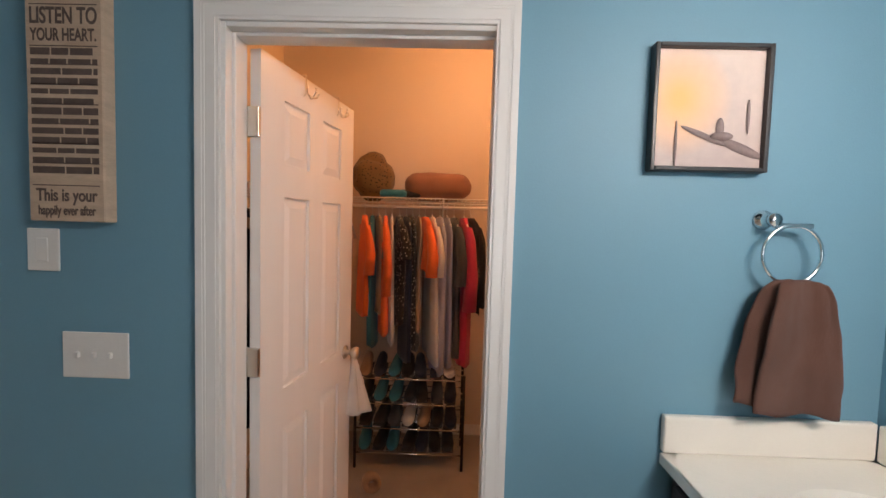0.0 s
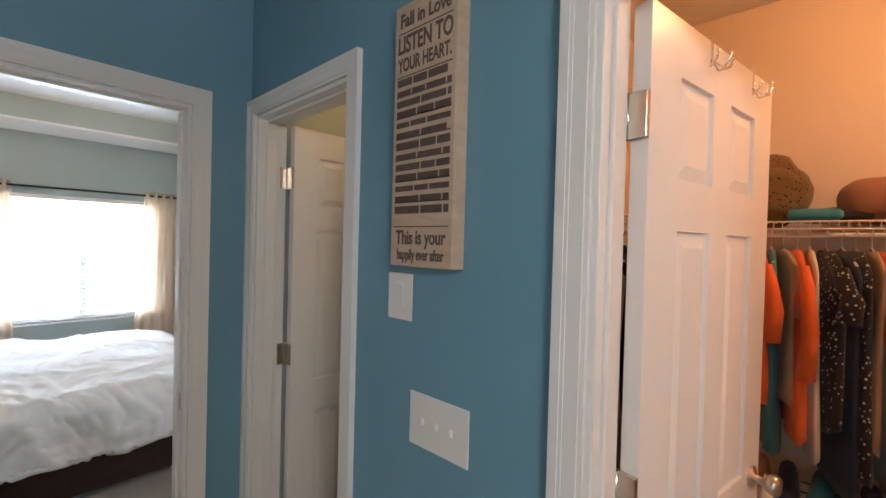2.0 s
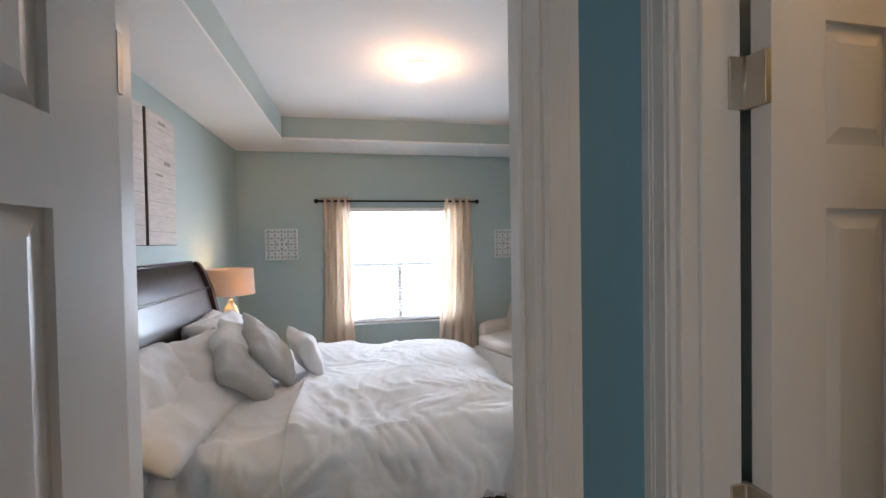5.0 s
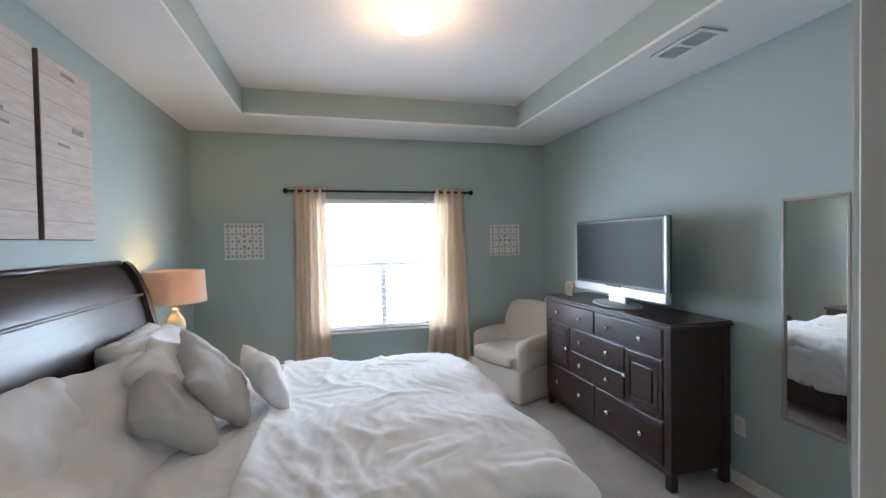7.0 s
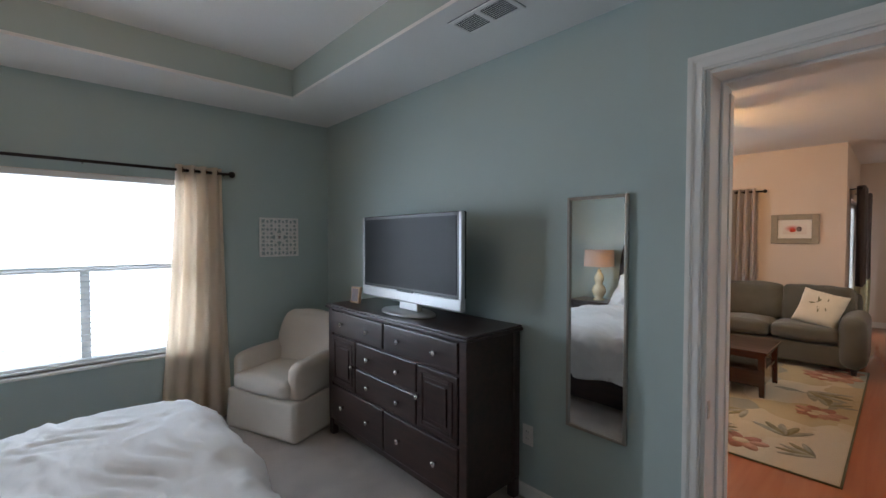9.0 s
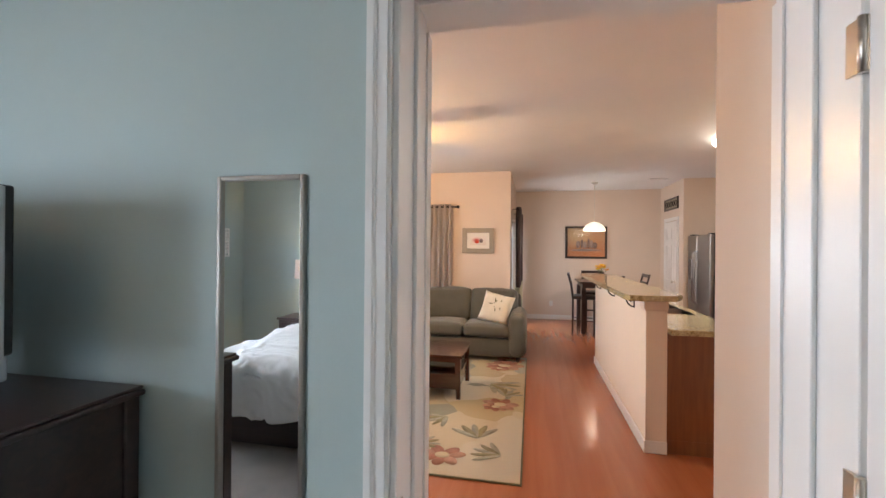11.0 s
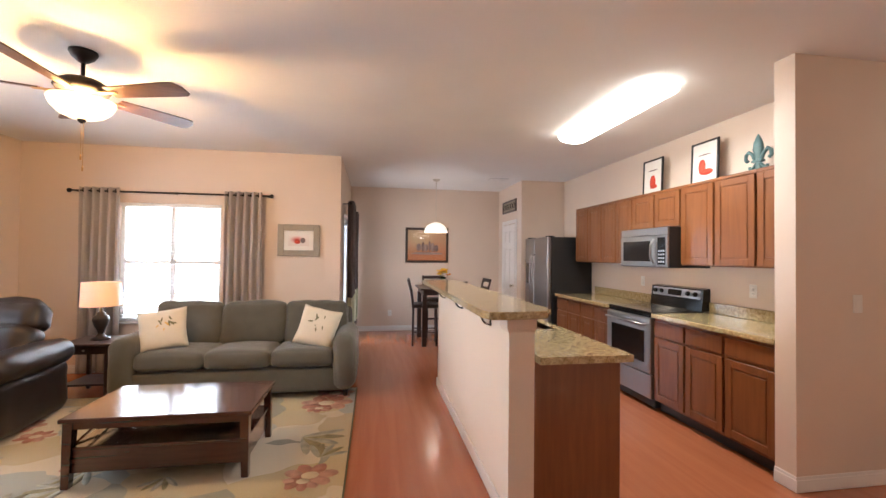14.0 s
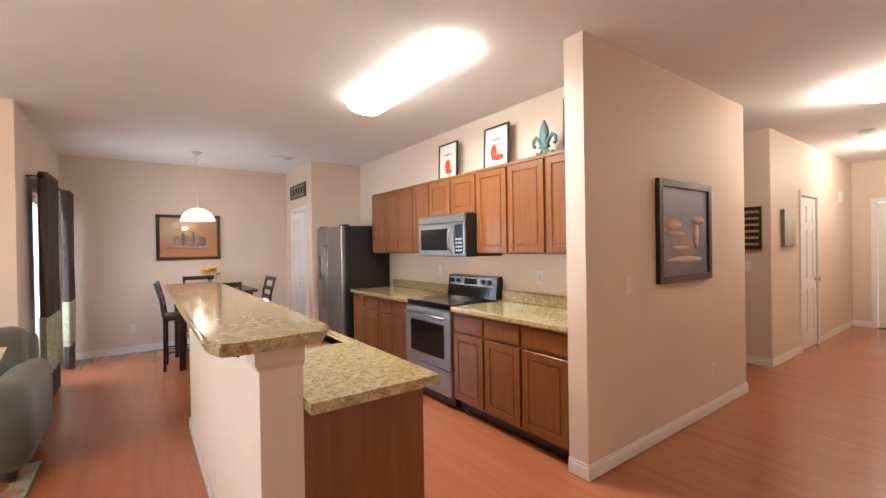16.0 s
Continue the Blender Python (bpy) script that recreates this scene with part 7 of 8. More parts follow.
URN = [(0.085, 0), (0.085, 0.015), (0.045, 0.03), (0.025, 0.06), (0.032, 0.09), (0.060, 0.15), (0.074, 0.20), (0.066, 0.235), (0.035, 0.255), (0.042, 0.27), (0.014, 0.285), (0.012, 0.33)]
table_lamp("table_lamp", "dark urn table lamp with a glowing amber shade", pose(-4.79, 7.95, 0.546), URN, (0.175, 0.165), (0.345, 0.585), M_LEATHER, M_WARMSHADE)

curtain_rod("bronze curtain rod above the living room window", 'y', YW - 0.085, -5.56, -3.31, 2.165, YW)
sheet_curtain("curtain", "taupe striped grommet curtain beside the living room window", 'y', YW - 0.085, -5.45, -5.02, -5.46, -5.01, 0.03, 2.21, 5, 0.038, M_LIVCURT)
sheet_curtain("curtain", "taupe striped grommet curtain beside the living room window", 'y', YW - 0.085, -3.86, -3.42, -3.87, -3.41, 0.03, 2.21, 5, 0.038, M_LIVCURT)
curtain_rod("bronze curtain rod above the side window", 'x', XS + 0.085, 5.25, 7.85, 2.165, XS)
sheet_curtain("curtain", "taupe striped grommet curtain beside the side window", 'x', XS + 0.085, 7.32, 7.78, 7.31, 7.79, 0.03, 2.21, 5, 0.038, M_LIVCURT)
sheet_curtain("curtain", "taupe striped grommet curtain beside the side window", 'x', XS + 0.085, 5.32, 5.78, 5.31, 5.79, 0.03, 2.21, 5, 0.038, M_LIVCURT)
curtain_rod("bronze curtain rod above the patio door", 'x', -2.36, 9.10, 11.08, 2.16, -2.47, 0.013)
sheet_curtain("curtain", "dark brown curtain beside the patio door", 'x', -2.36, 9.12, 9.80, 9.08, 9.84, 0.02, 2.20, 5, 0.045, M_DARKCURT, band=(0.26, 0.88, M_BAND))
sheet_curtain("curtain", "dark brown curtain on the far side of the patio door", 'x', -2.36, 10.60, 11.02, 10.58, 11.06, 0.02, 2.20, 5, 0.045, M_DARKCURT, band=(0.26, 0.88, M_BAND))


def patio_door():
    d = tagged(thing("door_patio", "white sliding glass patio door", "door"), kind="structure")
    for a in ((9.45, 9.52), (10.19, 10.26), (10.93, 11.0)):
        bm = bmesh.new()
        box(bm, -2.58, a[0], 0.0, -2.52, a[1], 2.05, 0.004, 1)
        part("door_stile", bm, M_TRIM, d)
    for z in ((0.0, 0.09), (1.97, 2.05)):
        bm = bmesh.new()
        box(bm, -2.578, 9.52, z[0], -2.522, 10.93, z[1], 0.004, 1)
        part("door_rail", bm, M_TRIM, d)
    for a in ((9.52, 10.19), (10.26, 10.93)):
        bm = bmesh.new()
        box(bm, -2.552, a[0], 0.09, -2.548, a[1], 1.97)
        p = part("pane", bm, M_GLASS, d)
        p.visible_shadow = False


patio_door()


def fan():
    f = thing("ceiling_fan", "bronze five-blade ceiling fan with a lit amber bowl", "ceiling fan", at=pose(-3.90, 6.15, H))
    bm = bmesh.new()
    lathe(bm, [(0.075, 0), (0.078, -0.012), (0.060, -0.045), (0.030, -0.070), (0.014, -0.078)], 28)
    part("canopy", bm, M_BLACKM, f)
    bm = bmesh.new()
    tube(bm, [(0, 0, -0.07), (0, 0, -0.20)], 0.012, 10)
    part("downrod", bm, M_BLACKM, f)
    bm = bmesh.new()
    lathe(bm, [(0.03, -0.175), (0.10, -0.19), (0.138, -0.215), (0.150, -0.245), (0.135, -0.266), (0.08, -0.276), (0.050, -0.290), (0.045, -0.322)], 32)
    part("motor_housing", bm, M_BLACKM, f)
    bm = bmesh.new()
    lathe(bm, [(0.176, -0.318), (0.178, -0.328), (0.160, -0.370), (0.118, -0.412), (0.062, -0.436), (0.0, -0.444)], 32, cap=False)
    o = part("glass_bowl", bm, M_FANGLASS, f, "lit amber glass bowl")
    o.visible_shadow = False
    bm = bmesh.new()
    lathe(bm, [(0.026, -0.436), (0.022, -0.454), (0.008, -0.468), (0, -0.470)], 14)
    part("finial", bm, M_BLACKM, f)
    for dx in (0.0, 0.012):
        bm = bmesh.new()
        tube(bm, [(dx, -0.004, -0.458), (dx, -0.004, -0.67 - 6 * dx)], 0.0016, 5)
        lathe(bm, [(0.003, 0), (0.006, -0.015), (0.004, -0.035), (0, -0.037)], 8, pose(dx, -0.004, -0.67 - 6 * dx))
        part("pull_chain", bm, M_BRASS, f)
    for k in range(5):
        a = 72 * k + 55
        bm = bmesh.new()
        box(bm, 0.12, -0.018, -0.284, 0.25, 0.018, -0.277, 0.003, 1, pose(0, 0, 0, 0, 0, a))
        br = part("blade_arm", bm, M_BRASS, f)
        bm = bmesh.new()
        t = bmesh.new()
        pts = [(0.20, -0.055), (0.63, -0.072), (0.69, -0.066), (0.72, -0.02), (0.72, 0.055), (0.695, 0.072), (0.63, 0.072), (0.20, 0.055)]
        for z in (-0.004, 0.004):
            vs = [t.verts.new((x, y, z)) for x, y in pts]
            t.faces.new(vs)
        t.verts.ensure_lookup_table()
        n = len(pts)
        for q in range(n):
            t.faces.new((t.verts[q], t.verts[(q + 1) % n], t.verts[n + (q + 1) % n], t.verts[n + q]))
        pour(bm, t, pose(0, 0, -0.275, 0, 0, a) @ pose(0, 0, 0, -13, 0, 0))
        part("blade", bm, M_FANBLADE, br)


fan()
A_FLORAL = gradient_picture("red_flower_print", (0.70, 0.62, 0.56), (0.80, 0.74, 0.70), (0.55, 0.05, 0.04), (0.40, 0.55), 0.35)
framed_picture("picture", "small flower print in a wide weathered grey frame", 0.515, 0.405, pose(-2.985, YW, 1.618), 0.075, 0.035, M_GREYFRAME, A_FLORAL, 0.055, M_PAPER,
               shapes=((0.05, 0.0, 0.06, 0.07, A_DARKSHAPE), (-0.02, -0.02, 0.07, 0.05, M_REDPRINT)))
A_BEACH = gradient_picture("teal_landscape_print", (0.42, 0.36, 0.22), (0.10, 0.26, 0.28), (0.55, 0.45, 0.28), (0.5, 0.2), 0.4)
framed_picture("picture", "landscape print in a dark frame on the side wall", 0.50, 0.46, pose(XS, 8.18, 1.655, 0, 0, 90), 0.05, 0.03, M_BROWNFRAME, A_BEACH, 0.04, M_GREYFRAME)
A_DINING = gradient_picture("sepia_town_print", (0.42, 0.13, 0.035), (0.36, 0.23, 0.13), (0.52, 0.36, 0.20), (0.25, 0.75), 0.5)
framed_picture("picture", "sepia street scene in a dark wooden frame", 0.835, 0.675, pose(-1.018, 11.20, 1.642), 0.045, 0.035, M_BROWNFRAME, A_DINING, glazed=True,
               shapes=((-0.16, -0.04, 0.09, 0.15, A_PIER), (-0.08, -0.03, 0.06, 0.19, A_DARKSHAPE), (-0.02, -0.05, 0.08, 0.15, A_PIER), (0.05, -0.02, 0.05, 0.22, A_DARKSHAPE), (0.11, -0.04, 0.07, 0.18, A_PIER), (0.18, -0.06, 0.09, 0.14, A_DARKSHAPE), (0.0, -0.16, 0.62, 0.05, A_PIER)))
A_GREYART = gradient_picture("grey_abstract_print", (0.17, 0.18, 0.22), (0.34, 0.36, 0.44), (0.40, 0.30, 0.26), (0.5, 0.35), 0.30)
C_PALE = mat("printed_pale_peach", (0.56, 0.40, 0.30), 0.7, spread=0.1)
framed_picture("picture", "large grey and peach print in a dark wooden frame", 0.86, 0.77, pose(1.818, 5.335, 1.527), 0.055, 0.035, M_BROWNFRAME, A_GREYART,
               shapes=((-0.20, 0.05, 0.26, 0.09, C_PALE), (-0.16, -0.02, 0.30, 0.05, C_PALE), (0.17, -0.02, 0.10, 0.24, C_PALE), (0.20, 0.09, 0.24, 0.07, C_PALE), (-0.02, -0.22, 0.60, 0.06, C_PALE), (-0.1, -0.13, 0.3, 0.04, C_PALE)))


# ---- island ----
def island():
    w = thing("half_wall", "beige painted half wall under the breakfast bar", "half wall")
    x0, x1, y0, y1 = -1.315, -1.172, 5.268, 7.735
    bm = bmesh.new()
    box(bm, x0, y0, 0, x1, y1, 1.108)
    part("plaster_wall", bm, M_HALFWALL_LIT, w)
    bm = bmesh.new()
    box(bm, x0 - 0.010, y0 - 0.010, 1.035, x1 + 0.004, y0 + 0.12, 1.050, 0.003, 1)
    box(bm, x0 - 0.018, y0 - 0.018, 1.050, x1 + 0.006, y0 + 0.12, 1.107, 0.005, 2)
    part("capital_moulding", bm, M_BEIGE, w)
    bm = bmesh.new()
    for a in ((x0 - T, y0 - T, x0, y1), (x0, y0 - T, x1, y0), (x0 - T, y1, x1, y1 + T)):
        box(bm, a[0], a[1], 0.001, a[2], a[3], 0.09, 0.003, 1)
    part("skirting_board", bm, M_TRIM, w)
    bar = thing("breakfast_bar", "golden granite breakfast bar slab", "countertop")
    bm = bmesh.new()
    t = bmesh.new()
    pts = [(-1.465, 5.30), (-1.440, 5.215), (-1.36, 5.200), (-1.115, 5.225), (-1.045, 5.35), (-1.045, 8.14), (-1.465, 8.14)]
    for z in (1.109, 1.150):
        t.faces.new([t.verts.new((x, y, z)) for x, y in pts])
    t.verts.ensure_lookup_table()
    n = len(pts)
    for q in range(n):
        t.faces.new((t.verts[q], t.verts[(q + 1) % n], t.verts[n + (q + 1) % n], t.verts[n + q]))
    bmesh.ops.recalc_face_normals(t, faces=t.faces[:])
    bmesh.ops.bevel(t, geom=[e for e in t.edges if abs(e.verts[0].co.z - e.verts[1].co.z) < 1e-4], offset=0.008, segments=2, affect='EDGES')
    pour(bm, t)
    part("slab", bm, M_GRANITE, bar)
    for k, y in enumerate((5.62, 6.45, 7.28)):
        b = thing("bar_bracket", "black scrolled iron bracket under the bar top", "bracket", "brackets under the bar")
        bm = bmesh.new()
        box(bm, x0 - 0.008, y - 0.010, 1.010, x0 - 0.0005, y + 0.010, 1.108, 0.002, 1)
        part("upright", bm, M_BLACKM, b)
        bm = bmesh.new()
        box(bm, x0 - 0.085, y - 0.012, 1.100, x0 - 0.008, y + 0.012, 1.108, 0.002, 1)
        part("top_arm", bm, M_BLACKM, b)
        bm = bmesh.new()
        tube(bm, [(x0 - 0.006 - 0.060 * math.sin(a), y, 1.018 + 0.078 * (1 - math.cos(a))) for a in [math.pi / 2 * q / 8 for q in range(9)]], 0.006, 6)
        tube(bm, [(x0 - 0.028 + 0.013 * math.cos(a), y, 1.075 + 0.013 * math.sin(a)) for a in [2 * math.pi * q / 12 for q in range(12)]], 0.005, 6, True)
        part("scroll", bm, M_BLACKM, b)
    c = thing("island_cabinet", "cherry stained island base cabinet with a plain end", "cabinet")
    cy0, cy1, cx1 = 5.29, 7.735, -0.668
    bm = bmesh.new()
    box(bm, x1, cy0, 0.10, cx1, cy1, 0.874, 0.002, 1)
    part("body", bm, M_CABINET, c)
    bm = bmesh.new()
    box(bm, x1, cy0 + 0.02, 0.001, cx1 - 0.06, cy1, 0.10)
    part("toe_kick", bm, M_CABSHADE, c)
    bm = bmesh.new()
    box(bm, x1, cy0 - 0.012, 0.001, cx1 - 0.06, cy0 - 0.001, 0.10, 0.002, 1)
    box(bm, x1, cy0 - 0.012, 0.10, cx1 + 0.004, cy0 - 0.001, 0.872, 0.002, 1)
    part("end_panel", bm, M_CABINET, c)
    for k in range(4):
        a = cy0 + 0.02 + k * 0.605
        bm = bmesh.new()
        box(bm, cx1, a + 0.01, 0.13, cx1 + 0.018, a + 0.595, 0.69, 0.004, 1)
        part("door", bm, M_CABINET, c)
        bm = bmesh.new()
        box(bm, cx1, a + 0.01, 0.71, cx1 + 0.018, a + 0.595, 0.85, 0.004, 1)
        part("drawer", bm, M_CABINET, c)
    top = thing("island_worktop", "golden granite island worktop with a steel sink", "countertop")
    wx0, wx1, wy0, wy1 = -1.170, -0.640, 5.190, 7.80
    sx0, sx1, sy0, sy1 = -1.08, -0.72, 6.00, 6.78
    bm = bmesh.new()
    for a in ((wx0, wy0, wx1, sy0), (wx0, sy1, wx1, wy1), (wx0, sy0, sx0, sy1), (sx1, sy0, wx1, sy1)):
        box(bm, a[0], a[1], 0.876, a[2], a[3], 0.915)
    bmesh.ops.remove_doubles(bm, verts=bm.verts[:], dist=1e-4)
    part("slab", bm, M_GRANITE, top)
    for a, b in ((sy0, 6.37), (6.41, sy1)):
        bm = bmesh.new()
        box(bm, sx0, a, 0.735, sx1, b, 0.740)
        for q in ((sx0 - 0.004, a, sx0, b), (sx1, a, sx1 + 0.004, b), (sx0, a - 0.004, sx1, a), (sx0, b, sx1, b + 0.004)):
            box(bm, q[0], q[1], 0.735, q[2], q[3], 0.912)
        part("sink_bowl", bm, M_STEEL, top, "stainless steel sink bowl")
    f = thing("kitchen_faucet", "chrome kitchen faucet behind the sink", "faucet")
    bm = bmesh.new()
    lathe(bm, [(0.026, 0), (0.026, 0.008), (0.016, 0.02), (0.015, 0.10)], 16, pose(-1.118, 6.52, 0.915))
    part("base", bm, M_CHROME, f)
    bm = bmesh.new()
    tube(bm, [(-1.118, 6.52, 1.0), (-1.118, 6.52, 1.08), (-1.09, 6.52, 1.125), (-1.03, 6.52, 1.135), (-0.975, 6.52, 1.105), (-0.965, 6.52, 1.07)], 0.011, 10)
    part("spout", bm, M_CHROME, f)


island()


# ---- kitchen ----
def cab_door(bm_parent, x, y0, y1, z0, z1, parent, name="door", material=None, arch=False):
    """A framed door that faces -x, standing on the plane x."""
    material = material or M_CABINET
    f = 0.055
    d = None
    bm = bmesh.new()
    box(bm, x - 0.012, y0 + f - 0.004, z0 + f - 0.004, x, y1 - f + 0.004, z1 - f + 0.004)
    d = part(name, bm, material, parent)
    for a in ((y0, z0, y0 + f, z1), (y1 - f, z0, y1, z1), (y0 + f, z0, y1 - f, z0 + f), (y0 + f, z1 - f, y1 - f, z1)):
        bm = bmesh.new()
        box(bm, x - 0.020, a[0], a[1], x, a[2], a[3], 0.0025, 1)
        part("frame_rail", bm, material, d)
    bm = bmesh.new()
    g = f + 0.012
    box(bm, x - 0.0165, y0 + g, z0 + g, x - 0.0118, y1 - g, z1 - g, 0.004, 1)
    part("raised_field", bm, material, d)
    return d


def upper_cabinet(label, y0, y1, z0, z1, doors):
    c = thing("wall_cabinet", label, "cabinet", "upper kitchen cabinets")
    bm = bmesh.new()
    box(bm, 0.885, y0 + 0.0005, z0, 1.199, y1 - 0.0005, z1, 0.001, 1)
    part("body", bm, M_CABINET, c)
    bm = bmesh.new()
    box(bm, 0.872, y0 + 0.0005, z1 - 0.022, 0.884, y1 - 0.0005, z1 + 0.006, 0.003, 1)
    part("top_moulding", bm, M_CABINET, c)
    w = (y1 - y0) / doors
    for k in range(doors):
        cab_door(None, 0.884, y0 + k * w + 0.012, y0 + (k + 1) * w - 0.012, z0 + 0.012, z1 - 0.028, c)
    return c


upper_cabinet("cherry wall cabinet with two narrow doors", 8.13, 8.83, 1.37, 2.13, 2)
upper_cabinet("cherry wall cabinet with two narrow doors", 7.478, 8.13, 1.37, 2.13, 2)
upper_cabinet("short cherry wall cabinet over the microwave", 6.713, 7.478, 1.745, 2.13, 2)
upper_cabinet("cherry wall cabinet with two doors", 5.905, 6.713, 1.37, 2.13, 2)
upper_cabinet("narrow cherry wall cabinet at the kitchen end", 5.48, 5.905, 1.37, 2.13, 1)


def base_cabinet(label, y0, y1, doors, material):
    c = thing("base_cabinet", label, "cabinet", "kitchen base cabinets")
    X = 0.600
    bm = bmesh.new()
    box(bm, X, y0 + 0.0005, 0.10, 1.199, y1 - 0.0005, 0.874, 0.001, 1)
    part("body", bm, material, c)
    # toe kick coloured black, much darker than the doors
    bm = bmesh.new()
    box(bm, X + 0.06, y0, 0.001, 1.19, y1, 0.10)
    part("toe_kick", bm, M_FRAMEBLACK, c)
    w = (y1 - y0) / doors
    for k in range(doors):
        a, b = y0 + k * w + 0.014, y0 + (k + 1) * w - 0.014
        cab_door(None, X, a, b, 0.125, 0.690, c, material=material)
        bm = bmesh.new()
        box(bm, X - 0.020, a, 0.715, X, b, 0.850, 0.004, 2)
        part("drawer", bm, material, c)
    return c


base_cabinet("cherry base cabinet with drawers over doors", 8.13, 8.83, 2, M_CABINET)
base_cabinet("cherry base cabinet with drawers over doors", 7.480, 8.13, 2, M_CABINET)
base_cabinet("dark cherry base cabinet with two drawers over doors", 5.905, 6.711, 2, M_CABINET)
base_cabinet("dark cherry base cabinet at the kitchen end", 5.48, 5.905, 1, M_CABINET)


def worktop(label, y0, y1):
    w = thing("worktop", label, "countertop", "granite worktops")
    bm = bmesh.new()
    box(bm, 0.555, y0, 0.876, 1.198, y1, 0.915, 0.006, 2)
    part("slab", bm, M_GRANITE, w)
    bm = bmesh.new()
    box(bm, 1.176, y0, 0.916, 1.198, y1, 1.015, 0.004, 1)
    part("upstand", bm, M_GRANITE, w)


worktop("golden granite worktop beside the range", 7.481, 8.84)
worktop("golden granite worktop at the kitchen end", 5.478, 6.709)


def kitchen_range():
    r = thing("range", "stainless and black electric range", "stove")
    y0, y1 = 6.715, 7.475
    bm = bmesh.new()
    box(bm, 0.605, y0, 0.02, 1.195, y1, 0.905, 0.004, 1)
    part("body", bm, M_BLACKSIDE, r)
    bm = bmesh.new()
    box(bm, 0.580, y0 - 0.002, 0.906, 1.120, y1 + 0.002, 0.922, 0.005, 2)
    part("cooktop", bm, M_BLACKGLOSS, r, "black glass cooktop")
    for x, y, q in ((0.74, 6.90, 0.10), (0.74, 7.29, 0.08), (0.98, 6.90, 0.08), (0.98, 7.29, 0.10)):
        bm = bmesh.new()
        lathe(bm, [(q, 0), (q, 0.0008), (q - 0.006, 0.0008), (q - 0.006, 0)], 28, pose(x, y, 0.9222), cap=False)
        part("burner_ring", bm, M_VENTDARK, r)
    bm = bmesh.new()
    box(bm, 0.560, y0 + 0.004, 0.335, 0.604, y1 - 0.004, 0.865, 0.008, 2)
    d = part("oven_door", bm, M_STEEL, r)
    bm = bmesh.new()
    box(bm, 0.556, y0 + 0.10, 0.43, 0.561, y1 - 0.10, 0.735, 0.003, 1)
    part("oven_window", bm, M_BLACKGLOSS, d, "black glass oven window")
    bm = bmesh.new()
    tube(bm, [(0.520, y0 + 0.05, 0.800), (0.520, y1 - 0.05, 0.800)], 0.011, 10)
    for y in (y0 + 0.07, y1 - 0.07):
        tube(bm, [(0.520, y, 0.800), (0.561, y, 0.800)], 0.008, 8)
    part("handle", bm, M_STEEL, d, "steel bar handle")
    bm = bmesh.new()
    box(bm, 0.585, y0 + 0.002, 0.868, 0.604, y1 - 0.002, 0.905, 0.003, 1)
    part("front_trim", bm, M_BLACKGLOSS, r)
    bm = bmesh.new()
    box(bm, 0.565, y0 + 0.004, 0.10, 0.604, y1 - 0.004, 0.325, 0.008, 2)
    part("storage_drawer", bm, M_STEEL, r)
    bm = bmesh.new()
    t = bmesh.new()
    prof = [(1.10, 0.922), (1.125, 1.135), (1.196, 1.145), (1.196, 0.922)]
    a = [t.verts.new((x, y0, z)) for x, z in prof]
    b = [t.verts.new((x, y1, z)) for x, z in prof]
    for k in range(4):
        t.faces.new((a[k], a[(k + 1) % 4], b[(k + 1) % 4], b[k]))
    t.faces.new(a)
    t.faces.new(b[::-1])
    pour(bm, t)
    p = part("backguard", bm, M_BLACKGLOSS, r, "black backguard")
    bm = bmesh.new()
    box(bm, -0.004, y0 + 0.03, 0.015, 0.0, y1 - 0.03, 0.105, 0.002, 1, pose(1.112, 0, 1.020, 0, 6.7, 0))
    part("control_strip", bm, M_STEEL, p, "steel control strip")
    bm = bmesh.new()
    box(bm, -0.007, 7.00, 0.030, -0.0038, 7.20, 0.090, 0.001, 1, pose(1.112, 0, 1.020, 0, 6.7, 0))
    part("display", bm, M_BLACKGLOSS, p)
    for y in (6.80, 6.90, 7.29, 7.39):
        bm = bmesh.new()
        lathe(bm, [(0.024, 0), (0.022, 0.018), (0.018, 0.022), (0, 0.022)], 18, pose(1.110, y, 1.082, 0, -83, 0))
        part("knob", bm, M_BLACKGLOSS, p, "black control knob")


kitchen_range()


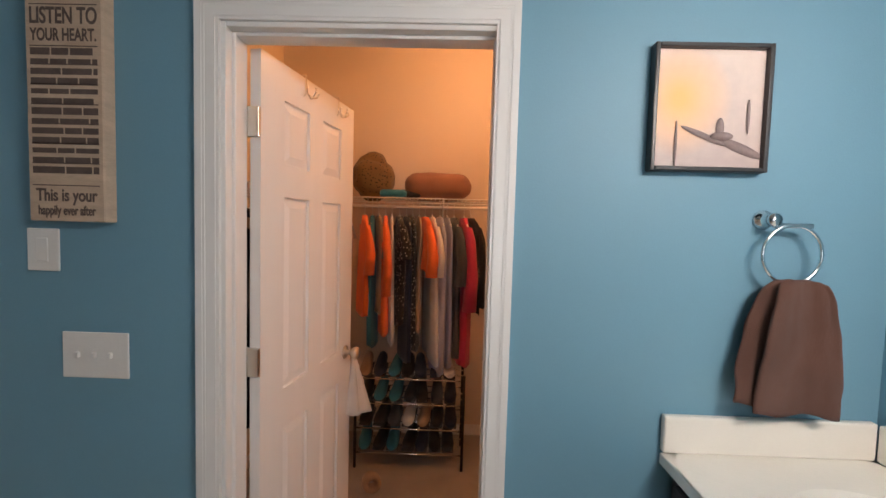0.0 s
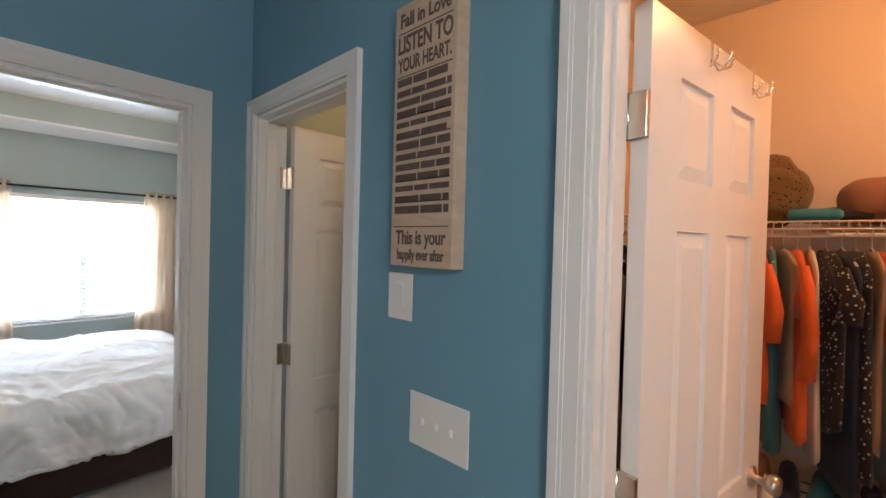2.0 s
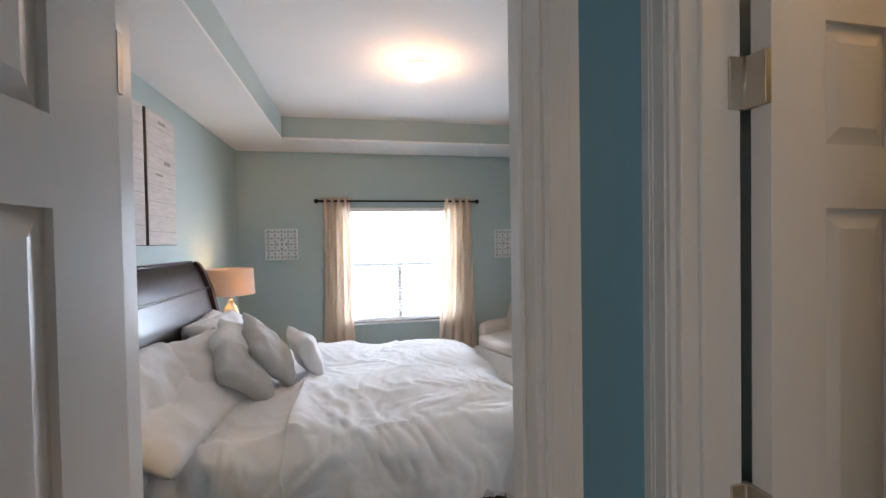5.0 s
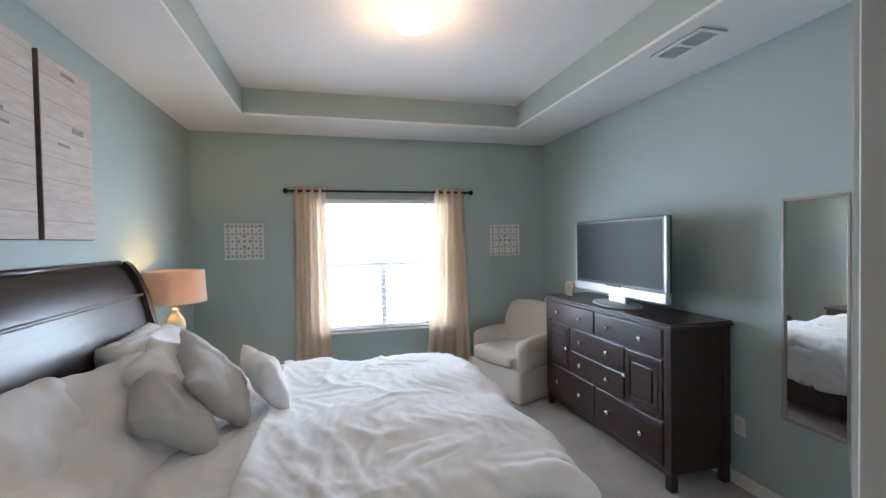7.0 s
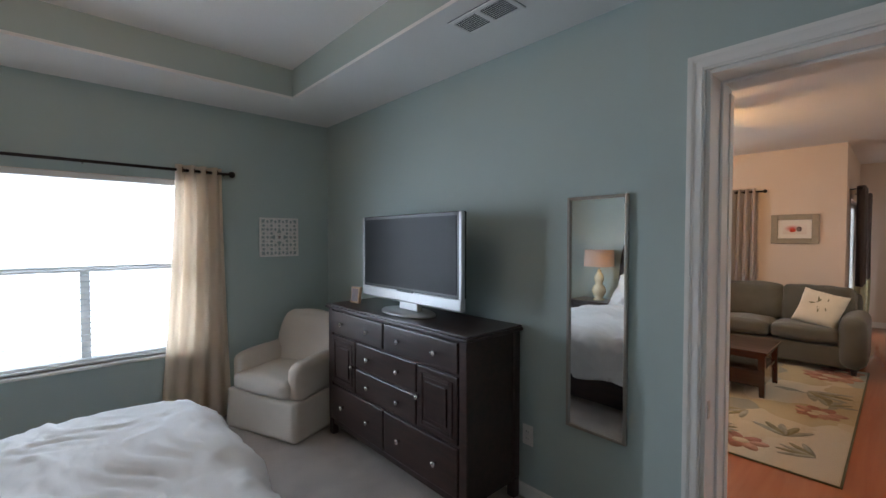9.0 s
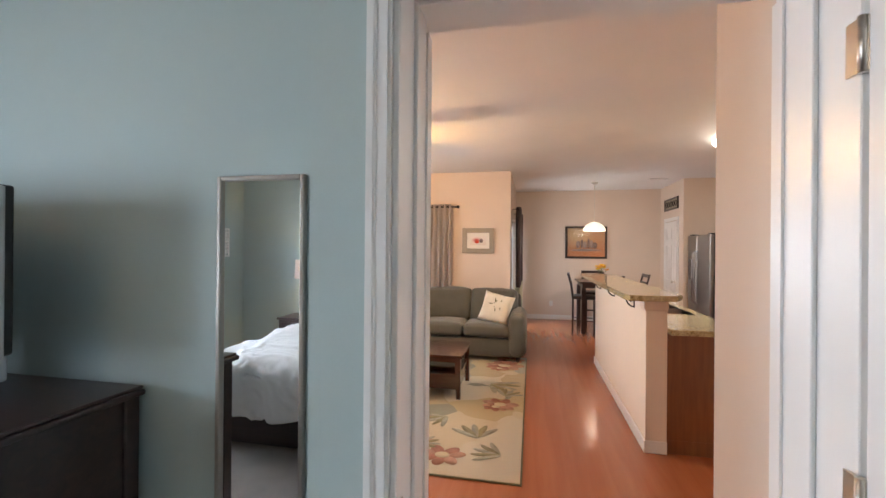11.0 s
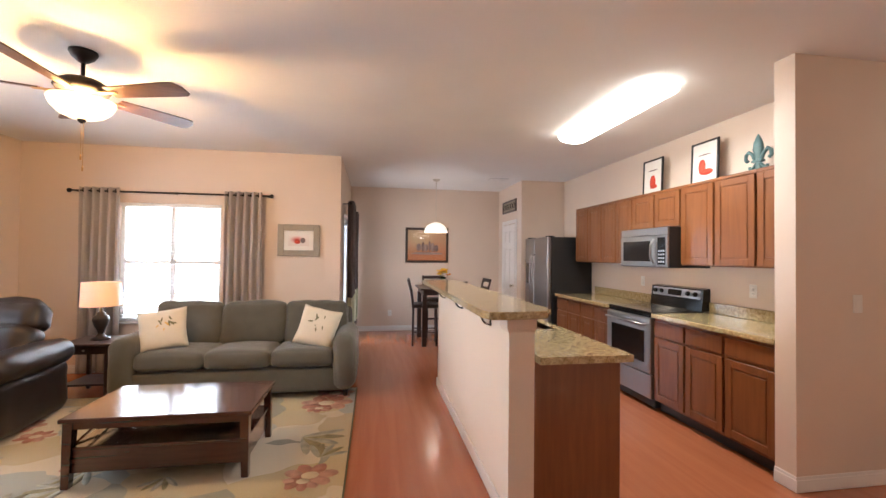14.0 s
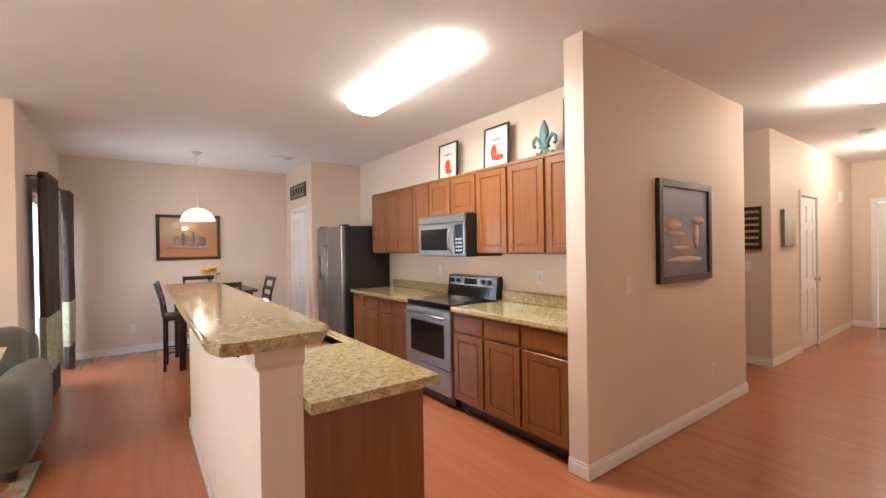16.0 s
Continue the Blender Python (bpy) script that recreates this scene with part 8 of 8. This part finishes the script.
def microwave():
    m = thing("microwave", "stainless over-range microwave with black window", "microwave")
    y0, y1, z0, z1, x = 6.716, 7.475, 1.345, 1.742, 0.757
    bm = bmesh.new()
    box(bm, x, y0, z0, 1.198, y1, z1, 0.003, 1)
    part("body", bm, M_BLACKSIDE, m)
    bm = bmesh.new()
    box(bm, x - 0.022, y0, z1 - 0.075, x - 0.001, y1, z1, 0.004, 1)
    part("vent_strip", bm, M_STEEL, m)
    bm = bmesh.new()
    box(bm, x - 0.026, y0 + 0.17, z0 + 0.004, x - 0.001, y1, z1 - 0.079, 0.006, 2)
    d = part("door", bm, M_STEEL, m)
    bm = bmesh.new()
    box(bm, x - 0.029, y0 + 0.25, z0 + 0.06, x - 0.0255, y1 - 0.05, z1 - 0.13, 0.003, 1)
    part("window", bm, M_BLACKGLOSS, d, "black glass window")
    bm = bmesh.new()
    tube(bm, [(x - 0.028, y0 + 0.195, z0 + 0.04), (x - 0.062, y0 + 0.195, z0 + 0.09), (x - 0.066, y0 + 0.195, z0 + 0.16), (x - 0.062, y0 + 0.195, z0 + 0.23), (x - 0.028, y0 + 0.195, z0 + 0.28)], 0.011, 10)
    part("handle", bm, M_STEEL, d, "curved steel handle")
    bm = bmesh.new()
    box(bm, x - 0.026, y0, z0 + 0.004, x - 0.001, y0 + 0.165, z1 - 0.079, 0.006, 2)
    c = part("control_panel", bm, M_STEEL, m)
    bm = bmesh.new()
    box(bm, x - 0.0285, y0 + 0.025, z0 + 0.03, x - 0.0255, y0 + 0.14, z1 - 0.10, 0.002, 1)
    part("keypad", bm, M_BLACKGLOSS, c)
    for k in range(4):
        for j in range(3):
            bm = bmesh.new()
            box(bm, x - 0.0296, y0 + 0.038 + 0.033 * j, z0 + 0.05 + 0.035 * k, x - 0.0284, y0 + 0.060 + 0.033 * j, z0 + 0.068 + 0.035 * k)
            part("key", bm, M_SILVER, c)


microwave()
bulb("microwave_worklight", (0.95, 7.09, 1.325), 1.6, (1.0, 0.62, 0.28), 0.03)


def fridge():
    f = thing("refrigerator", "stainless side-by-side refrigerator with black sides", "refrigerator")
    y0, y1, x0 = 8.955, 9.865, 0.490
    bm = bmesh.new()
    box(bm, x0 + 0.065, y0, 0.03, 1.195, y1, 1.735, 0.006, 2)
    part("body", bm, M_BLACKSIDE, f)
    bm = bmesh.new()
    box(bm, x0 + 0.03, y0, 0.006, x0 + 0.9 * 0.07, y1, 0.09)
    part("kick_grille", bm, M_BLACKSIDE, f)
    split = y0 + 0.52
    for a, b in ((y0 + 0.002, split - 0.003), (split + 0.003, y1 - 0.002)):
        bm = bmesh.new()
        box(bm, x0, a, 0.10, x0 + 0.060, b, 1.735, 0.014, 3)
        d = part("door", bm, M_STEEL, f)
        y = split - 0.045 if a < split - 0.1 else split + 0.045
        bm = bmesh.new()
        tube(bm, [(x0, y, 0.62), (x0 - 0.05, y, 0.66), (x0 - 0.055, y, 1.05), (x0 - 0.05, y, 1.44), (x0, y, 1.48)], 0.012, 10)
        part("handle", bm, M_STEEL, d, "curved steel door handle")
        if a > split:
            bm = bmesh.new()
            box(bm, x0 - 0.004, a + 0.07, 1.00, x0 + 0.002, b - 0.07, 1.34, 0.003, 1)
            part("dispenser", bm, M_BLACKGLOSS, d, "black water dispenser")
    for y in (y0 + 0.08, y1 - 0.08):
        bm = bmesh.new()
        box(bm, x0 + 0.02, y - 0.04, 1.736, x0 + 0.13, y + 0.04, 1.755, 0.004, 1)
        part("hinge_cover", bm, M_BLACKSIDE, f)


fridge()


def cabinet_top_things():
    def leaner(label, y, w, h, shape):
        p = framed_picture("picture", label, w, h, pose(1.105, y, 2.138 + h / 2 * math.cos(radians(2)), 0, 0, -90) @ pose(0, 0, 0, -2), 0.018, 0.02, M_FRAMEBLACK, M_PAPER, shapes=shape)
        return p
    leaner("red state shape print in a black frame on the cabinets", 7.43, 0.335, 0.425, ((0.0, -0.045, 0.10, 0.15, M_REDPRINT), (0.02, -0.10, 0.12, 0.05, M_REDPRINT), (0.0, 0.085, 0.16, 0.012, A_DARKSHAPE)))
    leaner("red boot shape print in a black frame on the cabinets", 6.672, 0.335, 0.430, ((-0.03, -0.03, 0.09, 0.15, M_REDPRINT), (0.03, -0.085, 0.15, 0.06, M_REDPRINT), (0.0, 0.085, 0.16, 0.012, A_DARKSHAPE)))
    leaner("photo in a black frame on the cabinets at the kitchen end", 5.77, 0.26, 0.46, ((0.0, -0.03, 0.14, 0.20, A_DARKSHAPE),))
    s = thing("fleur_de_lis_ornament", "teal glazed fleur-de-lis ornament on the cabinets", "ornament", at=pose(1.03, 6.04, 2.131, 0, 0, -90))
    bm = bmesh.new()
    lathe(bm, [(0.055, 0), (0.055, 0.012), (0.03, 0.03), (0.022, 0.07), (0.034, 0.10), (0.022, 0.12), (0.03, 0.15), (0.048, 0.20), (0.040, 0.25), (0.018, 0.30), (0.0, 0.325)], 18, Matrix.Diagonal((1, 0.55, 1, 1)))
    part("centre_petal", bm, M_TEAL, s)
    for e in (-1, 1):
        bm = bmesh.new()
        tube(bm, [(e * 0.02, 0, 0.10), (e * 0.05, 0, 0.16), (e * 0.085, 0, 0.19), (e * 0.112, 0, 0.17), (e * 0.115, 0, 0.13), (e * 0.095, 0, 0.115)], 0.015, 10)
        part("side_petal", bm, M_TEAL, s)
        bm = bmesh.new()
        tube(bm, [(e * 0.02, 0, 0.08), (e * 0.05, 0, 0.05), (e * 0.075, 0, 0.045), (e * 0.082, 0, 0.065)], 0.012, 8)
        part("lower_petal", bm, M_TEAL, s)
    bm = bmesh.new()
    box(bm, -0.048, -0.022, 0.092, 0.048, 0.022, 0.112, 0.006, 2)
    part("band", bm, M_TEAL, s)


M_TEAL = mat("weathered_teal_glaze", (0.09, 0.17, 0.17), 0.45, spread=0.3, scale=20)
cabinet_top_things()


def tube_light():
    f = thing("kitchen_light", "long white fluorescent ceiling light with lit diffuser", "ceiling lamp", at=pose(0.02, 6.55, H))
    bm = bmesh.new()
    box(bm, -0.145, -0.67, -0.02, 0.145, 0.67, 0, 0.004, 1)
    part("tray", bm, M_WHITE, f)
    bm = bmesh.new()
    t = bmesh.new()
    rows = []
    for y in (-0.70, -0.68, 0.68, 0.70):
        k = 1.0 if abs(y) < 0.69 else 0.75
        rows.append([t.verts.new((0.165 * k * math.cos(a), y, -0.02 - 0.085 * k * math.sin(a) ** 0.7)) for a in [math.pi * q / 12 for q in range(13)]])
    for a, b in zip(rows, rows[1:]):
        for q in range(12):
            t.faces.new((a[q], a[q + 1], b[q + 1], b[q])).smooth = True
    t.faces.new(rows[0])
    t.faces.new(rows[-1])
    pour(bm, t)
    o = part("diffuser", bm, M_TUBEGLASS, f, "lit ribbed diffuser")
    o.visible_shadow = False


tube_light()


# ---- dining corner ----
def pendant():
    p = thing("pendant_lamp", "white glass dome pendant over the dining table", "pendant lamp", at=pose(-1.0, 10.15, H))
    bm = bmesh.new()
    lathe(bm, [(0.065, 0), (0.062, -0.012), (0.03, -0.03), (0.008, -0.04)], 20)
    part("canopy", bm, M_NICKEL, p)
    bm = bmesh.new()
    tube(bm, [(0, 0, -0.03), (0, 0, -0.74)], 0.005, 8)
    part("stem", bm, M_NICKEL, p)
    bm = bmesh.new()
    lathe(bm, [(0.02, -0.735), (0.07, -0.745), (0.14, -0.785), (0.185, -0.845), (0.20, -0.90), (0.196, -0.90), (0.18, -0.845), (0.135, -0.79), (0.02, -0.745)], 28, cap=False)
    o = part("glass_dome", bm, glow("lit_white_glass", (1.0, 0.88, 0.68), 1.6), p, "lit white glass dome")
    o.visible_shadow = False


pendant()


def dining_table():
    t = thing("dining_table", "dark square counter-height dining table", "table", at=pose(-0.84, 10.12, 0.001))
    w, h = 0.92, 0.92
    bm = bmesh.new()
    box(bm, -w / 2, -w / 2, h - 0.03, w / 2, w / 2, h, 0.006, 2)
    part("top", bm, M_DARKWOOD, t)
    bm = bmesh.new()
    box(bm, -w / 2 + 0.05, -w / 2 + 0.05, h - 0.11, w / 2 - 0.05, w / 2 - 0.05, h - 0.031, 0.003, 1)
    part("apron", bm, M_DARKWOOD, t)
    for x in (-1, 1):
        for y in (-1, 1):
            bm = bmesh.new()
            box(bm, x * 0.39 - 0.035, y * 0.39 - 0.035, 0, x * 0.39 + 0.035, y * 0.39 + 0.035, h - 0.11, 0.004, 1)
            part("leg", bm, M_DARKWOOD, t)


dining_table()


def dining_chair():
    c = thing("counter_chair", "dark wooden counter-height chair with slatted back", "chair", "chairs round the dining table", pose(-1.20, 9.95, 0.001, 0, 0, 84))
    for x in (-0.19, 0.19):
        bm = bmesh.new()
        tube(bm, [(x, 0.19, 0), (x, 0.185, 0.60), (x, 0.22, 0.85), (x, 0.275, 1.06)], 0.017, 8)
        part("back_leg", bm, M_DARKWOOD, c)
        bm = bmesh.new()
        tube(bm, [(x, -0.19, 0), (x, -0.18, 0.60)], 0.017, 8)
        part("front_leg", bm, M_DARKWOOD, c)
        bm = bmesh.new()
        tube(bm, [(x, -0.185, 0.22), (x, 0.19, 0.22)], 0.010, 6)
        part("side_stretcher", bm, M_DARKWOOD, c)
    for y, z in ((-0.187, 0.30), (0.188, 0.26)):
        bm = bmesh.new()
        tube(bm, [(-0.19, y, z), (0.19, y, z)], 0.010, 6)
        part("cross_stretcher", bm, M_DARKWOOD, c)
    bm = bmesh.new()
    soft_box(bm, 0.43, 0.42, 0.06, 0.02, 6, 0.012, 0.002, 2, pose(0, -0.005, 0.63))
    part("seat", bm, M_LEATHER, c, "dark padded seat")
    for z, y in ((1.03, 0.268), (0.90, 0.235), (0.79, 0.210)):
        bm = bmesh.new()
        box(bm, -0.185, y - 0.010, z - 0.028, 0.185, y + 0.010, z + 0.028, 0.005, 2)
        part("back_slat", bm, M_DARKWOOD, c)
    return c


_c = dining_chair()
copy_thing(_c, pose(-0.82, 9.50, 0.001, 0, 0, 172))
copy_thing(_c, pose(-0.40, 10.02, 0.001, 0, 0, -88))
copy_thing(_c, pose(-0.90, 10.78, 0.001, 0, 0, 4))


def flowers():
    v = thing("flower_vase", "glass vase of yellow flowers on the dining table", "vase", at=pose(-0.87, 10.15, 0.921))
    bm = bmesh.new()
    lathe(bm, [(0.045, 0), (0.055, 0.05), (0.042, 0.12), (0.05, 0.16), (0.047, 0.16), (0.039, 0.12), (0.05, 0.05), (0.0, 0.008)], 20, cap=False)
    part("vase", bm, M_GLASS, v)
    rng = random.Random(2)
    for k in range(16):
        a, r = rng.uniform(0, 6.28), rng.uniform(0.0, 0.10)
        x, y, z = r * math.cos(a), r * math.sin(a), 0.265 + rng.uniform(-0.03, 0.04) - r * 0.4
        bm = bmesh.new()
        tube(bm, [(x * 0.15, y * 0.15, 0.02), (x * 0.6, y * 0.6, 0.15), (x, y, z)], 0.002, 5)
        part("stem", bm, M_STEMGREEN, v)
        bm = bmesh.new()
        for q in range(9):
            b = 2 * math.pi * q / 9
            t = bmesh.new()
            bmesh.ops.create_icosphere(t, subdivisions=1, radius=1)
            pour(bm, t, pose(x, y, z, rng.uniform(-25, 25), rng.uniform(-25, 25), math.degrees(b)) @ pose(0.018, 0, 0.002, 0, -18, 0) @ Matrix.Diagonal((0.030, 0.016, 0.008, 1)))
        part("blossom", bm, M_YELLOW if k % 3 else M_ORANGEFL, v)


M_STEMGREEN = mat("stem_green", (0.07, 0.14, 0.03), 0.6)
M_YELLOW = mat("yellow_petal", (0.85, 0.52, 0.02), 0.6, spread=0.15)
M_ORANGEFL = mat("orange_petal", (0.75, 0.27, 0.02), 0.6, spread=0.15)
flowers()


def door_plaque():
    p = thing("wall_plaque", "dark framed oblong plaque over the pantry door", "plaque", at=pose(0.43, 10.52, 2.355, 0, 0, -90))
    bm = bmesh.new()
    for a in ((-0.38, -0.11, -0.35, 0.11), (0.35, -0.11, 0.38, 0.11), (-0.35, -0.11, 0.35, -0.08), (-0.35, 0.08, 0.35, 0.11)):
        box(bm, a[0], -0.025, a[1], a[2], 0, a[3], 0.004, 1)
    part("frame", bm, M_BROWNFRAME, p)
    bm = bmesh.new()
    box(bm, -0.35, -0.012, -0.08, 0.35, -0.004, 0.08)
    part("panel", bm, M_GREYFRAME, p)
    for k in range(5):
        bm = bmesh.new()
        tube(bm, [(-0.26 + 0.13 * k + 0.05 * math.cos(t), -0.016, 0.05 * math.sin(t)) for t in [2 * math.pi * q / 14 for q in range(14)]], 0.006, 6, True)
        part("scroll", bm, M_BLACKM, p)


door_plaque()


# ---- entrance hall ----
def front_door():
    d = thing("door_front", "white panelled front door with a row of small panes", "door")
    x = 8.145
    bm = bmesh.new()
    box(bm, x, 4.262, 0.012, x + 0.04, 5.158, 1.78, 0.003, 1)
    box(bm, x, 4.262, 1.96, x + 0.04, 5.158, 2.045, 0.003, 1)
    box(bm, x, 4.262, 1.78, x + 0.04, 4.36, 1.96)
    box(bm, x, 5.06, 1.78, x + 0.04, 5.158, 1.96)
    part("leaf", bm, M_DOOR, d)
    bm = bmesh.new()
    box(bm, x + 0.015, 4.36, 1.78, x + 0.02, 5.06, 1.96)
    p = part("transom_pane", bm, M_GLASS, d)
    p.visible_shadow = False
    for y in (4.593, 4.827):
        bm = bmesh.new()
        box(bm, x + 0.004, y - 0.012, 1.78, x + 0.036, y + 0.012, 1.96)
        part("glazing_bar", bm, M_DOOR, d)
    for y0, y1 in ((4.36, 4.68), (4.74, 5.06)):
        for z0, z1 in ((0.20, 0.85), (1.0, 1.68)):
            bm = bmesh.new()
            box(bm, x - 0.007, y0, z0, x, y1, z1, 0.006, 2)
            part("raised_panel", bm, M_DOOR, d)
    bm = bmesh.new()
    lathe(bm, [(0.03, 0), (0.012, 0.012), (0.012, 0.03), (0.028, 0.045), (0.02, 0.065), (0, 0.068)], 16, pose(x, 4.33, 0.95, 0, -90))
    part("knob", bm, M_NICKEL, d)
    bm = bmesh.new()
    box(bm, 8.08, 4.25, 0.001, 8.20, 5.17, 0.012, 0.003, 1)
    structure("trim_threshold", bm, M_BRONZE, "bronze front door threshold")


front_door()
casing("trim_front_door", 'x', 8.10, -1, 4.25, 5.17, 2.06)
dome_light("ceiling_lamp", "round hall ceiling lamp with lit ribbed glass", pose(3.42, 4.49, H), 0.15, M_NICKEL, 0.10)
dome_light("ceiling_lamp", "round hall ceiling lamp near the front door", pose(6.3, 4.62, H), 0.15, M_NICKEL, 0.10)


def small_hall_things():
    d = thing("smoke_detector", "white round smoke detector on the hall ceiling", "smoke detector", at=pose(5.35, 4.85, H))
    bm = bmesh.new()
    lathe(bm, [(0.07, 0), (0.07, -0.018), (0.055, -0.034), (0.0, -0.036)], 24)
    part("housing", bm, M_WHITE, d)
    bm = bmesh.new()
    lathe(bm, [(0.018, -0.034), (0.016, -0.040), (0, -0.041)], 12)
    part("test_button", bm, M_WHITE, d)
    c = thing("door_chime", "small white door chime box on the hall wall", "door chime", at=pose(7.25, 5.46, 2.12))
    bm = bmesh.new()
    box(bm, -0.06, -0.04, -0.09, 0.06, 0, 0.09, 0.006, 2)
    part("cover", bm, M_WHITE, c)
    p = thing("canvas_picture", "small pale landscape canvas on the hall wall", "picture", at=pose(4.73, 5.46, 1.60))
    bm = bmesh.new()
    box(bm, -0.20, -0.04, -0.22, 0.20, -0.0005, 0.22, 0.003, 1)
    part("canvas", bm, M_BROWNEDGE, p)
    bm = bmesh.new()
    box(bm, -0.198, -0.0425, -0.218, 0.198, -0.0402, 0.218)
    part("print", bm, gradient_picture("pale_beach_print", (0.30, 0.25, 0.18), (0.70, 0.68, 0.64), (0.62, 0.60, 0.56), (0.4, 0.8), 0.5), p)
    q = thing("word_sign", "dark framed word sign in the side hall", "sign", at=pose(4.20, 5.64, 1.60, 0, 0, -90))
    bm = bmesh.new()
    box(bm, -0.10, -0.03, -0.25, 0.10, 0, 0.25, 0.003, 1)
    part("board", bm, M_FRAMEBLACK, q)
    for k in range(6):
        bm = bmesh.new()
        box(bm, -0.075, -0.0315, -0.20 + 0.075 * k, 0.075, -0.0302, -0.172 + 0.075 * k)
        part("writing_bar", bm, C_TAN, q)


small_hall_things()
